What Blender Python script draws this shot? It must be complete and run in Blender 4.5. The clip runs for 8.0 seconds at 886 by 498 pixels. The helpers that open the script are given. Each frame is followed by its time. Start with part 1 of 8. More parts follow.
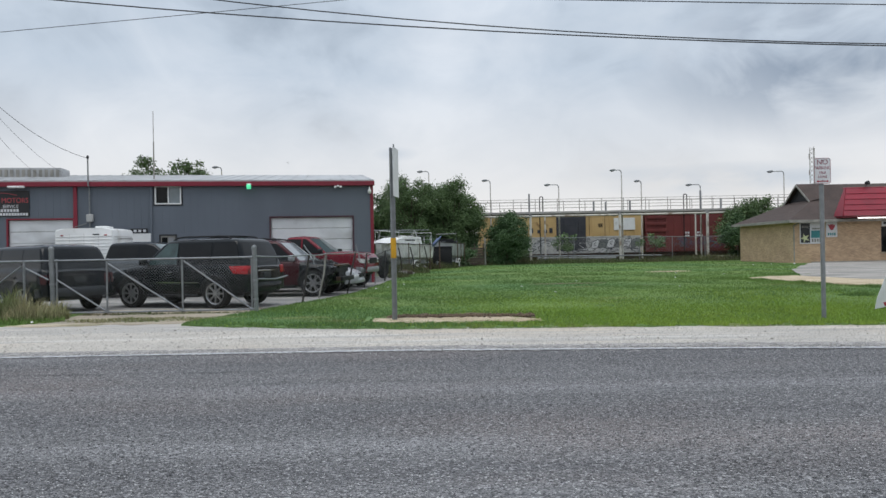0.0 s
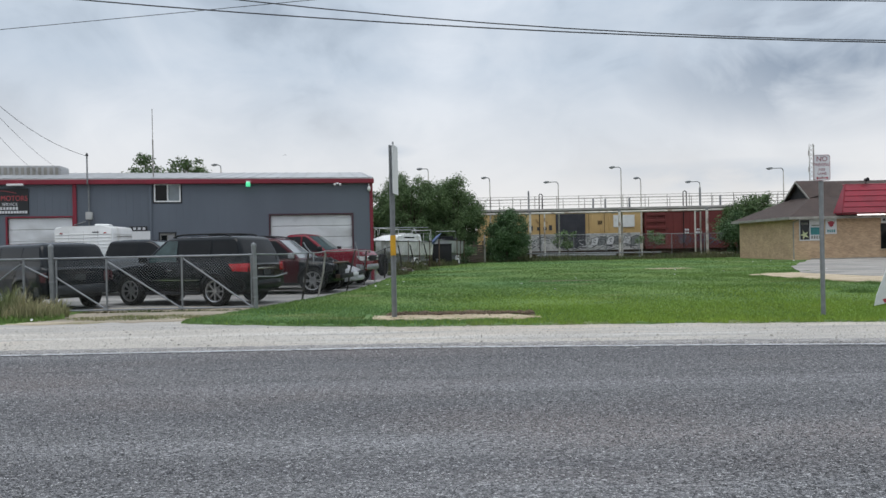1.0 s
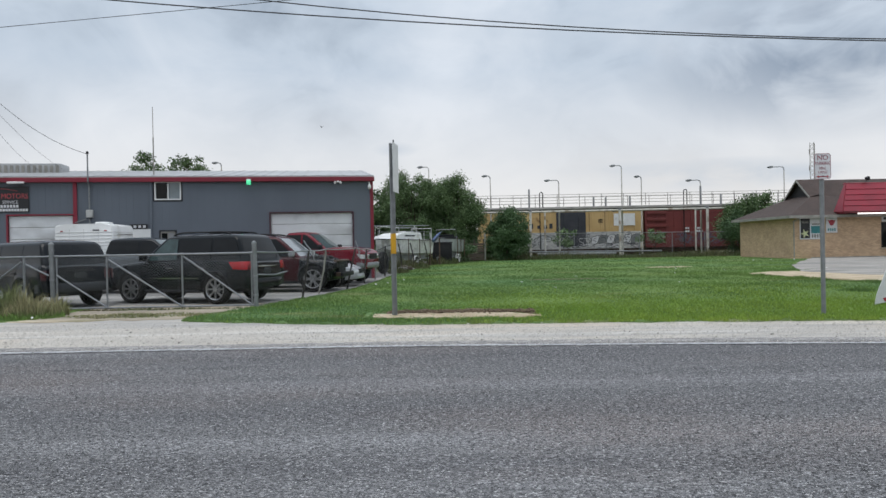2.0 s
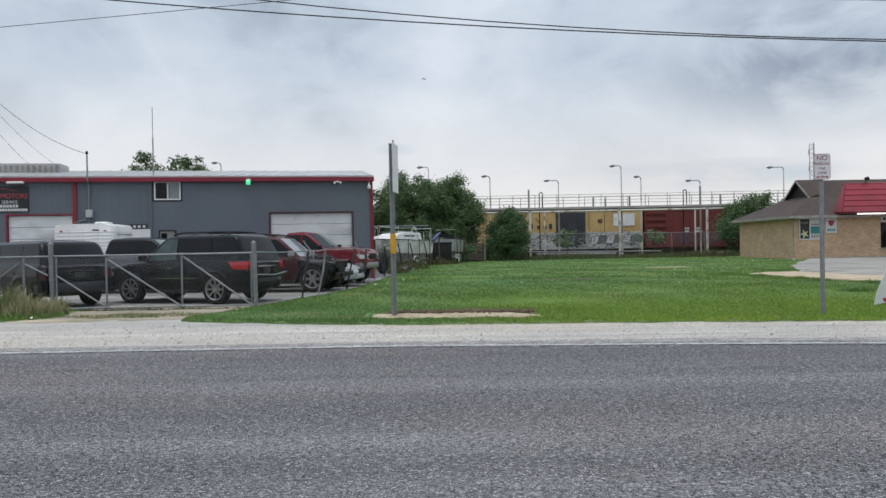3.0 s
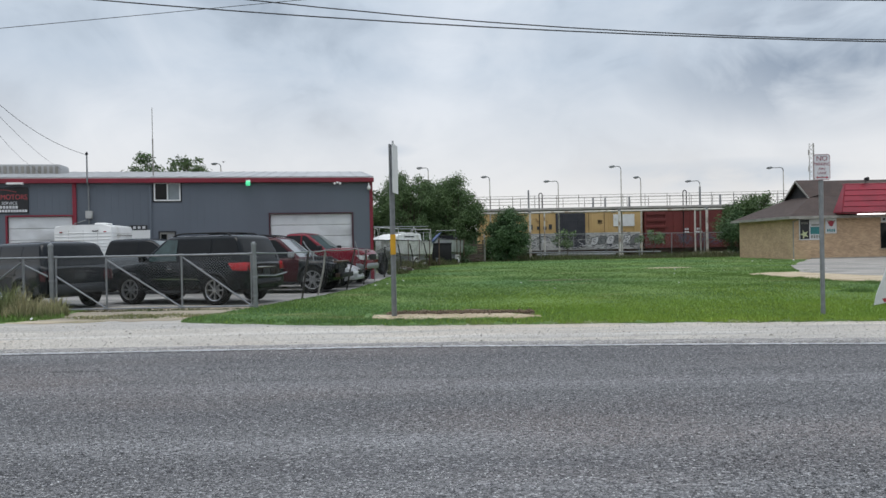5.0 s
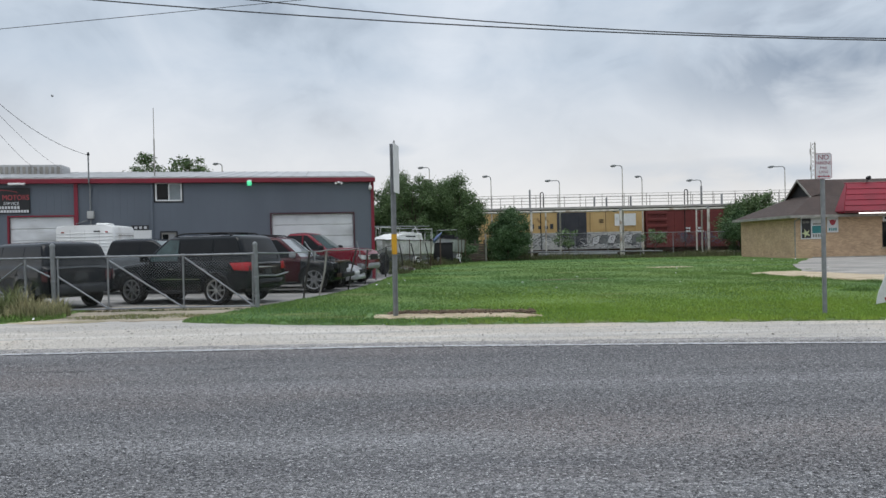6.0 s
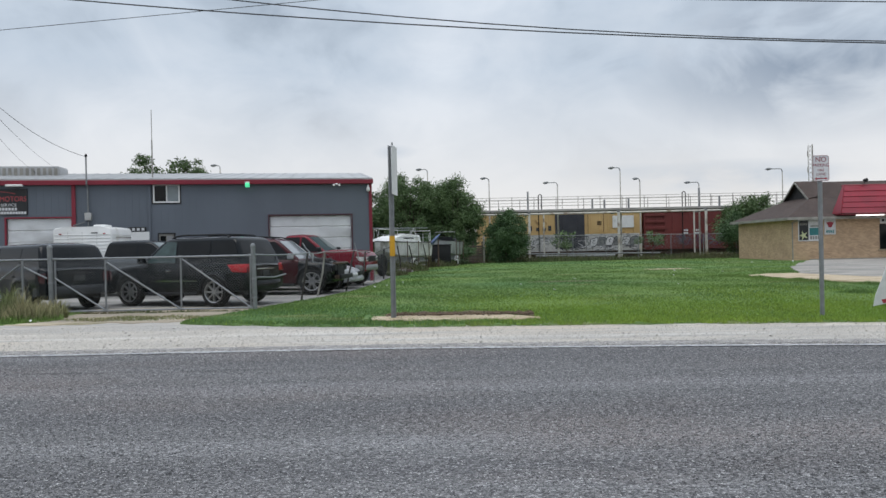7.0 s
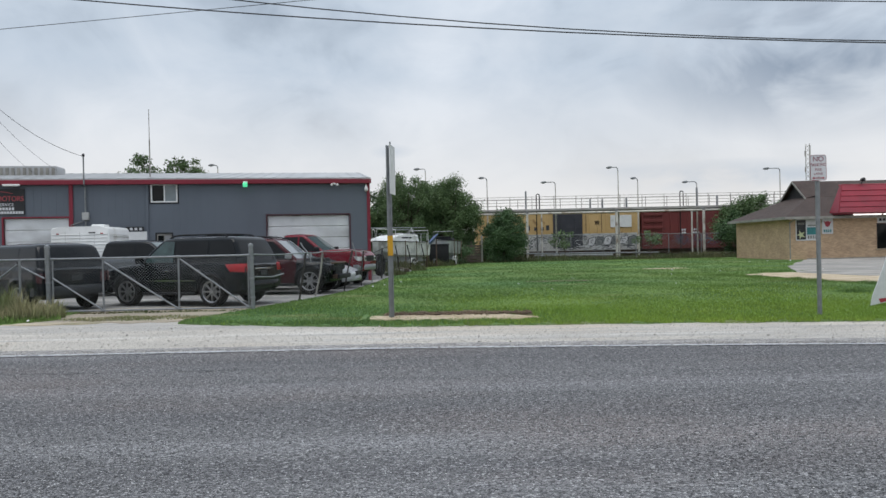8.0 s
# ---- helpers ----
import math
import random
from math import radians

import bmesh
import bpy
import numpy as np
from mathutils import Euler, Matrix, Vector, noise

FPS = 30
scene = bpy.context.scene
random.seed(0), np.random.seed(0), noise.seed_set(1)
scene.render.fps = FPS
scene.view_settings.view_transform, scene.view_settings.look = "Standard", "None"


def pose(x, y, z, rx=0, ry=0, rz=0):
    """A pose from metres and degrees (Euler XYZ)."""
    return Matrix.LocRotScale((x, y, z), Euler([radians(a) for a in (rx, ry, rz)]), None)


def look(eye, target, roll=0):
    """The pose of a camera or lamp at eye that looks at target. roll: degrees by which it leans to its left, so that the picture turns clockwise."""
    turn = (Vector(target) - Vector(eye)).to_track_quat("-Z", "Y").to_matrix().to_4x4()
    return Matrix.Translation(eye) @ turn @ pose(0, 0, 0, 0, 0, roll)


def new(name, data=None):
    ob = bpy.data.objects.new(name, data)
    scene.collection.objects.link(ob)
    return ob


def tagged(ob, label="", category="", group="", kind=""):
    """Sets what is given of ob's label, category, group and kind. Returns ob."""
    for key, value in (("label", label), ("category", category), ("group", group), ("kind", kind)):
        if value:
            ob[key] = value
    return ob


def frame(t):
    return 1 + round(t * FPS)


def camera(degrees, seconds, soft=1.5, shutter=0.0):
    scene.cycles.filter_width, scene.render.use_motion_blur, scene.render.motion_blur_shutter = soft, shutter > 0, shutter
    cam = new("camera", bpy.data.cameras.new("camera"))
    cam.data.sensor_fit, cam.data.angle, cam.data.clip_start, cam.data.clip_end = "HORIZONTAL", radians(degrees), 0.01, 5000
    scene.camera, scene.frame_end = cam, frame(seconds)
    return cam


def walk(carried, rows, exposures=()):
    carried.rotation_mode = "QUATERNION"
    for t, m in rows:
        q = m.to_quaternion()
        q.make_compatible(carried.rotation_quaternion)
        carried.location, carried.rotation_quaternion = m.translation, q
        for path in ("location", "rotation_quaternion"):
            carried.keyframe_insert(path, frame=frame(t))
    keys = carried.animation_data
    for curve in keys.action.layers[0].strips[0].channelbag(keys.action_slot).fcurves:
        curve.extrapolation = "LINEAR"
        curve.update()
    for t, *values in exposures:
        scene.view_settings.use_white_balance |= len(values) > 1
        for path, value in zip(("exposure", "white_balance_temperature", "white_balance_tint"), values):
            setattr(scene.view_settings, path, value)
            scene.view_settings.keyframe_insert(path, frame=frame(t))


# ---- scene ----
# ---- camera: hand-held, standing still across the road ----
EYE = (0.0, 0.0, 1.5)
cam = camera(65.03, 8.0, soft=1.5)


def held(yaw, pitch, roll):
    """The pose of the held camera: degrees of turn to the left, of tilt upwards, and of roll."""
    turn = Euler((radians(90 + pitch), 0, radians(yaw))).to_matrix().to_4x4()
    return Matrix.Translation(EYE) @ turn @ pose(0, 0, 0, 0, 0, roll)


walk(cam, [
    (0.0, held(0.040, 0.039, -1.10)),
    (0.5, held(-0.005, -0.114, -1.17)),
    (1.0, held(0.009, -0.180, -1.18)),
    (1.5, held(0.054, -0.322, -1.13)),
    (3.0, held(0.012, -0.311, -1.086)),
    (3.5, held(0.000, -0.242, -1.090)),
    (4.0, held(0.000, -0.242, -1.090)),
    (4.5, held(-0.038, -0.242, -1.100)),
    (6.0, held(0.110, -0.280, -1.23)),
    (6.5, held(0.058, -0.194, -1.200)),
    (7.0, held(-0.056, -0.131, -1.195)),
    (7.5, held(-0.132, -0.144, -1.25)),
    (8.0, held(-0.219, -0.168, -1.227)),
])

# ---- world: overcast sky with soft cloud banks ----
SUN_HEIGHT, SUN_TURN = 78, 200
world = bpy.data.worlds.new("overcast_sky")
scene.world = world
world.use_nodes = True
wn, wl = world.node_tree.nodes, world.node_tree.links
wn.clear()


def wnode(kind, **values):
    n = wn.new(kind)
    for key, value in values.items():
        n.inputs[key.replace("_", " ")].default_value = value
    return n


sky = wn.new("ShaderNodeTexSky")
sky.sky_type, sky.sun_disc = "NISHITA", False
sky.sun_elevation, sky.sun_rotation = radians(SUN_HEIGHT), radians(SUN_TURN)
coord = wn.new("ShaderNodeTexCoord")
stretch = wn.new("ShaderNodeMapping")
stretch.inputs["Scale"].default_value = (1.0, 1.0, 1.55)
stretch.inputs["Location"].default_value = (3.1, 0.4, 1.7)
wl.new(coord.outputs["Generated"], stretch.inputs["Vector"])
big = wnode("ShaderNodeTexNoise", Scale=2.3, Detail=6.0, Roughness=0.52, Distortion=0.35)
fine = wnode("ShaderNodeTexNoise", Scale=7.5, Detail=5.0, Roughness=0.55, Distortion=0.6)
for n in (big, fine):
    wl.new(stretch.outputs["Vector"], n.inputs["Vector"])
blend = wn.new("ShaderNodeMath")
blend.operation = "MULTIPLY_ADD"
blend.inputs[1].default_value = 0.35
wl.new(fine.outputs["Fac"], blend.inputs[0])
wl.new(big.outputs["Fac"], blend.inputs[2])
tone = wn.new("ShaderNodeValToRGB")
tone.color_ramp.elements[0].position, tone.color_ramp.elements[0].color = 0.50, (0.37, 0.44, 0.53, 1)
tone.color_ramp.elements[1].position, tone.color_ramp.elements[1].color = 0.86, (0.72, 0.78, 0.86, 1)
mid = tone.color_ramp.elements.new(0.64)
mid.color = (0.54, 0.62, 0.72, 1)
wl.new(blend.outputs[0], tone.inputs["Fac"])
height = wn.new("ShaderNodeSeparateXYZ")
wl.new(coord.outputs["Generated"], height.inputs[0])
low = wn.new("ShaderNodeMapRange")
low.inputs["From Min"].default_value, low.inputs["From Max"].default_value = 0.02, 0.24
low.inputs["To Min"].default_value, low.inputs["To Max"].default_value = 0.92, 0.0
wl.new(height.outputs["Z"], low.inputs["Value"])
pale = wn.new("ShaderNodeMix")
pale.data_type = "RGBA"
pale.inputs["B"].default_value = (0.90, 0.872, 0.845, 1)
wl.new(low.outputs["Result"], pale.inputs["Factor"])
wl.new(tone.outputs["Color"], pale.inputs["A"])
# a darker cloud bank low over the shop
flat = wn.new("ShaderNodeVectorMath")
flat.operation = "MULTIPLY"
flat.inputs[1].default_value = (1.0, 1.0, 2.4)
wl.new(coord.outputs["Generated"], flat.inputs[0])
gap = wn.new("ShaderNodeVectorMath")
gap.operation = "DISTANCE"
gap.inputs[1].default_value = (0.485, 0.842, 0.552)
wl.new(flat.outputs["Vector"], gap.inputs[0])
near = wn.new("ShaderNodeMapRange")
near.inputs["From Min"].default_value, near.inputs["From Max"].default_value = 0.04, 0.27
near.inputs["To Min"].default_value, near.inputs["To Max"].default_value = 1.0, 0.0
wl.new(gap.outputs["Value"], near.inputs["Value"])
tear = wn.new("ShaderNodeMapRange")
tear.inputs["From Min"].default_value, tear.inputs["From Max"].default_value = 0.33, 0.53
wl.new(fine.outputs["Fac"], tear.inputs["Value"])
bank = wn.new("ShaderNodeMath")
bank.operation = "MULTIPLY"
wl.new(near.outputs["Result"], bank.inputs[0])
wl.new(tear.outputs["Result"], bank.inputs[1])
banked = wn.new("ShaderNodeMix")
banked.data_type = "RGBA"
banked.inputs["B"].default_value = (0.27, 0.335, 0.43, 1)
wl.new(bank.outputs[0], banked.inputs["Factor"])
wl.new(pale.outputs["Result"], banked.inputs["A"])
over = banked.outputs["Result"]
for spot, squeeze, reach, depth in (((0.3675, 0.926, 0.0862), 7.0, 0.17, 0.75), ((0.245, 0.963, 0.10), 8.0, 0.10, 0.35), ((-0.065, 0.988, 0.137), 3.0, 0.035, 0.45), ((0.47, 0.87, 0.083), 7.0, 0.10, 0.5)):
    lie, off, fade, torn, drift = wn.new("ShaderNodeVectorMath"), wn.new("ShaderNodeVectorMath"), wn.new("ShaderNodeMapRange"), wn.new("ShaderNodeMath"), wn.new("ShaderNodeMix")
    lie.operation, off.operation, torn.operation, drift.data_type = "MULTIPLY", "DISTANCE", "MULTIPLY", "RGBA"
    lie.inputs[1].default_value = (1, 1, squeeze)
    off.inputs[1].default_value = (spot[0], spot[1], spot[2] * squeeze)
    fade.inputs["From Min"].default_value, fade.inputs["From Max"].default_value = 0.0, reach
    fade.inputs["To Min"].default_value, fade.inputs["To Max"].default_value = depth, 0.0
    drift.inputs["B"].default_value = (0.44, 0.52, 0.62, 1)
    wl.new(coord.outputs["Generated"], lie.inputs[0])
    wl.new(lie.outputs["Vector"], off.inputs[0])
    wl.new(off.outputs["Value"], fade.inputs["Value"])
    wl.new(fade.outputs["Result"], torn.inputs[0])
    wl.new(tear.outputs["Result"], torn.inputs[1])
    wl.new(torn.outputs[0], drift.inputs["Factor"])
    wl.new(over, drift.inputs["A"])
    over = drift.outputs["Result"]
rise = wn.new("ShaderNodeMapRange")
rise.inputs["From Min"].default_value, rise.inputs["From Max"].default_value = 0.30, 0.85
rise.inputs["To Min"].default_value, rise.inputs["To Max"].default_value = 1.05, 1.9
wl.new(height.outputs["Z"], rise.inputs["Value"])
clouds = wnode("ShaderNodeBackground")
wl.new(rise.outputs["Result"], clouds.inputs["Strength"])
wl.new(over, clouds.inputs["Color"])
clear = wnode("ShaderNodeBackground", Strength=0.06)
wl.new(sky.outputs["Color"], clear.inputs["Color"])
veil = wn.new("ShaderNodeMixShader")
veil.inputs["Fac"].default_value = 0.95
wl.new(clear.outputs[0], veil.inputs[1])
wl.new(clouds.outputs[0], veil.inputs[2])
wout = wn.new("ShaderNodeOutputWorld")
wl.new(veil.outputs[0], wout.inputs["Surface"])

sun = new("sun", bpy.data.lights.new("sun", "SUN"))
sun.data.energy, sun.data.angle, sun.data.color = 1.5, radians(40), (1.0, 0.97, 0.93)
sun.matrix_world = look((-3, 5, 34), (0, 12, 0))
scene.view_settings.exposure = 0.0


# ---- materials ----
def surf(name, c1, c2=None, scale=3.0, rough=0.7, metal=0.0, bump=0.0, bscale=60.0, contrast=(0.35, 0.65), coat=0.0,
         spots=None, spot_at=(0.62, 0.70), spot_scale=1.2, stretch_by=None, random_tint=0.0, island_tint=0.0, spec=0.5):
    """A Principled material: two tones by broad noise, fine grain, optional stains, and bump."""
    m = bpy.data.materials.new(name)
    m.use_nodes = True
    n, l = m.node_tree.nodes, m.node_tree.links
    b = n["Principled BSDF"]
    b.inputs["Roughness"].default_value, b.inputs["Metallic"].default_value = rough, metal
    b.inputs["Coat Weight"].default_value = coat
    b.inputs["Specular IOR Level"].default_value = spec
    b.inputs["Coat Roughness"].default_value = 0.08
    c2 = c2 or tuple(v * 0.78 for v in c1)
    tc = n.new("ShaderNodeTexCoord")
    vec = plain = tc.outputs["Object"]
    if stretch_by:
        mp = n.new("ShaderNodeMapping")
        mp.inputs["Scale"].default_value = stretch_by
        l.new(vec, mp.inputs["Vector"])
        vec = mp.outputs["Vector"]

    def noise_of(s, detail=5.0):
        t = n.new("ShaderNodeTexNoise")
        t.inputs["Scale"].default_value, t.inputs["Detail"].default_value = s, detail
        l.new(vec if s < 20 else plain, t.inputs["Vector"])
        return t.outputs["Fac"]

    def ramp(value, lo, hi):
        r = n.new("ShaderNodeMapRange")
        r.inputs["From Min"].default_value, r.inputs["From Max"].default_value = lo, hi
        l.new(value, r.inputs["Value"])
        return r.outputs["Result"]

    def mixed(fac, a, bb):
        x = n.new("ShaderNodeMix")
        x.data_type = "RGBA"
        for sock, v in (("Factor", fac), ("A", a), ("B", bb)):
            if isinstance(v, tuple):
                x.inputs[sock].default_value = (*v, 1)
            elif isinstance(v, float):
                x.inputs[sock].default_value = v
            else:
                l.new(v, x.inputs[sock])
        return x.outputs["Result"]

    colour = mixed(ramp(noise_of(scale), *contrast), c1, c2)
    grain = ramp(noise_of(bscale, 3.0), 0.3, 0.7)
    half = n.new("ShaderNodeMath")
    half.operation = "MULTIPLY"
    half.inputs[1].default_value = 0.3
    l.new(grain, half.inputs[0])
    colour = mixed(half.outputs[0], colour, tuple(v * 0.72 for v in c2))
    if spots:
        colour = mixed(ramp(noise_of(spot_scale, 8.0), *spot_at), colour, spots)
    for amount, source in ((random_tint, "object"), (island_tint, "island")):
        if amount:
            if source == "object":
                value = n.new("ShaderNodeObjectInfo").outputs["Random"]
            else:
                value = n.new("ShaderNodeNewGeometry").outputs["Random Per Island"]
            hsv = n.new("ShaderNodeHueSaturation")
            r = n.new("ShaderNodeMapRange")
            r.inputs["To Min"].default_value, r.inputs["To Max"].default_value = 1 - amount, 1 + amount
            l.new(value, r.inputs["Value"])
            l.new(r.outputs["Result"], hsv.inputs["Value"])
            l.new(colour, hsv.inputs["Color"])
            colour = hsv.outputs["Color"]
    l.new(colour, b.inputs["Base Color"])
    if bump:
        bp = n.new("ShaderNodeBump")
        bp.inputs["Strength"].default_value = bump
        bp.inputs["Distance"].default_value = 0.02
        l.new(grain, bp.inputs["Height"])
        l.new(bp.outputs["Normal"], b.inputs["Normal"])
    return m


def glow(name, colour, strength):
    m = bpy.data.materials.new(name)
    m.use_nodes = True
    b = m.node_tree.nodes["Principled BSDF"]
    b.inputs["Base Color"].default_value = (*colour, 1)
    b.inputs["Emission Color"].default_value = (*colour, 1)
    b.inputs["Emission Strength"].default_value = strength
    return m


def paint(name, c, rough=0.3, flake=0.0):
    return surf(name, c, tuple(v * 0.85 + 0.002 for v in c), 1.5, rough, flake, 0.0, 30.0, spec=0.2)


def patchy(m, colour, scale, lo, hi, strength=1.0, stretch=(1, 1, 1), shift=(0, 0, 0), detail=5.0):
    """Lays patches of another colour over a material, by noise of its own scale."""
    n, l = m.node_tree.nodes, m.node_tree.links
    b = n["Principled BSDF"]
    old = b.inputs["Base Color"].links[0].from_socket
    mp, t, r, mx = n.new("ShaderNodeMapping"), n.new("ShaderNodeTexNoise"), n.new("ShaderNodeMapRange"), n.new("ShaderNodeMix")
    l.new(n.new("ShaderNodeTexCoord").outputs["Object"], mp.inputs["Vector"])
    mp.inputs["Scale"].default_value, mp.inputs["Location"].default_value = stretch, shift
    l.new(mp.outputs["Vector"], t.inputs["Vector"])
    t.inputs["Scale"].default_value, t.inputs["Detail"].default_value = scale, detail
    r.inputs["From Min"].default_value, r.inputs["From Max"].default_value, r.inputs["To Max"].default_value = lo, hi, strength
    l.new(t.outputs["Fac"], r.inputs["Value"])
    mx.data_type = "RGBA"
    mx.inputs["B"].default_value = (*colour, 1)
    l.new(r.outputs["Result"], mx.inputs["Factor"])
    l.new(old, mx.inputs["A"])
    l.new(mx.outputs["Result"], b.inputs["Base Color"])
    return m


def chip_seal():
    """Stone chips in bitumen: each cell has its own grey, with long worn bands and brownish wear."""
    m = surf("asphalt_chipseal", (0.168, 0.166, 0.169), (0.112, 0.110, 0.115), 1.0, 0.9, bump=0.0, bscale=60, stretch_by=(0.05, 1.0, 1.0), contrast=(0.36, 0.64), spec=0.25)
    patchy(m, (0.24, 0.238, 0.243), 1.3, 0.56, 0.66, 0.6, (0.03, 1.0, 1.0), (5, 2, 0))
    patchy(m, (0.18, 0.148, 0.138), 0.45, 0.50, 0.68, 0.55, (0.4, 1.0, 1.0), (1, 7, 0))
    patchy(m, (0.07, 0.071, 0.077), 38.0, 0.50, 0.64, 0.8, (0.45, 1.0, 1.0))
    patchy(m, (0.36, 0.357, 0.36), 44.0, 0.55, 0.68, 0.75, (0.45, 1.0, 1.0), (3, 1, 0))
    n, l = m.node_tree.nodes, m.node_tree.links
    b = n["Principled BSDF"]
    old = b.inputs["Base Color"].links[0].from_socket
    v = n.new("ShaderNodeTexVoronoi")
    v.inputs["Scale"].default_value = 95.0
    l.new(n.new("ShaderNodeTexCoord").outputs["Object"], v.inputs["Vector"])
    sep, r, hsv = n.new("ShaderNodeSeparateColor"), n.new("ShaderNodeMapRange"), n.new("ShaderNodeHueSaturation")
    l.new(v.outputs["Color"], sep.inputs[0])
    r.inputs["To Min"].default_value, r.inputs["To Max"].default_value = 0.35, 1.75
    l.new(sep.outputs[0], r.inputs["Value"])
    l.new(r.outputs["Result"], hsv.inputs["Value"])
    l.new(old, hsv.inputs["Color"])
    l.new(hsv.outputs["Color"], b.inputs["Base Color"])
    bp = n.new("ShaderNodeBump")
    bp.inputs["Strength"].default_value, bp.inputs["Distance"].default_value = 0.8, 0.012
    bp.invert = True
    l.new(v.outputs["Distance"], bp.inputs["Height"])
    l.new(bp.outputs["Normal"], b.inputs["Normal"])
    return m


def caliche():
    """Pale crushed stone, greyer with road grit towards the asphalt, tan dust in wheel tracks."""
    m = surf("caliche_gravel", (0.62, 0.575, 0.515), (0.51, 0.475, 0.43), 1.2, 0.95, bump=0.8, bscale=70, stretch_by=(0.3, 1.0, 1.0))
    patchy(m, (0.64, 0.545, 0.44), 0.35, 0.48, 0.60, 0.55, (0.5, 1.0, 1.0), (2, 3, 0))
    patchy(m, (0.40, 0.385, 0.37), 1.5, 0.50, 0.60, 0.8, (0.06, 1.0, 1.0))
    patchy(m, (0.72, 0.69, 0.64), 1.9, 0.54, 0.62, 0.6, (0.07, 1.0, 1.0), (4, 4, 0))
    patchy(m, (0.36, 0.34, 0.31), 22.0, 0.56, 0.68, 0.6, (0.7, 1.0, 1.0))
    return m


ASPHALT = chip_seal()
CHIP = surf("stone_chip", (0.44, 0.435, 0.43), (0.09, 0.09, 0.095), 25.0, 0.85, island_tint=0.7, contrast=(0.45, 0.55), spec=0.3)
GRAVEL = caliche()
GRIT = surf("pale_grit", (0.42, 0.40, 0.385), (0.27, 0.262, 0.255), 4.0, 0.95, bump=0.5, bscale=90, island_tint=0.4)
LINE = surf("worn_road_paint", (0.52, 0.52, 0.53), (0.34, 0.34, 0.35), 7.0, 0.8, bscale=80, spots=(0.25, 0.25, 0.26), spot_at=(0.46, 0.62), spot_scale=14.0)
TURF = surf("turf", (0.098, 0.180, 0.038), (0.130, 0.205, 0.045), 0.35, 0.95, bump=0.8, bscale=45)
BLADE = surf("grass_blade", (0.098, 0.180, 0.042), (0.128, 0.205, 0.048), 0.5, 0.85, island_tint=0.28)
BRIGHT_BLADE = surf("bright_grass_blade", (0.185, 0.300, 0.040), (0.232, 0.330, 0.045), 0.5, 0.85, island_tint=0.28)
for grass in (TURF, BLADE):
    patchy(grass, (0.088, 0.185, 0.060), 0.10, 0.46, 0.60, 0.75, (0.6, 1.0, 1.0), (1, 2, 0))
    patchy(grass, (0.170, 0.265, 0.045), 0.16, 0.50, 0.66, 0.55, (0.5, 1.0, 1.0), (7, 3, 0))
    patchy(grass, (0.075, 0.140, 0.040), 0.9, 0.55, 0.68, 0.55, (0.35, 1.0, 1.0), (4, 9, 0))
    patchy(grass, (0.270, 0.250, 0.110), 0.7, 0.60, 0.70, 0.5, (0.35, 1.0, 1.0), (9, 5, 0))
FORE = patchy(surf("pale_worn_concrete", (0.31, 0.288, 0.258), (0.245, 0.228, 0.205), 0.5, 0.92, bump=0.3, bscale=50), (0.15, 0.145, 0.14), 0.7, 0.52, 0.62, 0.7, (0.3, 1, 1))
patchy(FORE, (0.42, 0.40, 0.37), 1.1, 0.55, 0.65, 0.6, (0.3, 1, 1), (4, 2, 0))
DRY = surf("dry_grass", (0.33, 0.29, 0.165), (0.155, 0.19, 0.07), 1.2, 0.9, island_tint=0.3)
DIRT = surf("bare_dirt", (0.57, 0.475, 0.34), (0.41, 0.32, 0.21), 1.4, 0.95, bump=0.7, bscale=60)
LOT = surf("parking_concrete", (0.26, 0.25, 0.238), (0.185, 0.18, 0.172), 0.8, 0.92, bump=0.3, bscale=50, spots=(0.18, 0.175, 0.17), spot_scale=0.6)
patchy(LOT, (0.33, 0.315, 0.29), 0.5, 0.5, 0.62, 0.7, (0.5, 1, 1))
SOIL = surf("dark_soil", (0.17, 0.115, 0.07), (0.10, 0.07, 0.045), 5, 0.95, bump=0.9, bscale=40)
DRIVE = surf("driveway_gravel", (0.43, 0.37, 0.285), (0.29, 0.25, 0.195), 1.2, 0.95, bump=0.6, bscale=70, stretch_by=(0.5, 1.4, 1))
patchy(DRIVE, (0.50, 0.42, 0.31), 1.1, 0.50, 0.62, 0.8, (0.3, 1.0, 1.0))
patchy(DRIVE, (0.17, 0.165, 0.15), 0.9, 0.52, 0.62, 0.7, (0.25, 1.0, 1.0), (3, 8, 0))
patchy(DRIVE, (0.20, 0.19, 0.09), 1.7, 0.57, 0.66, 0.7, (0.3, 1.0, 1.0), (6, 1, 0))
EARTH = surf("open_ground", (0.11, 0.14, 0.055), (0.17, 0.155, 0.095), 0.05, 0.95, bump=0.4, bscale=8)
STEEL_WALL = surf("grey_wall_panel", (0.124, 0.143, 0.172), (0.110, 0.127, 0.153), 0.7, 0.62, bump=0.05, bscale=25, stretch_by=(1, 1, 0.25))
RED_TRIM = surf("red_trim", (0.23, 0.013, 0.032), (0.18, 0.012, 0.026), 1.0, 0.45)
ROOF_METAL = surf("grey_metal_roof", (0.42, 0.42, 0.42), (0.34, 0.34, 0.34), 0.8, 0.5, 0.2, stretch_by=(1, 0.2, 1))
WHITE_DOOR = surf("white_door_slat", (0.74, 0.75, 0.76), (0.64, 0.65, 0.66), 0.9, 0.5, spots=(0.50, 0.51, 0.52), spot_scale=0.9)
patchy(WHITE_DOOR, (0.40, 0.40, 0.40), 0.8, 0.52, 0.68, 0.7, (0.6, 1, 1), (2, 0, 1))
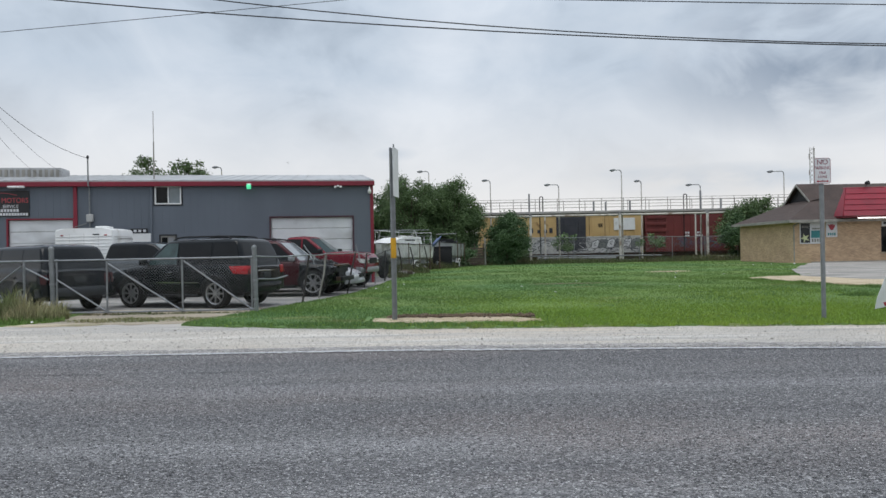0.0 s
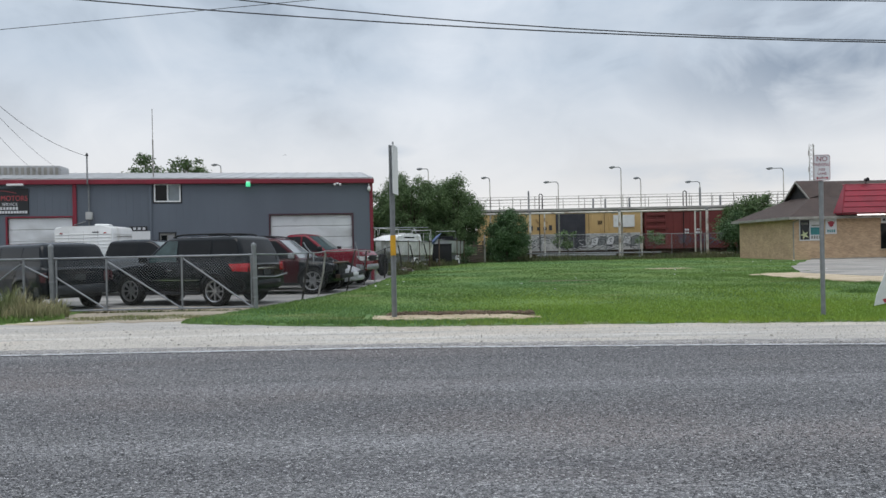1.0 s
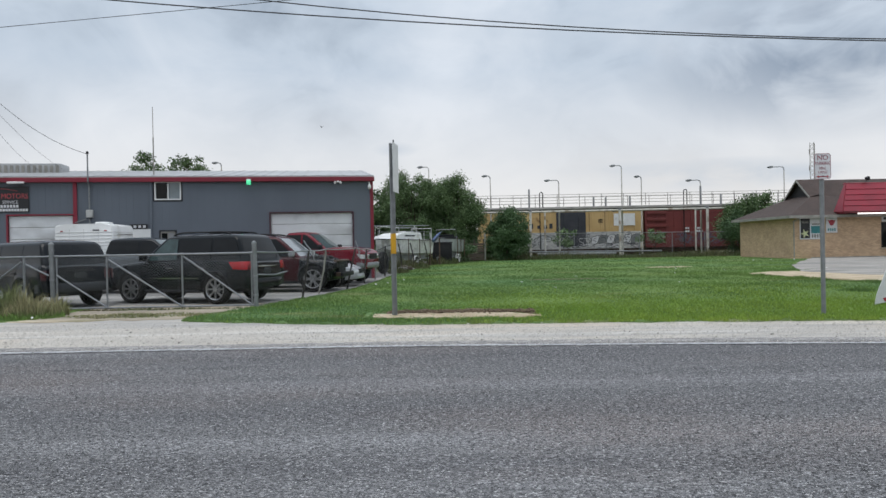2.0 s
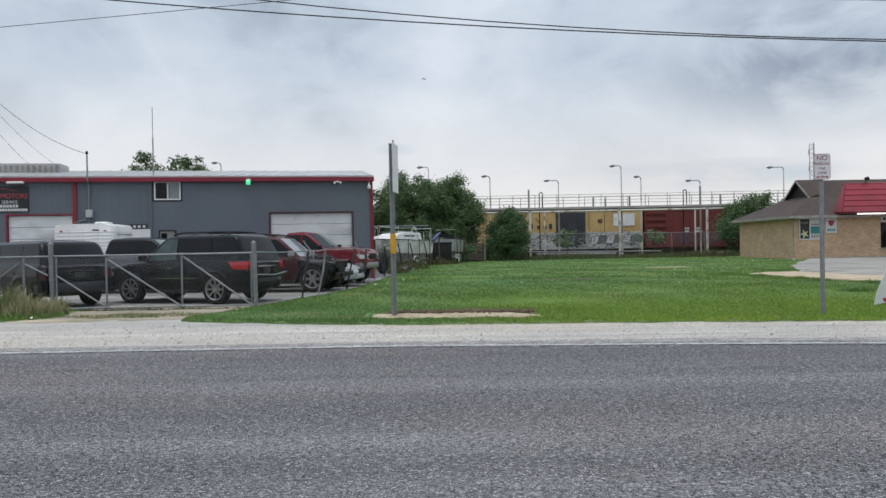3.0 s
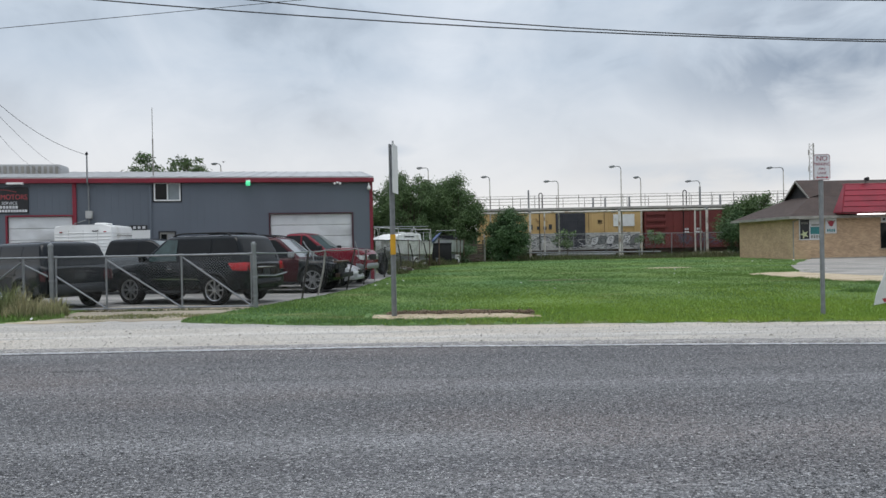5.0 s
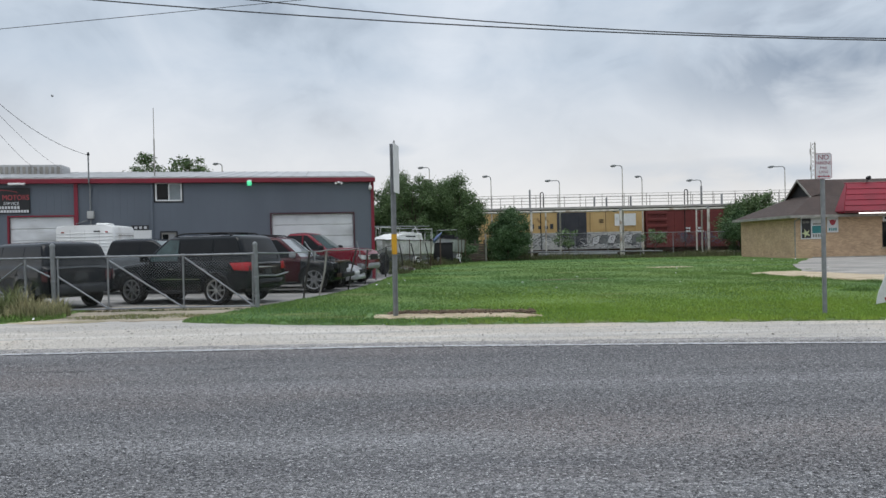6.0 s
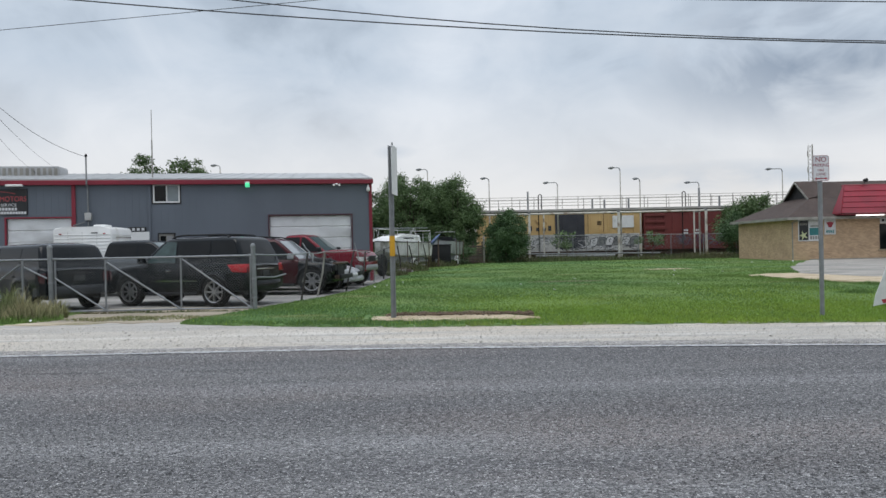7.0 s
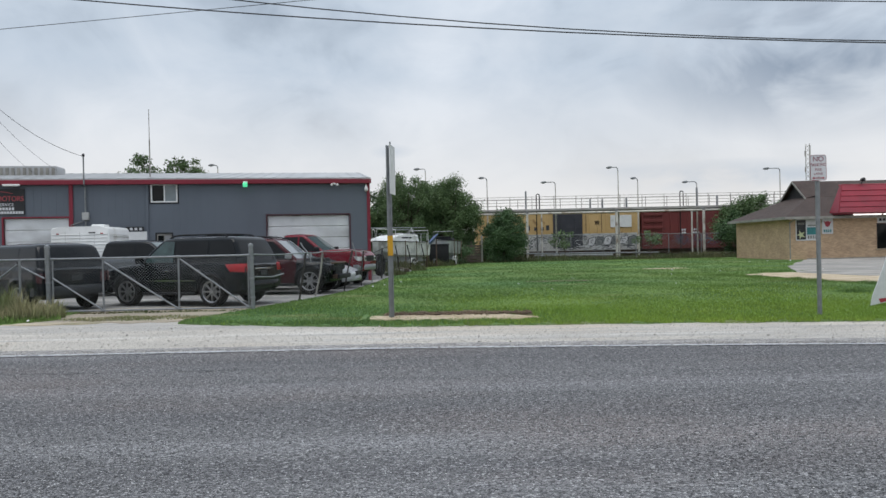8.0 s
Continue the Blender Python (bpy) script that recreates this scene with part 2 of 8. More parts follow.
WHITE = surf("white_paint", (0.78, 0.78, 0.77), (0.68, 0.68, 0.67), 2.0, 0.5, spots=(0.55, 0.54, 0.50), spot_scale=2.0)
DARK = surf("dark_plastic", (0.014, 0.014, 0.016), (0.022, 0.022, 0.024), 5, 0.6, spec=0.2)
BLACK = surf("black_panel", (0.012, 0.012, 0.014), (0.02, 0.02, 0.022), 2, 0.45)
GALV = surf("galvanised_steel", (0.30, 0.31, 0.32), (0.23, 0.24, 0.25), 9, 0.5, 0.65)
GALV_DULL = surf("dull_galvanised_steel", (0.26, 0.27, 0.275), (0.19, 0.20, 0.205), 6, 0.6, 0.4)
OLD_POST = surf("blackened_fence_post", (0.055, 0.048, 0.045), (0.035, 0.031, 0.03), 4, 0.8)
WIRE = surf("fence_wire", (0.27, 0.28, 0.285), (0.19, 0.20, 0.205), 9, 0.55, 0.3)
CABLE = surf("black_cable", (0.014, 0.015, 0.018), (0.02, 0.02, 0.024), 3, 0.7)
RUBBER = surf("tyre_rubber", (0.012, 0.012, 0.013), (0.020, 0.019, 0.018), 8, 0.85, spec=0.15)
ALLOY = surf("alloy_rim", (0.50, 0.50, 0.51), (0.42, 0.42, 0.43), 6, 0.32, 0.8)
CHROME = surf("chrome", (0.62, 0.62, 0.63), (0.5, 0.5, 0.51), 3, 0.15, 1.0)
GLASS = surf("tinted_glass", (0.006, 0.007, 0.008), (0.010, 0.011, 0.012), 2, 0.03, spec=0.22)
GREEN_GLASS = surf("clear_car_glass", (0.07, 0.10, 0.10), (0.04, 0.06, 0.062), 2, 0.06, coat=0.3)
TAIL = surf("red_lens", (0.42, 0.004, 0.008), (0.26, 0.003, 0.006), 9, 0.15, spec=0.4)
LENS = surf("headlamp_lens", (0.62, 0.63, 0.62), (0.42, 0.43, 0.43), 9, 0.15, coat=0.6)
BLACK_PAINT = paint("black_car_paint", (0.003, 0.0045, 0.006), 0.10)
DARK_PAINT = paint("charcoal_car_paint", (0.005, 0.0065, 0.009), 0.14)
GREY_PAINT = paint("grey_car_paint", (0.035, 0.038, 0.043), 0.3)
# dark grey paint made lighter: the sky's sheen is in the colour
SKY_SHEEN_PAINT = paint("grey_paint_with_sky_sheen", (0.14, 0.15, 0.16), 0.25, 0.4)
MAROON_PAINT = paint("maroon_car_paint", (0.048, 0.005, 0.009), 0.22)
RED_PAINT = paint("red_truck_paint", (0.15, 0.008, 0.018), 0.2)
SILVER_PAINT = paint("silver_car_paint", (0.40, 0.41, 0.43), 0.3, 0.2)
MORTAR = surf("tan_mortar", (0.40, 0.33, 0.23), (0.33, 0.27, 0.19), 3, 0.95, bump=0.3)
SHINGLE = surf("brown_shingle", (0.075, 0.052, 0.044), (0.055, 0.039, 0.034), 1.5, 0.95, bump=0.5, bscale=30, random_tint=0.18)
FASCIA = surf("weathered_fascia", (0.33, 0.315, 0.285), (0.21, 0.20, 0.18), 2, 0.8)
AWNING = surf("red_metal_awning", (0.27, 0.010, 0.026), (0.20, 0.008, 0.020), 1.0, 0.4, random_tint=0.08)
BARK = surf("bark", (0.13, 0.10, 0.075), (0.075, 0.058, 0.045), 5, 0.95, bump=0.8, bscale=25)
LEAF = surf("leaf", (0.118, 0.182, 0.068), (0.075, 0.126, 0.046), 0.5, 0.75, island_tint=0.35)
LEAF_DARK = surf("dark_leaf", (0.080, 0.145, 0.055), (0.054, 0.102, 0.040), 0.5, 0.75, island_tint=0.32)
WEED = surf("weed", (0.070, 0.105, 0.036), (0.12, 0.112, 0.052), 0.6, 0.9, island_tint=0.4)
CAR_YELLOW = surf("faded_yellow_steel", (0.60, 0.41, 0.185), (0.49, 0.325, 0.135), 0.5, 0.7, bump=0.1, spots=(0.24, 0.14, 0.06), spot_scale=0.9)
CAR_RED = surf("oxide_red_steel", (0.17, 0.030, 0.026), (0.12, 0.022, 0.02), 0.5, 0.7, bump=0.1, spots=(0.085, 0.02, 0.018), spot_scale=0.9)
CAR_BLACK = surf("black_steel_door", (0.030, 0.032, 0.042), (0.05, 0.05, 0.06), 0.7, 0.7)
TAG_PALE = surf("pale_spray_paint", (0.52, 0.51, 0.49), (0.40, 0.39, 0.38), 1.5, 0.7, spots=(0.22, 0.22, 0.22), spot_at=(0.56, 0.66), spot_scale=1.7)
TAG_DARK = surf("dark_spray_paint", (0.06, 0.065, 0.075), (0.11, 0.11, 0.12), 2, 0.7)
RUST = surf("rusty_steel", (0.12, 0.075, 0.05), (0.075, 0.05, 0.04), 3, 0.85)
DECK_GREY = surf("grey_deck_steel", (0.28, 0.285, 0.29), (0.2, 0.2, 0.205), 0.7, 0.7)
RAIL_GREY = surf("weathered_handrail", (0.34, 0.315, 0.30), (0.24, 0.22, 0.21), 1.5, 0.7)
PIPE = surf("cream_pipe", (0.66, 0.635, 0.58), (0.50, 0.475, 0.43), 1.2, 0.6, spots=(0.28, 0.225, 0.175), spot_at=(0.52, 0.64), spot_scale=1.4)
WOOD = surf("grey_fence_wood", (0.11, 0.085, 0.065), (0.07, 0.055, 0.045), 4, 0.9, bump=0.4, stretch_by=(0.2, 1, 1))
HULL = surf("dirty_white_gelcoat", (0.68, 0.67, 0.66), (0.54, 0.535, 0.53), 1.4, 0.45, spots=(0.20, 0.195, 0.18), spot_at=(0.55, 0.72), spot_scale=1.5)
patchy(HULL, (0.25, 0.24, 0.21), 2.2, 0.54, 0.66, 0.7, (2.0, 2.0, 0.35))
HULL_GREY = surf("grey_gelcoat", (0.36, 0.37, 0.37), (0.24, 0.25, 0.25), 1.4, 0.5, spots=(0.12, 0.12, 0.12), spot_scale=1.5)
TARP = surf("blue_tarp", (0.10, 0.14, 0.27), (0.07, 0.10, 0.2), 4, 0.6)
YELLOW = surf("yellow_reflector", (0.62, 0.33, 0.012), (0.52, 0.27, 0.01), 6, 0.5)
SIGN_WHITE = surf("sign_sheeting", (0.66, 0.66, 0.67), (0.58, 0.58, 0.59), 5, 0.45)
SIGN_RED = surf("sign_red", (0.38, 0.03, 0.05), (0.32, 0.03, 0.045), 5, 0.5)
PINK_RED = surf("sign_lettering_red", (0.50, 0.07, 0.08), (0.42, 0.06, 0.07), 5, 0.5)
GREEN_GLOW = glow("green_lamp_lens", (0.10, 0.75, 0.36), 0.55)
TUBE_GLOW = glow("lit_tube", (1.0, 0.96, 0.92), 1.6)
TEAL = surf("teal_print", (0.04, 0.24, 0.25), (0.03, 0.18, 0.19), 4, 0.5)
SIGN_TEXT = surf("sign_text_red", (0.26, 0.035, 0.06), (0.21, 0.03, 0.05), 5, 0.5)
POSTER_YELLOW = surf("yellow_print", (0.55, 0.58, 0.33), (0.47, 0.50, 0.27), 4, 0.5)


# ---- mesh tools ----
def finish(bm, sharp=38):
    bmesh.ops.recalc_face_normals(bm, faces=bm.faces)
    limit = radians(sharp)
    for f in bm.faces:
        f.smooth = True
    for e in bm.edges:
        e.smooth = len(e.link_faces) == 2 and e.calc_face_angle(0) < limit


def part(name, bm, material, parent=None, label="", at=None, sharp=38):
    """Links a bmesh as one mesh object under a thing or a part."""
    finish(bm, sharp)
    me = bpy.data.meshes.new(name)
    bm.to_mesh(me)
    bm.free()
    me.materials.append(material)
    ob = new(name, me)
    if parent:
        ob.parent = parent
    if at is not None:
        ob.matrix_basis = at
    if label:
        ob["label"] = label
    return ob


def share(name, ob, parent, at):
    """Another object on the same mesh."""
    o = new(name, ob.data)
    o.parent, o.matrix_basis = parent, at
    if ob.get("label"):
        o["label"] = ob["label"]
    return o


def thing(name, at, label, category, group="", kind=""):
    ob = new(name)
    ob.empty_display_size = 0.2
    ob.matrix_basis = at
    return tagged(ob, label, category, group, kind)


def box(bm, x0, x1, y0, y1, z0, z1, bevel=0.0, seg=1):
    vs = [bm.verts.new((x, y, z)) for x in (x0, x1) for y in (y0, y1) for z in (z0, z1)]
    fs = [bm.faces.new([vs[i] for i in q]) for q in ((0, 1, 3, 2), (4, 6, 7, 5), (0, 4, 5, 1), (2, 3, 7, 6), (0, 2, 6, 4), (1, 5, 7, 3))]
    if bevel:
        es = list({e for f in fs for e in f.edges})
        bmesh.ops.bevel(bm, geom=es, offset=bevel, segments=seg, affect="EDGES", profile=0.5)
    return bm


def tube(bm, p0, p1, r, seg=8, r1=None):
    p0, p1 = Vector(p0), Vector(p1)
    q = (p1 - p0).to_track_quat("Z", "Y")
    r1 = r if r1 is None else r1
    rings = []
    for p, rad in ((p0, r), (p1, r1)):
        rings.append([bm.verts.new(p + q @ Vector((rad * math.cos(a), rad * math.sin(a), 0))) for a in (2 * math.pi * i / seg for i in range(seg))])
    for i in range(seg):
        j = (i + 1) % seg
        bm.faces.new((rings[0][i], rings[0][j], rings[1][j], rings[1][i]))
    bm.faces.new(rings[0][::-1])
    bm.faces.new(rings[1])
    return bm


def pipe(bm, points, r, seg=6):
    """One connected tube through the points."""
    ps = [Vector(p) for p in points]
    rings = []
    for i, p in enumerate(ps):
        d = (ps[min(i + 1, len(ps) - 1)] - ps[max(i - 1, 0)]).normalized()
        side = d.cross(Vector((0, 0, 1)))
        side = side.normalized() if side.length > 0.05 else Vector((1, 0, 0))
        up = side.cross(d).normalized()
        rings.append([bm.verts.new(p + r * (math.cos(a) * side + math.sin(a) * up)) for a in (2 * math.pi * k / seg for k in range(seg))])
    for a, b in zip(rings[:-1], rings[1:]):
        for k in range(seg):
            j = (k + 1) % seg
            bm.faces.new((a[k], a[j], b[j], b[k]))
    bm.faces.new(rings[0][::-1])
    bm.faces.new(rings[-1])
    return bm


def lathe(bm, profile, seg=24, m=None):
    """Turns (radius, along) pairs about the y axis; closed where the radius is 0."""
    m = m or Matrix()
    rings = []
    for r, y in profile:
        if r < 1e-5:
            rings.append([bm.verts.new(m @ Vector((0, y, 0)))])
        else:
            rings.append([bm.verts.new(m @ Vector((r * math.cos(a), y, r * math.sin(a)))) for a in (2 * math.pi * i / seg for i in range(seg))])
    for a, b in zip(rings[:-1], rings[1:]):
        for i in range(seg):
            j = (i + 1) % seg
            q = []
            for v in (a[i % len(a)], a[j % len(a)], b[j % len(b)], b[i % len(b)]):
                if v not in q:
                    q.append(v)
            if len(q) > 2:
                bm.faces.new(q)
    return bm


def prism(bm, outline, y0, y1, bevel=0.0, seg=2):
    """An outline of (x, z) pairs pushed from y0 to y1."""
    a = [bm.verts.new((x, y0, z)) for x, z in outline]
    b = [bm.verts.new((x, y1, z)) for x, z in outline]
    f0, f1 = bm.faces.new(a), bm.faces.new(b[::-1])
    k = len(outline)
    for i in range(k):
        j = (i + 1) % k
        bm.faces.new((a[i], b[i], b[j], a[j]))
    if bevel:
        bmesh.ops.bevel(bm, geom=list(f0.edges) + list(f1.edges), offset=bevel, segments=seg, affect="EDGES", profile=0.6, clamp_overlap=True)
    return bm


def plate(bm, corners, depth):
    """A thin solid pane from four or more corners, thickened along its normal."""
    vs = [Vector(c) for c in corners]
    nrm = (vs[1] - vs[0]).cross(vs[2] - vs[0]).normalized() * depth
    a = [bm.verts.new(v) for v in vs]
    b = [bm.verts.new(v + nrm) for v in vs]
    bm.faces.new(a[::-1])
    bm.faces.new(b)
    for i in range(len(vs)):
        j = (i + 1) % len(vs)
        bm.faces.new((a[i], a[j], b[j], b[i]))
    return bm


def letters(text, size, material, parent, at, name="lettering", depth=0.004, squeeze=1.0):
    """Raised lettering in the built-in font, as a mesh standing in the xz plane."""
    cu = bpy.data.curves.new(name, "FONT")
    cu.body, cu.size, cu.extrude, cu.align_x, cu.align_y = text, size, depth, "CENTER", "CENTER"
    tmp = bpy.data.objects.new(name, cu)
    scene.collection.objects.link(tmp)
    dg = bpy.context.evaluated_depsgraph_get()
    me = bpy.data.meshes.new_from_object(tmp.evaluated_get(dg))
    bpy.data.objects.remove(tmp)
    me.transform(pose(0, 0, 0, 90) @ Matrix.Diagonal((squeeze, 1, 1, 1)))
    me.materials.clear()
    me.materials.append(material)
    ob = new(name, me)
    ob.parent, ob.matrix_basis = parent, at
    return ob


def mesh_of(name, verts, faces, material):
    """A mesh from arrays of corners and equal-sized faces, quick for big counts."""
    me = bpy.data.meshes.new(name)
    k = faces.shape[1]
    me.vertices.add(len(verts))
    me.vertices.foreach_set("co", np.asarray(verts, dtype=np.float32).ravel())
    me.loops.add(faces.size)
    me.loops.foreach_set("vertex_index", faces.astype(np.int32).ravel())
    me.polygons.add(len(faces))
    me.polygons.foreach_set("loop_start", np.arange(0, faces.size, k, dtype=np.int32))
    me.update(calc_edges=True)
    me.materials.append(material)
    return new(name, me)


def catenary(a, b, sag, n=24):
    a, b = Vector(a), Vector(b)
    return [a.lerp(b, i / n) - Vector((0, 0, sag * 4 * (i / n) * (1 - i / n))) for i in range(n + 1)]


# ---- ground, road, lot ----
def interp(x, pts):
    return float(np.interp(x, [p[0] for p in pts], [p[1] for p in pts]))


ROAD_EDGE = [(-42, 11.0), (-7, 10.85), (-0.7, 10.77), (2.7, 10.59), (4.1, 10.51), (6.5, 10.24), (12, 9.75), (48, 8.0)]
EDGE_LINE = [(-20, 10.5), (-6.6, 10.38), (-0.7, 10.37), (2.6, 10.10), (4.0, 10.0), (6.2, 9.74), (12, 9.2), (20, 8.7)]
LAWN_FRONT = [(-5.6, 14.75), (-4.6, 14.3), (-3, 13.8), (-0.9, 13.35), (3.0, 13.03), (5.35, 12.81), (8, 12.54), (12, 12.2), (20, 12.0), (60, 12.0)]
LAWN_BACK = [(-5.6, 15.3), (-5.2, 16.4), (-4.75, 18.2), (-4.25, 20.2), (-3.75, 22.0), (-3.25, 24.6), (-2.9, 29.0), (-2.6, 36.6), (-1.0, 51.0), (1.5, 58.0), (4.0, 63.0), (60, 63.0)]


def ripple(x, y, size, amount):
    return amount * noise.noise(Vector((x / size, y / size, 3.7)))


def front_edge(x):
    return interp(x, LAWN_FRONT) + ripple(x, 0, 0.5, 0.10) + ripple(x, 5, 0.13, 0.05)


def strip_mesh(name, xs, low, high, rows, z, material, relief=0.0, rsize=2.0):
    """A sheet between two edges that follow x, with gentle relief and a skirt round it."""
    verts, faces = [], []
    for x in xs:
        a, b = low(x), high(x)
        for j in range(rows + 1):
            k = j / rows
            y = a + (b - a) * k ** 1.4
            rim = min(1.0, 6 * min(k, 1 - k))
            verts.append((x, y, z + relief * rim * (0.5 + noise.noise(Vector((x / rsize, y / rsize, 0))))))
    n = rows + 1
    for i in range(len(xs) - 1):
        for j in range(rows):
            faces.append((i * n + j, (i + 1) * n + j, (i + 1) * n + j + 1, i * n + j + 1))
    base = len(verts)
    for i, x in enumerate(xs):
        v = verts[i * n]
        verts.append((v[0], v[1] - 0.01, z - 0.05))
    for i in range(len(xs) - 1):
        faces.append((i * n, base + i, base + i + 1, (i + 1) * n))
    ob = mesh_of(name, np.array(verts), np.array(faces), material)
    for p in ob.data.polygons:
        p.use_smooth = True
    return ob


def build_ground():
    bm = bmesh.new()
    box(bm, -2500, 2500, -2500, 2500, -0.8, -0.05)
    tagged(part("ground", bm, EARTH), "flat open ground with dry grass and weeds", "ground", kind="structure")
    xs = list(np.arange(-42, 48.01, 0.25))
    road = strip_mesh("road", xs, lambda x: 1.2 + ripple(x, 1, 0.8, 0.05), lambda x: interp(x, ROAD_EDGE) + ripple(x, 9, 0.9, 0.10) + ripple(x, 2, 0.15, 0.05), 24, 0.0, ASPHALT, 0.004, 3.0)
    tagged(road, "worn grey chip-seal asphalt road", "road", kind="structure")
    sh = strip_mesh("shoulder", xs, lambda x: interp(x, ROAD_EDGE) - 0.35, lambda x: 19.6 if -12 < x < -4.6 else 15.6, 26, -0.022, GRAVEL, 0.014, 0.9)
    tagged(sh, "pale caliche gravel road shoulder and driveway", "gravel shoulder", kind="structure")
    near = strip_mesh("near_shoulder", xs, lambda x: -6.0, lambda x: 1.4, 6, -0.012, GRAVEL, 0.01, 0.9)
    tagged(near, "pale gravel verge beside the asphalt road", "gravel shoulder", kind="structure")
    # worn edge line, in broken lengths
    bm = bmesh.new()
    x = -20.0
    rng = random.Random(4)
    while x < 20:
        ln = rng.uniform(0.5, 1.6)
        w0, w1 = rng.uniform(0.10, 0.15), rng.uniform(0.10, 0.15)
        y, y2 = interp(x, EDGE_LINE), interp(x + ln, EDGE_LINE)
        vs = [bm.verts.new(c) for c in ((x, y - w0 / 2, 0.014), (x + ln, y2 - w1 / 2, 0.014), (x + ln, y2 + w1 / 2, 0.014), (x, y + w0 / 2, 0.014))]
        bm.faces.new(vs)
        x += ln + rng.choice((0.0, 0.0, 0.03, 0.12))
    tagged(part("edge_line", bm, LINE), "worn white painted edge line on asphalt", "road marking", kind="structure")
    # a dark sealed crack in the far lane
    bm = bmesh.new()
    px, py = -9.0, 8.75
    while px < 1.0:
        nx, ny = px + rng.uniform(0.08, 0.3), 8.70 + rng.uniform(-0.03, 0.03) - 0.01 * px
        w = rng.uniform(0.004, 0.018) * (1.0 if px < -2.5 else 0.5)
        vs = [bm.verts.new(c) for c in ((px, py - w, 0.015), (nx, ny - w, 0.015), (nx, ny + w, 0.015), (px, py + w, 0.015))]
        bm.faces.new(vs)
        px, py = nx, ny
    tagged(part("road_crack", bm, CABLE), "dark lengthwise crack in the asphalt", "crack", kind="structure")
    lot = strip_mesh("parking_lot", list(np.arange(-40, 1.51, 0.5)), lambda x: 19.0 if x < -4.6 else max(19.0, interp(x, [(a, b) for a, b in LAWN_BACK]) - 0.4), lambda x: 41.0, 14, -0.004, LOT, 0.006, 3.0)
    tagged(lot, "stained grey concrete yard", "yard", kind="structure")
    xs = list(np.arange(-5.6, 4, 0.12)) + list(np.arange(4, 20, 0.2)) + list(np.arange(20, 60.1, 1.0))
    lawn = strip_mesh("lawn", xs, front_edge, lambda x: max(front_edge(x) + 0.1, interp(x, LAWN_BACK)), 60, 0.02, TURF, 0.022, 2.4)
    tagged(lawn, "mown green grass lot", "lawn", kind="structure")
    verge = strip_mesh("verge", list(np.arange(-26, -9.15, 0.2)), lambda x: 15.25 + ripple(x, 0, 0.6, 0.15) + max(0, (x + 9.4)) * 1.8, lambda x: 18.6, 10, 0.010, TURF, 0.015, 1.0)
    tagged(verge, "rough grass verge beside the gate", "verge", kind="structure")
    # forecourt of the brick shop
    fore = strip_mesh("forecourt", list(np.arange(15.4, 70, 0.3)), lambda x: interp(x, [(15.4, 29.6), (16.2, 25.6), (18, 25.0), (70, 24.2)]) + ripple(x, 3, 1.5, 0.5), lambda x: interp(x, [(15.4, 30.0), (17, 33.5), (18.7, 37.3), (20.3, 40.0), (26.2, 49.5), (70, 49.5)]) + ripple(x, 6, 0.8, 0.4), 10, 0.075, FORE, 0.01, 2.0)
    tagged(fore, "pale worn concrete forecourt of the shop", "forecourt", kind="structure")
    apron = strip_mesh("gravel_apron", list(np.arange(12.8, 70, 0.2)), lambda x: interp(x, [(12.8, 28.8), (13.1, 27.4), (13.5, 25.2), (14.1, 22.4), (16, 21.4), (70, 20.8)]) + ripple(x, 7, 0.8, 0.5), lambda x: interp(x, [(12.8, 29.2), (14.2, 30.4), (15.4, 30.4), (16.2, 26.6), (18, 25.8), (70, 25)]) + ripple(x, 1, 0.7, 0.3), 6, 0.07, DIRT, 0.015, 0.6)
    tagged(apron, "tan gravel and dirt apron at the forecourt edge", "gravel", kind="structure")
    # bare washed-out strip by the sign post
    bare = strip_mesh("bare_patch", list(np.arange(-1.5, 2.0, 0.05)), lambda x: 14.0 - 0.10 * x + 0.16 * abs(x / 2) ** 3 + ripple(x, 2, 0.35, 0.42) + ripple(x, 9, 0.1, 0.12), lambda x: 15.2 - 0.12 * x - 0.75 * abs((x - 0.1) / 2) ** 3 + ripple(x, 8, 0.4, 0.34), 6, 0.046, DIRT, 0.014, 0.3)
    soil = strip_mesh("soil_edge", list(np.arange(-1.25, 1.95, 0.05)), lambda x: 14.98 - 0.10 * x - 0.25 * abs(x / 2) ** 3 + ripple(x, 4, 0.3, 0.5) + ripple(x, 6, 0.1, 0.2), lambda x: 15.6 - 0.10 * x - 0.55 * abs((x - 0.2) / 2) ** 3 + ripple(x, 8, 0.3, 0.55), 4, 0.050, SOIL, 0.02, 0.10)
    for k, (sx, sy, rx, ry) in enumerate(((5.0, 28.0, 1.6, 0.5), (12.6, 39.0, 1.3, 1.2))):
        spot = strip_mesh("bare_spot", list(np.arange(sx - rx, sx + rx, 0.08)), lambda x: sy - ry * math.sqrt(max(0, 1 - ((x - sx) / rx) ** 2)) * (0.6 + 0.8 * abs(ripple(x, sy, 0.3, 1))), lambda x: sy + 0.05 + ry * math.sqrt(max(0, 1 - ((x - sx) / rx) ** 2)) * (0.5 + 0.9 * abs(ripple(x, sx, 0.3, 1))), 4, 0.036, SOIL if k == 0 else DIRT, 0.012, 0.2)
        tagged(spot, "thin bare spot worn into the lawn", "bare spot", "bare spots", "structure")
    tagged(soil, "crumbling dark soil edge above the bare dirt", "soil", kind="structure")
    drive = strip_mesh("driveway", list(np.arange(-9.6, -4.9, 0.15)), lambda x: 15.15 + ripple(x, 3, 0.5, 0.25), lambda x: 19.05, 12, 0.004, DRIVE, 0.012, 0.5)
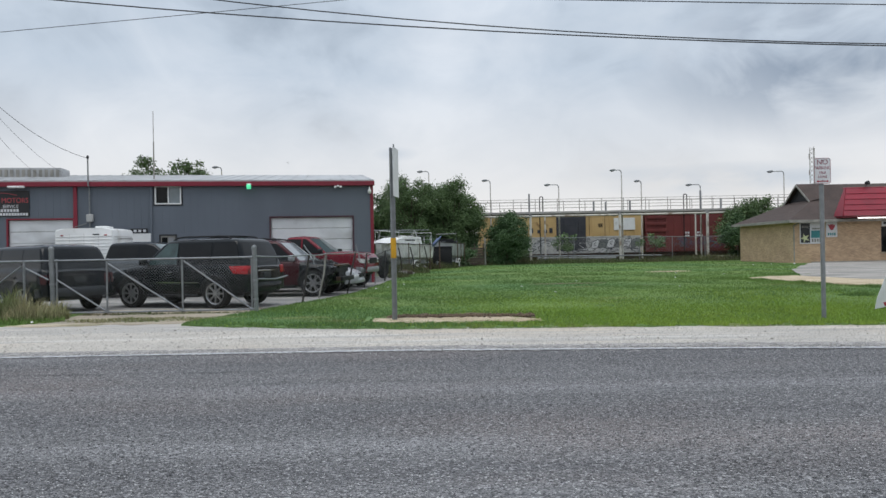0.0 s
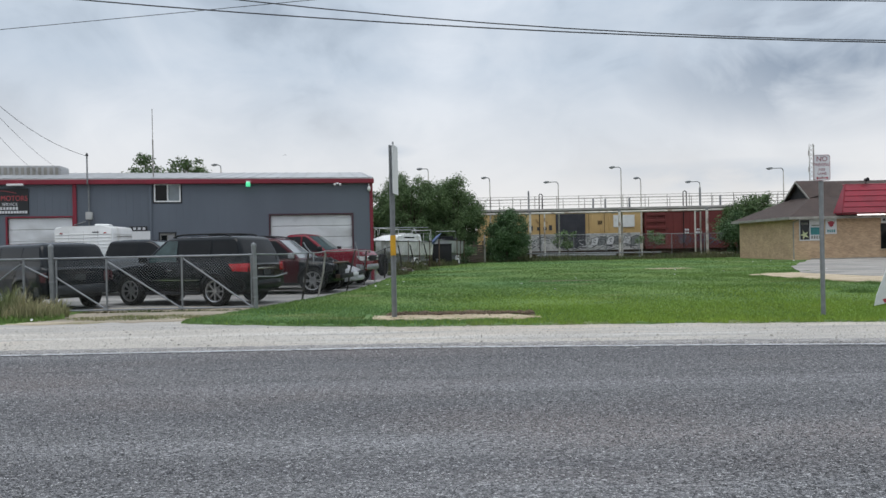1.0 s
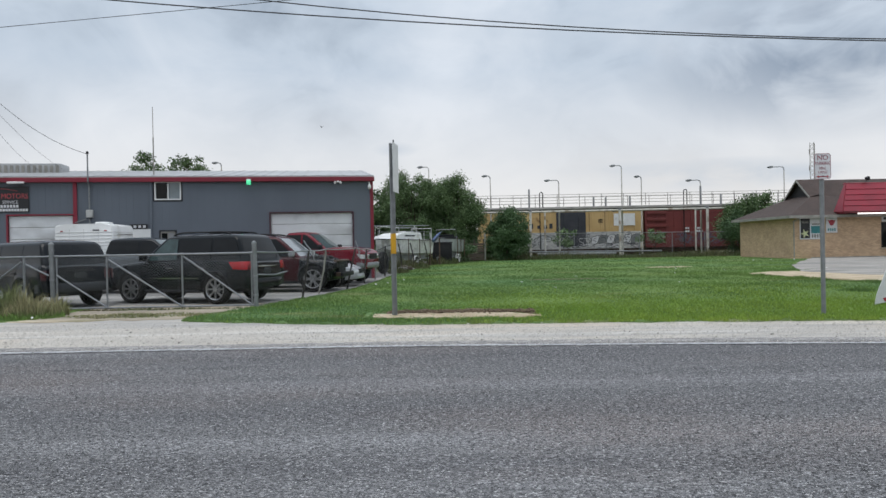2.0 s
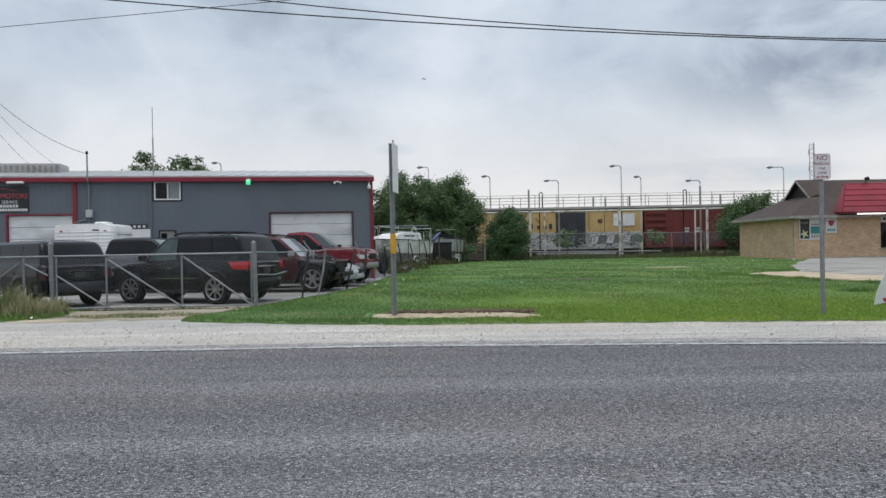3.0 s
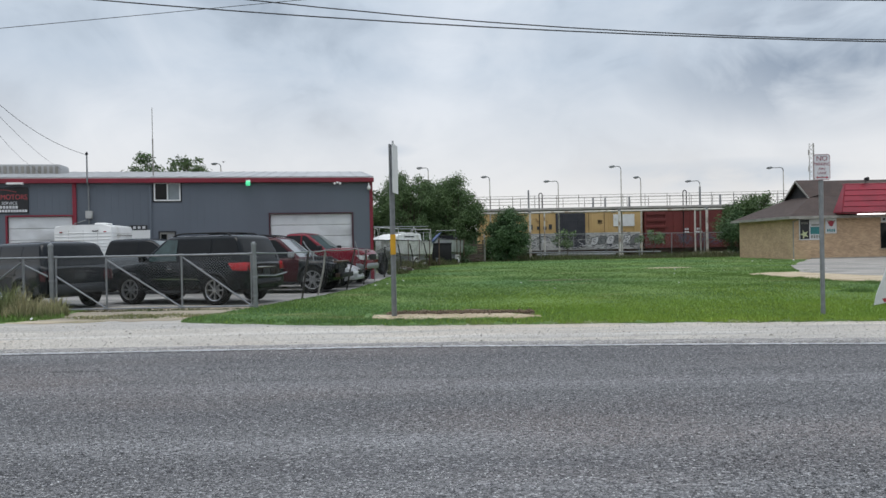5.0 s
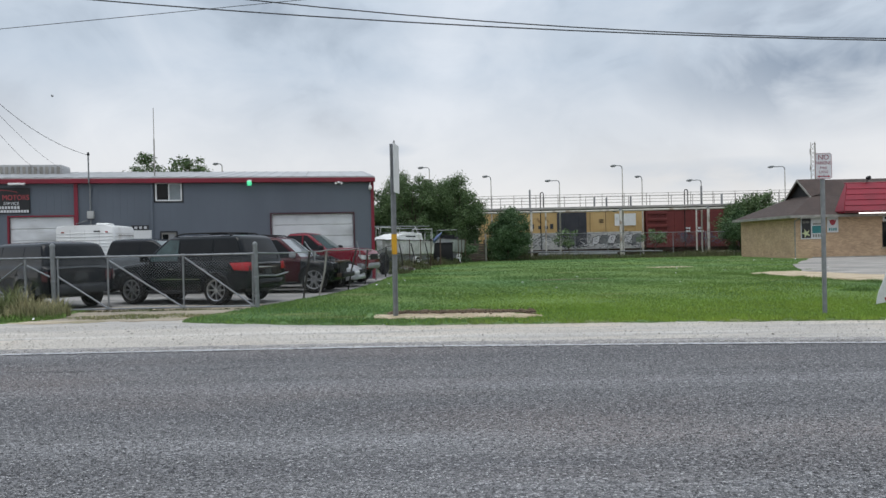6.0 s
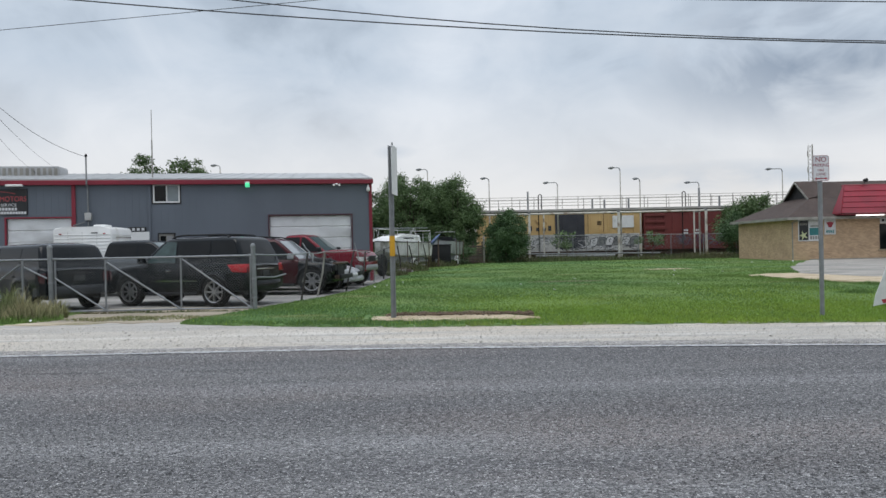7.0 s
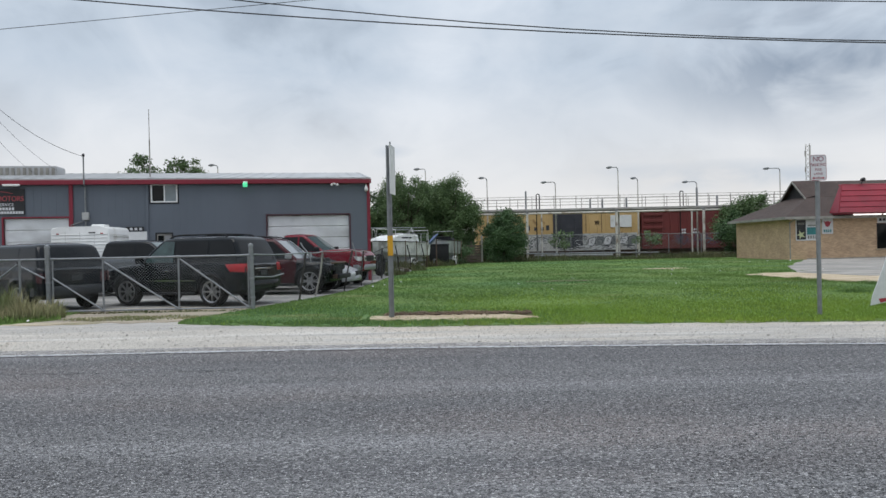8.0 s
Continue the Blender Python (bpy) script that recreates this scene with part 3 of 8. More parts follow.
    tagged(drive, "worn gravel driveway before the gate", "driveway", kind="structure")
    tagged(bare, "bare tan dirt patch worn into grass", "dirt patch", kind="structure")


def road_dust():
    """Pale grit blown over the asphalt's far edge, thinning out towards the lane."""
    rng = np.random.default_rng(21)
    n = 24000
    x = rng.uniform(-9.5, 10.5, n)
    y = np.interp(x, [p[0] for p in ROAD_EDGE], [p[1] for p in ROAD_EDGE]) + 0.05 - np.abs(rng.normal(0, 0.27, n))
    lx, ly = rng.uniform(0.008, 0.045, n), rng.uniform(0.006, 0.018, n)
    z = 0.0118
    turn = rng.uniform(-0.3, 0.3, n)
    verts, faces = [], []
    for k in range(n):
        c, s = math.cos(turn[k]), math.sin(turn[k])
        i = len(verts)
        for u, v in ((-1, 0), (-0.3, -1), (0.8, -0.6), (1, 0.2), (0.2, 1)):
            verts.append((x[k] + u * lx[k] * c - v * ly[k] * s, y[k] + u * lx[k] * s + v * ly[k] * c, z + 0.000002 * (k % 700)))
        faces.append(tuple(range(i, i + 5)))
    me = bpy.data.meshes.new("road_dust")
    me.from_pydata(verts, [], faces)
    me.materials.append(GRIT)
    tagged(new("road_dust", me), "pale grit scattered over the asphalt edge", "grit", kind="stuff")


def grass_blades():
    rng = np.random.default_rng(7)
    n = 420000
    u = rng.random(n)
    y = 11.9 * (62 / 11.9) ** (u ** 1.25)
    x = (rng.random(n) * 2 - 1) * (0.68 * y)
    lf = np.interp(x, [p[0] for p in LAWN_FRONT], [p[1] for p in LAWN_FRONT])
    lb = np.interp(x, [p[0] for p in LAWN_BACK], [p[1] for p in LAWN_BACK])
    wob = 0.12 * np.sin(x * 7.3) + 0.08 * np.sin(x * 19.1 + 1)
    keep = (y > lf - 0.08 + wob) & (y < lb) & (x > -5.6)
    thin = rng.random(n) < 0.10 + 0.35 * (np.sin(x * 3.1 + 0.7) * np.sin(x * 7.7) > 0.25)
    keep &= thin | ~((np.abs(x - 0.05) < 1.75 + 0.2 * wob) & (y > 14.02 - 0.1 * x + wob) & (y < 15.3 - 0.12 * x - 0.3 * np.abs(x / 2) ** 2 + wob))
    keep &= ~((x > 12.8) & (y > np.interp(x, [12.8, 13.1, 13.5, 14.1, 16, 70], [28.8, 27.4, 25.2, 22.4, 21.4, 20.8]) + 6 * wob) & (y < np.interp(x, [12.8, 14.2, 15.4, 17, 18.7, 20.3, 26.2, 70], [29.0, 30.2, 30.3, 33.5, 37.3, 40.0, 49.5, 49.5])))
    keep &= ~((x > 24.9) & (y > 49.5))
    x, y = x[keep], y[keep]
    k = len(x)
    patch = 0.6 + 0.4 * np.sin(x * 0.9 + 2 * np.sin(y * 0.5)) * np.sin(y * 1.1 + x * 0.3)
    h = (0.008 + 0.030 * rng.random(k)) * (0.7 + 0.5 * patch) * np.where(y < lf[keep] + 0.5, 1.35, 1.0)
    w = 0.004 + 0.00042 * y
    a = rng.random(k) * np.pi
    lean = rng.normal(0, 0.45, (k, 2)) * h[:, None]
    z0 = np.full(k, 0.02)
    dx, dy = np.cos(a) * w, np.sin(a) * w
    v = np.empty((k, 3, 3))
    v[:, 0] = np.stack((x - dx, y - dy, z0), 1)
    v[:, 1] = np.stack((x + dx, y + dy, z0), 1)
    v[:, 2] = np.stack((x + lean[:, 0], y + lean[:, 1], z0 + 0.028 + 0.75 * h), 1)
    # brighter yellow-green blades along the road, thinning out behind and to the left
    depth = 23.0 + 2.0 * np.sin(x * 0.8) + 0.8 * np.sin(x * 2.3 + 1)
    brighter_blades = rng.random(k) < np.clip((depth - y) / 9.0, 0, 1) * np.clip((x + 1.5) / 5.0, 0.12, 1)
    for pick, material, label in ((~brighter_blades, BLADE, "short mown green grass"), (brighter_blades, BRIGHT_BLADE, "bright yellow-green grass along the road")):
        q = v[pick]
        tagged(mesh_of("grass", q.reshape(-1, 3), np.arange(3 * len(q)).reshape(-1, 3), material), label, "grass", kind="stuff")


def tall_grass(name, cx, cy, rx, ry, count, hmin, hmax, material, label, seed):
    rng = np.random.default_rng(seed)
    r, a = np.sqrt(rng.random(count)), rng.random(count) * 2 * np.pi
    x, y = cx + rx * r * np.cos(a), cy + ry * r * np.sin(a)
    clump = 0.55 + 0.45 * np.sin(x * 5.1 + seed) * np.sin(y * 4.3)
    h = (hmin + (hmax - hmin) * rng.random(count) ** 1.6) * (0.5 + 0.7 * clump) * (1.15 - 0.6 * r)
    w = 0.006 + 0.005 * rng.random(count) + 0.0002 * cy
    t = rng.random(count) * np.pi
    bend = rng.normal(0, 0.28, (count, 2)) * h[:, None]
    dx, dy = np.cos(t) * w, np.sin(t) * w
    v = np.empty((count, 5, 3))
    z = np.zeros(count)
    v[:, 0] = np.stack((x - dx, y - dy, z), 1)
    v[:, 1] = np.stack((x + dx, y + dy, z), 1)
    mx, my = x + 0.35 * bend[:, 0], y + 0.35 * bend[:, 1]
    v[:, 2] = np.stack((mx + dx * 0.8, my + dy * 0.8, h * 0.6), 1)
    v[:, 3] = np.stack((mx - dx * 0.8, my - dy * 0.8, h * 0.6), 1)
    v[:, 4] = np.stack((x + bend[:, 0], y + bend[:, 1], h), 1)
    b = np.arange(count)[:, None] * 5
    faces = np.concatenate([b + np.array([[0, 1, 2]]), b + np.array([[0, 2, 3]]), b + np.array([[3, 2, 4]])])
    tagged(mesh_of(name, v.reshape(-1, 3), faces, material), label, "grass", kind="stuff")


# ---- grey metal workshop ----
def build_workshop():
    shop = thing("workshop_building", pose(-3.35, 33.0, 0, 0, 0, 9.67), "long grey metal workshop with red trim and white roller doors", "building")
    LEN, DEEP, EAVE, T = 30.0, 18.0, 4.66, 0.18
    doors = [(-4.70, -0.93, 3.13), (-15.87, -13.22, 3.14), (-22.5, -19.6, 3.14)]
    holes = [(x0, x1, 0.0, z1) for x0, x1, z1 in doors] + [(-9.78, -8.63, 3.78, 4.62), (-9.62, -8.85, 0.0, 2.42)]
    xs = sorted({-LEN, 0.0, *[h[0] for h in holes], *[h[1] for h in holes]})
    for a, b in zip(xs[:-1], xs[1:]):
        c = (a + b) / 2
        cuts = sorted((h[2], h[3]) for h in holes if h[0] < c < h[1])
        z = 0.0
        for z0, z1 in cuts:
            if z0 > z:
                part("wall_panel", box(bmesh.new(), a, b, 0, T, z, z0), STEEL_WALL, shop)
            z = z1
        part("wall_panel", box(bmesh.new(), a, b, 0, T, z, EAVE), STEEL_WALL, shop)
    bm = bmesh.new()
    x = -LEN + 0.1
    while x < -0.1:
        tops = [h for h in holes if h[0] - 0.03 < x < h[1] + 0.03]
        z0 = max([h[3] for h in tops if h[2] == 0.0], default=0.0) + (0.10 if tops else 0)
        z1 = 3.68 if any(h[2] > 1 for h in tops) else EAVE - 0.02
        if z1 > z0:
            prism(bm, [(x - 0.02, z0), (x + 0.02, z0), (x + 0.02, z1), (x - 0.02, z1)], -0.007, 0.0)
        x += 0.305
    tagged(part("wall_ribs", bm, STEEL_WALL, shop), kind="stuff")
    for nm, (x0, x1, y0, y1) in (("side_wall", (-0.18, 0.0, T, DEEP)), ("side_wall", (-LEN, -LEN + 0.18, T, DEEP)), ("back_wall", (-LEN, 0, DEEP, DEEP + T))):
        part(nm, box(bmesh.new(), x0, x1, y0, y1, 0, EAVE), STEEL_WALL, shop)
    # shallow gable roof with standing seams
    bm = bmesh.new()
    prof = [(-0.16, EAVE + 0.20), (DEEP / 2, EAVE + 1.42), (DEEP + 0.3, EAVE + 0.20), (DEEP + 0.3, EAVE + 0.14), (DEEP / 2, EAVE + 1.34), (-0.16, EAVE + 0.14)]
    a = [bm.verts.new((-LEN - 0.2, y, z)) for y, z in prof]
    b = [bm.verts.new((0.10, y, z)) for y, z in prof]
    bm.faces.new(a)
    bm.faces.new(b[::-1])
    for i in range(6):
        j = (i + 1) % 6
        bm.faces.new((a[i], b[i], b[j], a[j]))
    for side in (0.0, 1.0):
        poly = [bm.verts.new((-0.09 - side * (LEN - 0.2), y, z)) for y, z in ((0, EAVE), (DEEP, EAVE), (DEEP / 2, EAVE + 1.33))]
        bm.faces.new(poly)
    part("roof", bm, ROOF_METAL, shop, "pale grey ribbed metal roof")
    bm = bmesh.new()
    x = -LEN
    while x < 0:
        plate(bm, [(x, -0.16, EAVE + 0.205), (x + 0.05, -0.16, EAVE + 0.205), (x + 0.05, DEEP / 2, EAVE + 1.425), (x, DEEP / 2, EAVE + 1.425)], 0.014)
        x += 0.61
    tagged(part("roof_seams", bm, ROOF_METAL, shop), kind="stuff")
    part("eave_trim", box(bmesh.new(), -LEN - 0.2, 0.12, -0.20, -0.005, EAVE - 0.07, EAVE + 0.135, 0.012), RED_TRIM, shop, "dark red eave gutter")
    part("corner_trim", box(bmesh.new(), -0.09, 0.06, -0.05, 0.12, 0, EAVE - 0.07, 0.01), RED_TRIM, shop, "dark red corner trim")
    part("downpipe", box(bmesh.new(), -13.18, -13.02, -0.10, -0.012, 0, EAVE - 0.07, 0.02), RED_TRIM, shop, "dark red downpipe")
    for x0, x1, z1 in doors:
        bm = bmesh.new()
        dark = x0 < -10
        for a, b, c, d in ((x0 - 0.06, x0, 0, z1 + 0.06), (x1, x1 + (0.06 if x1 > -10 else 0.03), 0, z1 + 0.06), (x0, x1, z1, z1 + 0.06)):
            box(bm, a, b, -0.035, 0.10, c, d)
        part("door_frame", bm, RED_TRIM if dark else surf("dark_red_frame", (0.07, 0.02, 0.03), None, 2, 0.5), shop)
        n = 6
        d = part("roller_door", box(bmesh.new(), x0, x1, 0.13, 0.16, 0, z1), WHITE_DOOR, shop, "white sectional roller door")
        for i in range(n):
            z0, zt = z1 * i / n + 0.012, z1 * (i + 1) / n - 0.012
            bm = box(bmesh.new(), x0 + 0.03, x1 - 0.03, 0.085, 0.128, z0, zt, 0.015)
            for k in range(3):
                zz = z0 + (zt - z0) * (k + 1) / 4
                box(bm, x0 + 0.04, x1 - 0.04, 0.078, 0.086, zz - 0.012, zz + 0.012)
            part("door_section", bm, WHITE_DOOR, d)
    # small white notice board with a dark heading
    nb = thing("notice_board", shop.matrix_basis @ pose(-10.38, -0.06, 2.02), "white notice board with a dark number strip", "board")
    part("board", box(bmesh.new(), -0.42, 0.42, 0, 0.03, 0, 0.46, 0.006), WHITE, nb)
    part("heading", box(bmesh.new(), -0.46, 0.30, -0.01, 0.02, 0.47, 0.68, 0.006), BLACK, nb)
    for i in range(3):
        part("text_bar", box(bmesh.new(), -0.3 + i * 0.2, -0.18 + i * 0.2, -0.016, -0.010, 0.52, 0.63), SIGN_WHITE, nb)
    # slider window
    w = part("window", box(bmesh.new(), -9.74, -8.67, 0.09, 0.12, 3.82, 4.58), BLACK, shop)
    bm = bmesh.new()
    for a, b, c, d in ((-9.78, -9.72, 3.78, 4.62), (-8.69, -8.63, 3.78, 4.62), (-9.72, -8.69, 3.78, 3.84), (-9.72, -8.69, 4.56, 4.62), (-9.22, -9.17, 3.84, 4.56)):
        box(bm, a, b, -0.02, 0.08, c, d)
    part("window_frame", bm, WHITE, w, "white aluminium window frame")
    bm = bmesh.new()
    for a, b, c, d in ((-9.84, -9.785, 3.72, 4.66), (-8.625, -8.57, 3.72, 4.66), (-9.785, -8.625, 3.72, 3.775)):
        box(bm, a, b, -0.018, 0.0, c, d)
    part("window_trim", bm, DARK, w)
    part("pane", box(bmesh.new(), -9.72, -9.22, 0.035, 0.043, 3.84, 4.56), GLASS, w, "dark window pane")
    part("pane", box(bmesh.new(), -9.17, -8.69, 0.055, 0.063, 3.84, 4.56), surf("blind_behind_glass", (0.22, 0.26, 0.28), (0.18, 0.215, 0.23), 2, 0.15, coat=0.4), w, "pane with pale blind")
    part("downpipe", box(bmesh.new(), -9.96, -9.88, -0.07, -0.012, 0, EAVE - 0.08, 0.015), STEEL_WALL, shop)
    # office door
    d = part("office_door", box(bmesh.new(), -9.55, -8.92, 0.0, 0.05, 0, 2.36), FASCIA, shop)
    bm = bmesh.new()
    for a, b, c, e in ((-9.61, -9.56, 0, 2.42), (-8.91, -8.86, 0, 2.42), (-9.56, -8.91, 2.37, 2.42)):
        box(bm, a, b, -0.03, 0.07, c, e)
    part("door_frame", bm, BLACK, d)
    part("door_window", box(bmesh.new(), -9.50, -9.26, -0.012, 0.0, 1.2, 2.28), GLASS, d)
    part("door_panel", box(bmesh.new(), -9.22, -8.97, -0.012, 0.0, 1.2, 2.28), DECK_GREY, d)
    # sign board
    sg = thing("shop_sign", shop.matrix_basis @ pose(-15.95, -0.06, 3.86), "black workshop sign with red and white lettering", "sign")
    part("board", box(bmesh.new(), -0.97, 0.97, 0, 0.045, -0.56, 0.56, 0.008), BLACK, sg)
    letters("MOTORS", 0.31, PINK_RED, sg, pose(0.40, -0.004, 0.13), squeeze=0.86)
    letters("SERVICE", 0.185, SIGN_WHITE, sg, pose(0.22, -0.004, -0.13), squeeze=0.95)
    bm = bmesh.new()
    for i in range(8):
        box(bm, -0.42 + i * 0.125, -0.33 + i * 0.125, -0.006, 0.0, -0.36, -0.24)
    part("text_bar", bm, SIGN_WHITE, sg)
    bm = bmesh.new()
    for i in range(13):
        box(bm, -0.55 + i * 0.115, -0.46 + i * 0.115, -0.006, 0.0, -0.52, -0.41)
    part("text_bar", bm, SIGN_WHITE, sg)
    bm = bmesh.new()
    pipe(bm, [Vector((-0.8 + 0.1 * i, -0.01, 0.36 + 0.10 * math.sin(math.pi * i / 13))) for i in range(14)], 0.012, 5)
    part("emblem", bm, PINK_RED, sg, "swoosh emblem")
    # sign lamp at the eave
    lampx = thing("sign_lamp", shop.matrix_basis @ pose(-15.3, -0.25, 4.55), "slim pale light fitting under the red eave", "lamp")
    part("housing", box(bmesh.new(), -0.45, 0.22, -0.10, 0.05, -0.03, 0.06, 0.02), WHITE, lampx)
    # meter box, conduit and service mast
    el = thing("service_mast", shop.matrix_basis @ pose(-12.5, -0.09, 0), "grey electrical service mast with meter box", "electrical mast")
    bm = bmesh.new()
    tube(bm, (0, 0, 3.3), (0, 0, 4.5), 0.035)
    tube(bm, (0, 0, 4.5), (0, -0.14, 4.62), 0.035)
    tube(bm, (0, -0.14, 4.60), (0, -0.14, 5.86), 0.032)
    part("conduit", bm, GALV_DULL, el)
    bm = bmesh.new()
    lathe(bm, [(0, 0), (0.055, 0.0), (0.06, 0.07), (0.03, 0.13), (0, 0.14)], 10, pose(0, -0.14, 5.82, 90))
    part("weatherhead", bm, DARK, el)
    part("meter_box", box(bmesh.new(), -0.13, 0.15, -0.09, 0.07, 3.02, 3.36, 0.02), surf("grey_meter_box", (0.45, 0.45, 0.44), None, 3, 0.6), el, "pale grey meter box")
    bm = bmesh.new()
    tube(bm, (0, 0, 0.3), (0, 0, 3.02), 0.03)
    tube(bm, (-0.13, 0, 2.95), (-0.62, 0, 2.80), 0.025)
    part("lower_conduit", bm, GALV_DULL, el)
    # wall fittings
    g = thing("green_wall_lamp", shop.matrix_basis @ pose(-5.63, -0.21, 4.57), "square wall lamp glowing green under the eave", "lamp")
    part("bracket", box(bmesh.new(), -0.10, 0.10, -0.02, 0.19, 0.06, 0.13, 0.01), WHITE, g)
    part("lens", box(bmesh.new(), -0.10, 0.10, -0.13, 0.02, -0.14, 0.06, 0.03, 2), GREEN_GLOW, g, "glowing green lens")
    fl = thing("flood_light", shop.matrix_basis @ pose(-1.59, -0.2, 4.55), "small twin white flood light under the eave", "lamp")
    bm = box(bmesh.new(), -0.05, 0.05, -0.02, 0.18, -0.02, 0.06, 0.01)
    part("mount", bm, WHITE, fl)
    for sx in (-1, 1):
        part("lamp_head", lathe(bmesh.new(), [(0, 0.04), (0.04, 0.03), (0.06, -0.05), (0.05, -0.07), (0, -0.07)], 10, pose(sx * 0.11, -0.02, -0.03, 0, 0, sx * 25)), WHITE, fl)
    cm = thing("security_camera", shop.matrix_basis @ pose(-0.12, -0.16, 4.35), "white dome security camera on the corner", "camera")
    part("dome", lathe(bmesh.new(), [(0, 0.10), (0.05, 0.08), (0.085, -0.02), (0.08, -0.09), (0.04, -0.14), (0, -0.15)], 12, pose(0, 0, 0, 90)), WHITE, cm)
    part("arm", box(bmesh.new(), -0.02, 0.02, 0.0, 0.15, 0.06, 0.2), WHITE, cm)
    # roof plant
    ac = thing("roof_vent", shop.matrix_basis @ pose(-17.2, 6.0, 5.5), "long pale rounded vent housing on the metal roof", "vent")
    prof = [(-1.68, 0), (1.68, 0), (1.68, 0.50), (1.62, 0.58), (-1.62, 0.58), (-1.68, 0.50)]
    part("housing", prism(bmesh.new(), prof, -0.6, 0.6, 0.03), ROOF_METAL, ac)
    for k in range(12):
        part("louvre", box(bmesh.new(), -1.55 + 0.27 * k, -1.40 + 0.27 * k, -0.63, -0.60, 0.08, 0.48, 0.01), FASCIA, ac)
    an = thing("antenna_mast", shop.matrix_basis @ pose(-10.15, 1.6, 4.95), "tall thin white antenna mast on the workshop roof", "antenna")
    bm = bmesh.new()
    tube(bm, (0, 0, 0), (0, 0, 1.9), 0.03)
    tube(bm, (0, 0, 1.9), (0, 0, 3.35), 0.016)
    part("pole", bm, FASCIA, an)
    part("base", box(bmesh.new(), -0.12, 0.12, -0.12, 0.12, -0.05, 0.06), GALV_DULL, an)


# ---- brick shop with brown roof ----
def brick_wall_material():
    m = surf("tan_brickwork", (0.58, 0.41, 0.265), (0.48, 0.335, 0.215), 1.3, 0.9, bump=0.3, bscale=30, spots=(0.44, 0.305, 0.20), spot_at=(0.56, 0.72), spot_scale=0.8)
    n, l = m.node_tree.nodes, m.node_tree.links
    b = n["Principled BSDF"]
    old = b.inputs["Base Color"].links[0].from_socket
    tc = n.new("ShaderNodeTexCoord")
    sep, com = n.new("ShaderNodeSeparateXYZ"), n.new("ShaderNodeCombineXYZ")
    add = n.new("ShaderNodeMath")
    l.new(tc.outputs["Object"], sep.inputs[0])
    l.new(sep.outputs["X"], add.inputs[0])
    l.new(sep.outputs["Y"], add.inputs[1])
    l.new(add.outputs[0], com.inputs["X"])
    l.new(sep.outputs["Z"], com.inputs["Y"])
    bt = n.new("ShaderNodeTexBrick")
    bt.inputs["Scale"].default_value = 1.0
    bt.inputs["Brick Width"].default_value, bt.inputs["Row Height"].default_value, bt.inputs["Mortar Size"].default_value = 0.21, 0.075, 0.010
    bt.inputs["Color1"].default_value, bt.inputs["Color2"].default_value, bt.inputs["Mortar"].default_value = (1.1, 1.08, 1.05, 1), (0.74, 0.72, 0.70, 1), (1.0, 1.02, 1.05, 1)
    l.new(com.outputs[0], bt.inputs["Vector"])
    mx = n.new("ShaderNodeMix")
    mx.data_type, mx.blend_type = "RGBA", "MULTIPLY"
    mx.inputs["Factor"].default_value = 1.0
    l.new(old, mx.inputs["A"])
    l.new(bt.outputs["Color"], mx.inputs["B"])
    l.new(mx.outputs["Result"], b.inputs["Base Color"])
    return m


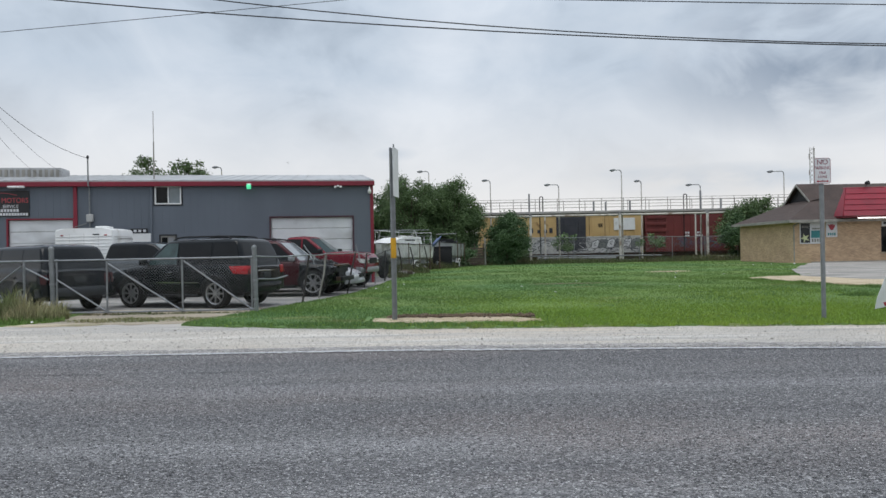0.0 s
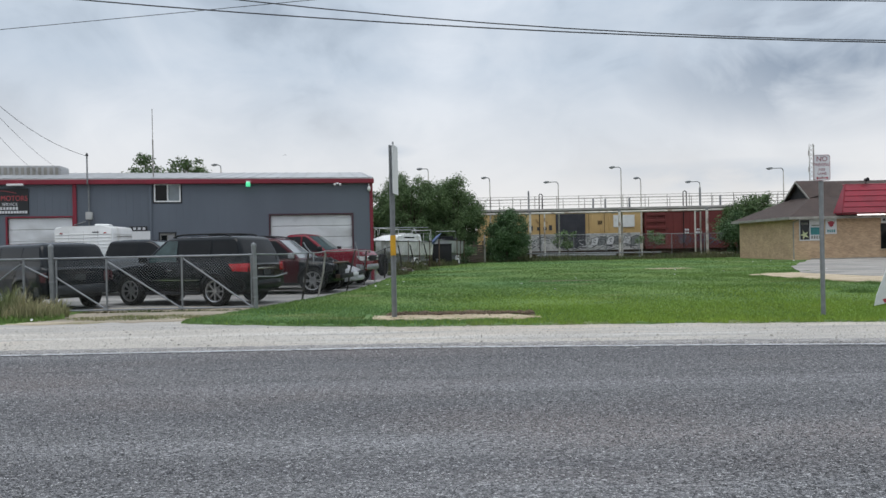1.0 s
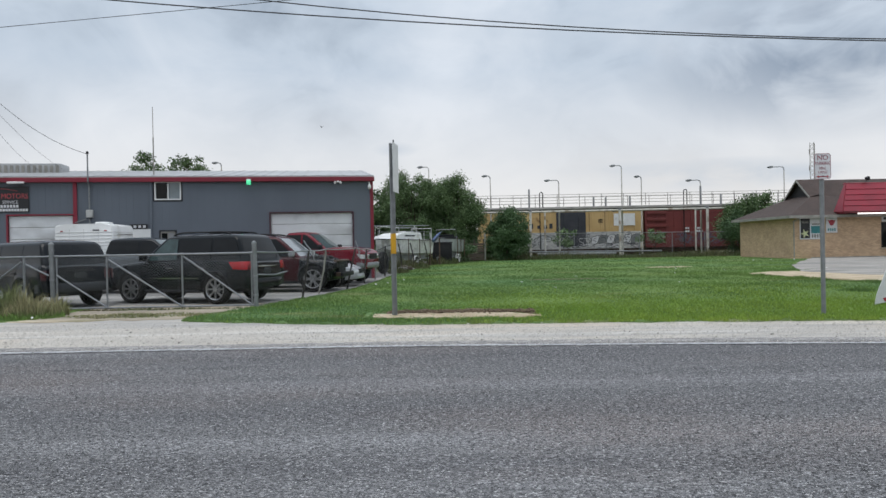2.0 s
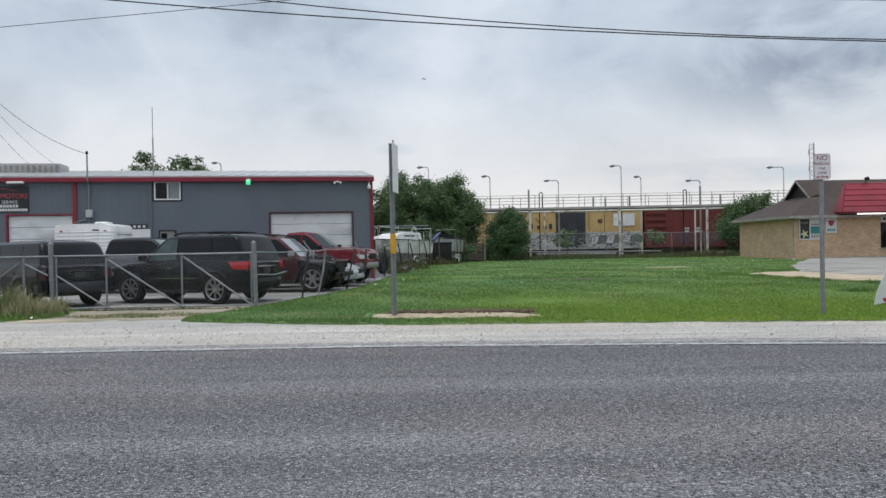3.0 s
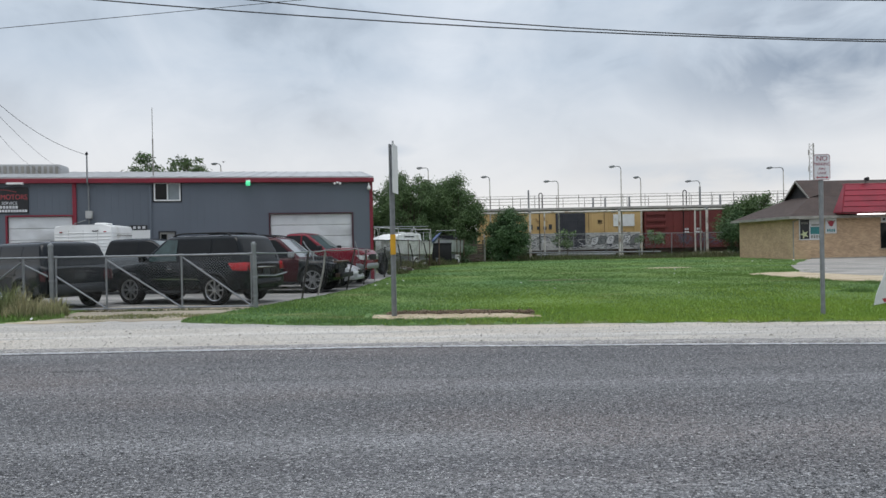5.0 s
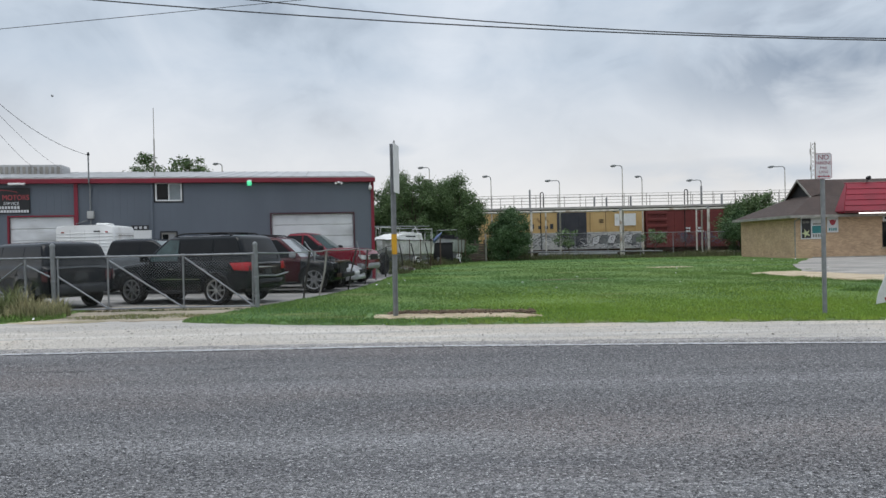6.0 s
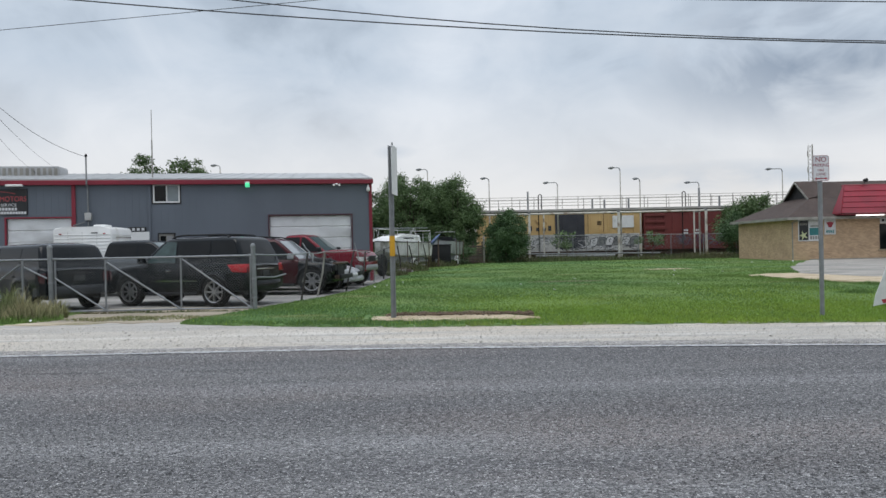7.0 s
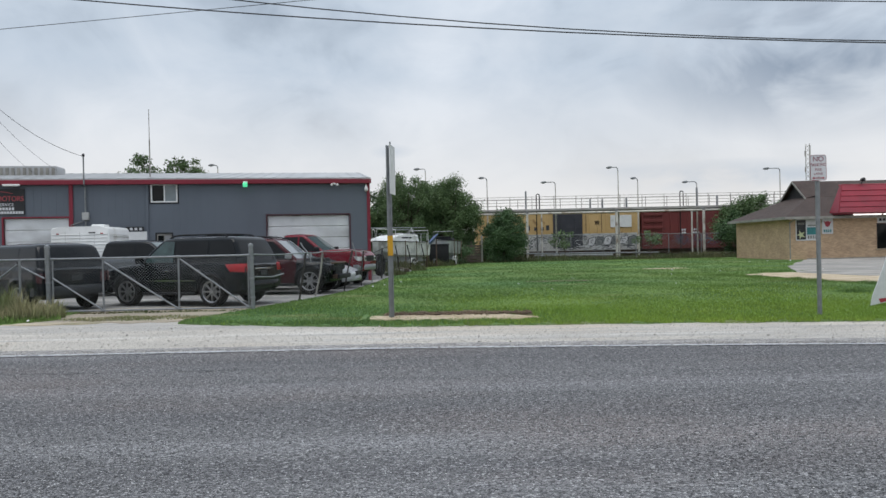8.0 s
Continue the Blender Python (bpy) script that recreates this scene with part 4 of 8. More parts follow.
def build_brick_shop():
    shop = thing("brick_shop", pose(25.2, 50.0, 0, 0, 0, -0.5), "low tan brick shop with brown shingle roof and red awning", "building")
    wall = brick_wall_material()
    W, D, H, T = 24.0, 9.0, 3.05, 0.2
    bm = bmesh.new()
    for a, b, z0, z1 in ((0, 6.25, 0, H), (6.25, 8.2, 0, 0.72), (6.25, 8.2, 2.55, H), (8.2, W, 0, H)):
        box(bm, a, b, 0, T, z0, z1)
    part("front_wall", bm, wall, shop)
    part("side_wall", box(bmesh.new(), 0, T, T, D, 0, H), wall, shop)
    part("side_wall", box(bmesh.new(), W - T, W, T, D, 0, H), wall, shop)
    part("back_wall", box(bmesh.new(), 0, W, D, D + T, 0, H), wall, shop)
    part("plinth", box(bmesh.new(), 1.2, W, -0.35, -0.01, 0, 0.12, 0.02), FASCIA, shop)
    # hipped roof with a small gablet
    e, zt = 0.55, H + 0.05
    bm = bmesh.new()
    A, B, C, Dd = (-e, -e, zt), (W + e, -e, zt), (W + e, D + e, zt), (-e, D + e, zt)
    r0, r1 = (4.1, D / 2, zt + 2.92), (W - 3.0, D / 2, zt + 2.92)
    g0, g1 = (2.85, D / 2 - 1.7, zt + 1.65), (2.85, D / 2 + 1.7, zt + 1.65)
    vs = {k: bm.verts.new(v) for k, v in dict(A=A, B=B, C=C, D=Dd, r0=r0, r1=r1, g0=g0, g1=g1).items()}
    for q in (("A", "B", "r1", "r0", "g0"), ("C", "D", "g1", "r0", "r1"), ("D", "A", "g0", "g1"), ("B", "C", "r1"), ("D", "C", "B", "A")):
        bm.faces.new([vs[k] for k in q])
    part("roof", bm, SHINGLE, shop, "brown asphalt shingle roof")
    # gablet: overhanging peak over the end slope
    bm = bmesh.new()
    pk = Vector((2.5, D / 2, zt + 2.98))
    for s in (-1, 1):
        ft = Vector((2.5, D / 2 + s * 2.05, zt + 1.52))
        plate(bm, [pk, ft, ft + Vector((1.1, -s * 0.2, 0.25)), pk + Vector((1.75, 0, 0))][:: s], 0.07)
    part("gablet_roof", bm, SHINGLE, shop)
    bm = bmesh.new()
    for s in (-1, 1):
        a, b = Vector((2.48, D / 2, zt + 2.96)), Vector((2.48, D / 2 + s * 2.08, zt + 1.48))
        plate(bm, [a, b, b + Vector((0, 0, -0.16)), a + Vector((0, 0, -0.16))][:: s], 0.05)
    part("barge_board", bm, FASCIA, shop)
    bm = bmesh.new()
    vs = [bm.verts.new(p) for p in ((2.75, D / 2, zt + 2.80), (2.75, D / 2 - 1.8, zt + 1.5), (2.75, D / 2 + 1.8, zt + 1.5))]
    bm.faces.new(vs)
    part("gable_end", bm, DARK, shop)
    bm = bmesh.new()
    box(bm, -e - 0.03, W + e, -e - 0.05, -e + 0.01, zt - 0.17, zt + 0.02)
    box(bm, -e - 0.05, -e + 0.01, -e, D + e, zt - 0.17, zt + 0.02)
    part("fascia", bm, FASCIA, shop, "weathered pale fascia board")
    bm = bmesh.new()
    tube(bm, (-0.02, -0.08, 0.1), (-0.02, -0.08, 2.75), 0.045)
    tube(bm, (-0.02, -0.08, 2.72), (0.2, -0.5, 2.95), 0.045)
    part("downpipe", bm, FASCIA, shop)
    # shop window
    w = part("window", box(bmesh.new(), 6.25, 8.2, 0.10, 0.13, 0.72, 2.55), GLASS, shop)
    bm = bmesh.new()
    for a, b, c, d in ((6.25, 6.33, 0.72, 2.55), (7.2, 7.26, 0.72, 2.55), (8.12, 8.2, 0.72, 2.55), (6.33, 8.12, 2.47, 2.55)):
        box(bm, a, b, 0.02, 0.098, c, d)
    part("window_frame", bm, DARK, w)
    part("window_sill", box(bmesh.new(), 6.15, 8.3, -0.08, 0.018, 0.62, 0.715), MORTAR, w)
    # awning of overlapping red metal courses
    aw = thing("awning", shop.matrix_basis @ pose(2.80, -0.02, 0), "red metal awning of stepped courses over the shop front", "awning")
    n = 5
    for i in range(n):
        z0, z1 = 3.30 + 0.40 * i, 3.30 + 0.40 * (i + 1)
        y0, y1 = -1.15 + 0.20 * i, -1.15 + 0.20 * (i + 1) - 0.03
        x0, x1 = 0.10 + 0.16 * i, 0.10 + 0.16 * (i + 1)
        bm = bmesh.new()
        plate(bm, [(x0, y0 - 0.05, z0), (20, y0 - 0.05, z0), (20, y1 + 0.05, z1 + 0.03), (x1, y1 + 0.05, z1 + 0.03)], 0.05)
        plate(bm, [(x0, 0.0, z0), (x0, y0, z0), (x1, y1, z1 + 0.03), (x1, 0.0, z1 + 0.03)], 0.04)
        part("course", bm, AWNING, aw)
    part("top_cap", box(bmesh.new(), 0.9, 20, -0.2, 0.3, 5.28, 5.40, 0.03), AWNING, aw)
    part("soffit", box(bmesh.new(), 0.14, 20, -1.1, 0.0, 3.20, 3.28), AWNING, aw)
    tb = thing("tube_light", shop.matrix_basis @ pose(2.80, -0.02, 0), "lit white tube lights along the awning edge", "lamp")
    for k in range(6):
        part("tube", tube(bmesh.new(), (1.15 + k * 2.1, -1.12, 3.155), (3.1 + k * 2.1, -1.12, 3.155), 0.04), TUBE_GLOW, tb)
    sp = thing("roof_lamp", shop.matrix_basis @ pose(5.0, -0.35, 5.40), "small dark lamp on top of the red awning", "lamp")
    part("stem", tube(bmesh.new(), (0, 0, 0), (0.1, 0, 0.22), 0.03), DARK, sp)
    part("head", lathe(bmesh.new(), [(0, 0.16), (0.09, 0.14), (0.15, -0.08), (0.13, -0.12), (0, -0.12)], 12, pose(0.12, 0, 0.28, 0, 0, 20)), DARK, sp)
    # printed panels
    ps = thing("poster_board", shop.matrix_basis @ pose(0.42, -0.05, 1.40), "white framed advertisement board with green star and teal print", "poster")
    part("board", box(bmesh.new(), 0, 1.62, 0, 0.045, 0, 1.56, 0.01), SIGN_WHITE, ps)
    part("print", box(bmesh.new(), 0.06, 0.72, -0.006, -0.001, 0.08, 1.48), BLACK, ps)
    star = []
    for i in range(10):
        a, r = math.pi / 2 + 0.35 + i * math.pi / 5, 0.36 if i % 2 == 0 else 0.13
        star.append((0.36 + r * math.cos(a), 0.42 + r * math.sin(a)))
    part("print", prism(bmesh.new(), star, -0.012, -0.007), POSTER_YELLOW, ps, "pale yellow star print")
    part("print", box(bmesh.new(), 0.80, 1.50, -0.006, -0.001, 0.42, 0.95), TEAL, ps, "teal print")
    bm = box(bmesh.new(), 0.86, 1.46, -0.010, -0.006, 1.02, 1.14)
    for i in range(5):
        box(bm, 0.14 + i * 0.1, 0.2 + i * 0.1, -0.012, -0.0065, 1.15, 1.3)
    for i in range(4):
        box(bm, 0.84 + i * 0.18, 0.96 + i * 0.18, -0.010, -0.006, 0.12, 0.36)
    part("text_bar", bm, FASCIA, ps)
    p2 = thing("poster", shop.matrix_basis @ pose(2.3, -0.05, 1.85), "white price poster with red emblem", "poster")
    part("sheet", box(bmesh.new(), 0, 0.80, 0, 0.03, 0, 1.22, 0.005), SIGN_WHITE, p2)
    emb = [(0.12, 0.95), (0.2, 0.72), (0.28, 0.55), (0.4, 0.5), (0.52, 0.55), (0.6, 0.72), (0.68, 0.95), (0.56, 0.85), (0.5, 0.92), (0.3, 0.92), (0.24, 0.85)]
    part("emblem", prism(bmesh.new(), emb, -0.006, -0.001), SIGN_RED, p2)
    bm = bmesh.new()
    for i in range(4):
        box(bm, 0.12 + i * 0.15, 0.22 + i * 0.15, -0.006, -0.001, 0.12, 0.32)
    part("text_bar", bm, TEAL, p2)
    st = thing("window_sign", shop.matrix_basis @ pose(6.3, -0.03, 2.57), "pale shop sign strip above the window", "sign")
    part("board", box(bmesh.new(), 0, 1.9, 0, 0.03, 0.0, 0.45), SIGN_WHITE, st)
    bm = bmesh.new()
    for i in range(6):
        box(bm, 0.12 + i * 0.28, 0.3 + i * 0.28, -0.006, -0.001, 0.14, 0.32)
    part("text_bar", bm, DARK, st)


# ---- vehicles: x points forward, the origin lies on the ground under the middle ----
def wheel_meshes(r, w, spokes, rim=0.66, paired=False):
    """A tyre with a rounded shoulder, and a rim with its lip, hub and spokes."""
    h, q = w / 2, rim
    tyre = bmesh.new()
    lathe(tyre, [(r * q, -h * 0.9), (r * (q + 0.14), -h), (r * 0.94, -h * 0.92), (r * 0.985, -h * 0.72), (r, -h * 0.5), (r, h * 0.5), (r * 0.985, h * 0.72), (r * 0.94, h * 0.92), (r * (q + 0.14), h), (r * q, h * 0.9), (r * (q - 0.04), 0), (r * q, -h * 0.9)], 32)
    lathe(tyre, [(r * (q - 0.03), h * 0.2), (0.0, h * 0.2)], 32)
    bm = bmesh.new()
    lathe(bm, [(r * q, h * 0.88), (r * (q - 0.015), h * 0.97), (r * (q - 0.06), h * 0.90), (r * (q - 0.08), h * 0.4), (r * (q - 0.05), h * 0.4), (r * q, h * 0.88)], 32)
    lathe(bm, [(0.0, h * 0.88), (r * 0.12, h * 0.86), (r * 0.15, h * 0.5), (r * 0.15, h * 0.2)], 14)
    lathe(bm, [(r * 0.30, h * 0.30), (r * 0.30, h * 0.36), (r * 0.12, h * 0.36)], 18)
    for i in range(spokes):
        for lean in ((-1, 1) if paired else (0,)):
            m = pose(0, 0, 0, 0, 360 * i / spokes, 0)
            s0, s1, y0, y1 = r * 0.04, r * 0.055 * (0.75 if paired else 1), h * 0.50, h * 0.84
            off, e = lean * r * 0.10, r * (q - 0.055)
            c = [(r * 0.1, y0, -s0), (e, y0, off - s1), (e, y0, off + s1), (r * 0.1, y0, s0), (r * 0.1, y1, -s0 * 0.8), (e, y1, off - s1 * 0.7), (e, y1, off + s1 * 0.7), (r * 0.1, y1, s0 * 0.8)]
            v = [bm.verts.new(m @ Vector(p)) for p in c]
            for f in ((0, 1, 2, 3), (4, 7, 6, 5), (0, 4, 5, 1), (1, 5, 6, 2), (2, 6, 7, 3), (3, 7, 4, 0)):
                bm.faces.new([v[k] for k in f])
    return tyre, bm


def skin(bm, surface, corners, nu=6, nv=5, out=0.006, deep=0.02, middle=(0, 0, 0.9)):
    """A panel laid on a surface: bilinear between four (u, v) corners, proud by out, with its rim folded in."""
    (a0, b0), (a1, b1), (a2, b2), (a3, b3) = corners

    def uv(i, j):
        s, t = i / nu, j / nv
        return ((a0 * (1 - s) + a1 * s) * (1 - t) + (a3 * (1 - s) + a2 * s) * t, (b0 * (1 - s) + b1 * s) * (1 - t) + (b3 * (1 - s) + b2 * s) * t)

    pts = [[Vector(surface(*uv(i, j))) for j in range(nv + 1)] for i in range(nu + 1)]
    mid = Vector(middle)
    front, back = [], []
    for i in range(nu + 1):
        fr, bk = [], []
        for j in range(nv + 1):
            du = pts[min(i + 1, nu)][j] - pts[max(i - 1, 0)][j]
            dv = pts[i][min(j + 1, nv)] - pts[i][max(j - 1, 0)]
            n = du.cross(dv).normalized()
            if n.dot(pts[i][j] - mid) < 0:
                n = -n
            fr.append(bm.verts.new(pts[i][j] + n * out))
            bk.append(bm.verts.new(pts[i][j] - n * deep))
        front.append(fr)
        back.append(bk)
    for i in range(nu):
        for j in range(nv):
            bm.faces.new((front[i][j], front[i + 1][j], front[i + 1][j + 1], front[i][j + 1]))
    ring = [(i, 0) for i in range(nu)] + [(nu, j) for j in range(nv)] + [(i, nv) for i in range(nu, 0, -1)] + [(0, j) for j in range(nv, 0, -1)]
    for (i, j), (k, l) in zip(ring, ring[1:] + ring[:1]):
        bm.faces.new((front[i][j], back[i][j], back[k][l], front[k][l]))
    return bm


def vehicle(name, at, label, category, p):
    """A car with a lofted body shell, flared arches, a rounded cabin, and its panels, glass and lights laid on them."""
    car = thing(name, at, label, category)
    hw, sill, belt, roof = p["W"] / 2, p["sill"], p["belt"], p["roof"]
    R, xr, xf = p["R"], p["xr"], p["xf"]
    Ra, col = R * 1.16, p["paint"]
    top = p["top"]
    x0, x1 = top[0][0], top[-1][0]
    stripped = p.get("stripped")

    def top_z(x):
        return sum(interp(x + d, top) for d in (-0.09, -0.03, 0.03, 0.09)) / 4

    def bottom(x):
        z = sill + 0.10 * max(0, (xr - Ra - x) / 0.6) + 0.06 * max(0, (x - xf - Ra) / 0.6)
        for c in (xr, xf):
            if abs(x - c) < Ra:
                z = max(z, R + math.sqrt(Ra * Ra - (x - c) ** 2))
        return z

    def half(x, z):
        k = (z - sill) / max(0.05, top_z(x) - sill)
        y = hw * interp(k, p.get("section", ((0, 0.945), (0.3, 0.978), (0.58, 1.0), (0.66, 0.992), (0.84, 0.985), (0.94, 0.955), (1.0, 0.90))))
        for d, r, c in ((x - x0, p.get("round_back", 0.22), 0.16), (x1 - x, p.get("round_front", 0.42), 0.24)):
            if d < r:
                y *= 1 - c * (1 - math.sqrt(max(0, 1 - (1 - max(d, 0) / r) ** 2)))
        for c in (xr, xf):
            g = math.hypot(x - c, z - R) - Ra
            y += p.get("flare", 0.028) * math.exp(-(g / 0.07) ** 2)
        return y

    def shell(xa, xb):
        xs = {xa, xb}
        n = int((xb - xa) / 0.09) + 1
        xs |= {xa + (xb - xa) * i / n for i in range(n + 1)}
        for c in (xr, xf):
            xs |= {c + Ra * math.cos(math.pi * i / 18) for i in range(19)} | {c - Ra - 0.004, c + Ra + 0.004}
        for k in (0.02, 0.05, 0.10):
            xs |= {x0 + k, x1 - k}
        bm = bmesh.new()
        rows = []
        for x in sorted(v for v in xs if xa - 1e-6 <= v <= xb + 1e-6):
            zb, zt = bottom(x), top_z(x)
            ring = []
            for t in (0, 0.12, 0.25, 0.4, 0.55, 0.64, 0.74, 0.86, 0.95, 1.0):
                z = zb + (zt - zb) * t
                ring.append((half(x, z), z))
            ye = ring[-1][0]
            for f in (0.93, 0.8, 0.5, 0.0):
                ring.append((ye * f, zt + 0.035 * (1 - f * f)))
            pts = [(x, y, z) for y, z in ring] + [(x, -y, z) for y, z in ring[-2::-1]]
            rows.append([bm.verts.new(q) for q in pts])
        for a, b in zip(rows[:-1], rows[1:]):
            for i in range(len(a) - 1):
                bm.faces.new((a[i], b[i], b[i + 1], a[i + 1]))
        bm.faces.new(rows[0])
        bm.faces.new(rows[-1][::-1])
        return bm

    split = xf - Ra + 0.06
    if stripped:
        part("body", shell(x0, split), col, car, sharp=50)
        part("front_wing", shell(split + 0.012, x1), p["wing"], car, "unpainted black front wing", sharp=50)
    else:
        part("body", shell(x0, x1), col, car, sharp=50)
    part("underbody", box(bmesh.new(), x0 + 0.25, x1 - 0.25, -hw + 0.30, hw - 0.30, sill - 0.06, belt - 0.2), DARK, car)
    for c in (xr, xf):
        part("wheel_well", box(bmesh.new(), c - Ra, c + Ra, -hw + 0.12, hw - 0.12, R + 0.05, min(R + Ra + 0.05, top_z(c) - 0.02)), DARK, car)

    # cabin
    br, rr, rf, bf = p["cabin"]
    z0 = belt - 0.06
    y0, y1 = hw * 0.93, hw - p.get("tumble", 0.22)
    bow, rc = 0.10, 0.10

    def side_y(k):
        return y0 + (y1 - y0) * (0.72 * k + 0.28 * k * k)

    def back(k):
        return br + (rr - br) * (0.75 * k + 0.25 * k * k)

    def front(k):
        return bf + (rf - bf) * (0.9 * k + 0.1 * k * k)

    bm = bmesh.new()
    rings = []
    for k, inset, lift in ((0, 0, 0), (0.2, 0, 0), (0.4, 0, 0), (0.6, 0, 0), (0.78, 0, 0), (0.88, 0.008, 0), (0.94, 0.03, 0), (0.98, 0.075, 0), (1.0, 0.14, 0.0), (1.0, 0.30, 0.02), (1.0, 0.5, 0.035)):
        yk = side_y(k) - inset
        fx, bx = front(k) - inset * 0.9, back(k) + inset * 0.9
        c = min(rc, yk * 0.5)
        out = []
        ys = [-(yk - c) + 2 * (yk - c) * i / 6 for i in range(7)]
        out += [(fx - bow * (y / yk) ** 2, y) for y in ys]
        ex = fx - bow * ((yk - c) / yk) ** 2
        out += [(ex - c * (1 - math.cos(a)), yk - c + c * math.sin(a)) for a in (0.5, 1.0)]
        gx = bx + 0.05 * ((yk - c) / yk) ** 2
        out += [(ex - c + (gx + c - ex + c) * i / 6, yk) for i in range(7)]
        out += [(gx + c * (1 - math.cos(a)), yk - c + c * math.sin(a)) for a in (1.0, 0.5)]
        out += [(bx + 0.05 * (y / yk) ** 2, y) for y in ys[::-1]]
        out += [(gx + c * (1 - math.cos(a)), -(yk - c + c * math.sin(a))) for a in (0.5, 1.0)]
        out += [(gx + c + (ex - c - gx - c) * i / 6, -yk) for i in range(7)]
        out += [(ex - c * (1 - math.cos(a)), -(yk - c + c * math.sin(a))) for a in (1.0, 0.5)]
        z = z0 + (roof - z0) * k + lift
        rings.append([bm.verts.new((x, y, z)) for x, y in out])
    for a, b in zip(rings[:-1], rings[1:]):
        for i in range(len(a)):
            j = (i + 1) % len(a)
            bm.faces.new((a[i], a[j], b[j], b[i]))
    bm.faces.new(rings[-1])
    part("cabin", bm, p.get("cabin_mat", col), car, sharp=50)
    mid = ((br + bf) / 2, 0, (z0 + roof) / 2)
    kl, kh = (belt + 0.02 - z0) / (roof - z0), (roof - 0.10 - z0) / (roof - z0)
    cuts = p["pillars"]

    for s in (-1, 1):
        def beside(x, k, s=s):
            return (x, s * side_y(k), z0 + (roof - z0) * k)

        def flank(x, z, s=s):
            return (x, s * half(x, z), z)

        edges = [None, *cuts, None]
        last = len(edges) - 2
        for i in range(last + 1):
            xl0 = back(kl) + 0.11 if edges[i] is None else edges[i] + 0.035
            xl1 = back(kh) + 0.10 if edges[i] is None else edges[i] + 0.035
            xh0 = front(kl) - 0.24 if edges[i + 1] is None else edges[i + 1] - 0.035
            xh1 = front(kh) - 0.22 if edges[i + 1] is None else edges[i + 1] - 0.035
            part("side_window", skin(bmesh.new(), beside, ((xl0, kl), (xh0, kl), (xh1, kh), (xl1, kh)), 5, 5, 0.004, 0.02, mid), p.get("front_glass", GLASS) if i == last else p.get("glass", GLASS), car)
        bm = bmesh.new()
        pipe(bm, [beside(back(kl) + 0.14 + (front(kl) - 0.22 - back(kl) - 0.14) * i / 8, kl - 0.03) for i in range(9)], 0.013, 6)
        part("window_moulding", bm, p.get("moulding", DARK), car)
        for d0, d1 in p["doors"]:
            zb, zt = sill + 0.10, belt - 0.06
            rear_cut = max(d0 + 0.012, xr + Ra * 0.55)
            low = max(d0 + 0.012, xr + Ra + 0.06)
            d = part("door", skin(bmesh.new(), flank, ((low, zb), (d1 - 0.012, zb), (d1 - 0.012, zt), (rear_cut, zt)), 8, 10, 0.005, 0.012), col, car)
            hx = d0 + 0.17
            zh = belt - 0.20
            yh = half(hx, zh)
            part("handle", box(bmesh.new(), hx - 0.10, hx + 0.10, min(s * (yh + 0.004), s * (yh + 0.045)), max(s * (yh + 0.004), s * (yh + 0.045)), zh - 0.018, zh + 0.018, 0.012, 2), p.get("handle", col), d)
        if p.get("trim"):
            part("side_moulding", skin(bmesh.new(), flank, ((xr + Ra + 0.06, p["trim"] - 0.016), (xf - Ra - 0.05, p["trim"] - 0.016), (xf - Ra - 0.05, p["trim"] + 0.016), (xr + Ra + 0.06, p["trim"] + 0.016)), 8, 2, 0.02, 0.01), p.get("trim_mat", CHROME), car)
        if p.get("board"):
            yb = hw + 0.02
            part("running_board", box(bmesh.new(), xr + Ra + 0.08, xf - Ra - 0.08, min(s * (hw - 0.16), s * yb), max(s * (hw - 0.16), s * yb), sill - 0.08, sill + 0.0, 0.025, 2), p["board"], car)
        mz, mx = belt + 0.10, bf - 0.36
        part("mirror", box(bmesh.new(), mx - 0.10, mx + 0.10, min(s * (hw + 0.02), s * (hw + 0.21)), max(s * (hw + 0.02), s * (hw + 0.21)), mz - 0.09, mz + 0.10, 0.05, 3), p.get("mirror", col), car)
        part("mirror_arm", box(bmesh.new(), mx - 0.04, mx + 0.04, min(s * (y0 - 0.04), s * (hw + 0.03)), max(s * (y0 - 0.04), s * (hw + 0.03)), mz - 0.08, mz - 0.02, 0.01), DARK, car)
        for c in (xr, xf):
            bm = bmesh.new()
            arc = [(c + (Ra + 0.004) * math.cos(a), R + (Ra + 0.004) * math.sin(a)) for a in (math.pi * (0.02 + 0.96 * i / 20) for i in range(21))]
            pipe(bm, [(xa, s * (half(xa, za) - 0.012), za) for xa, za in arc if za > bottom(c + Ra + 0.05) - 0.05], 0.022, 6)
            part("wheel_arch", bm, p.get("lip", DARK), car)
        # lights wrapped round the corners
        tz0, tz1 = p["tail"]
        tl = p.get("tail_len", 0.3)
        part("tail_light", skin(bmesh.new(), flank, ((x0 + 0.012, tz0), (x0 + tl * 0.7, tz0 + 0.02), (x0 + tl, tz1 - 0.01), (x0 + 0.012, tz1)), 6, 4, 0.014, 0.02), p.get("tail_mat", TAIL), car)
        ye = half(x0, tz0) - 0.01
        part("tail_light", box(bmesh.new(), x0 - 0.012, x0 + 0.03, min(s * (ye - 0.16), s * ye), max(s * (ye - 0.16), s * ye), tz0, tz1, 0.02, 2), p.get("tail_mat", TAIL), car)
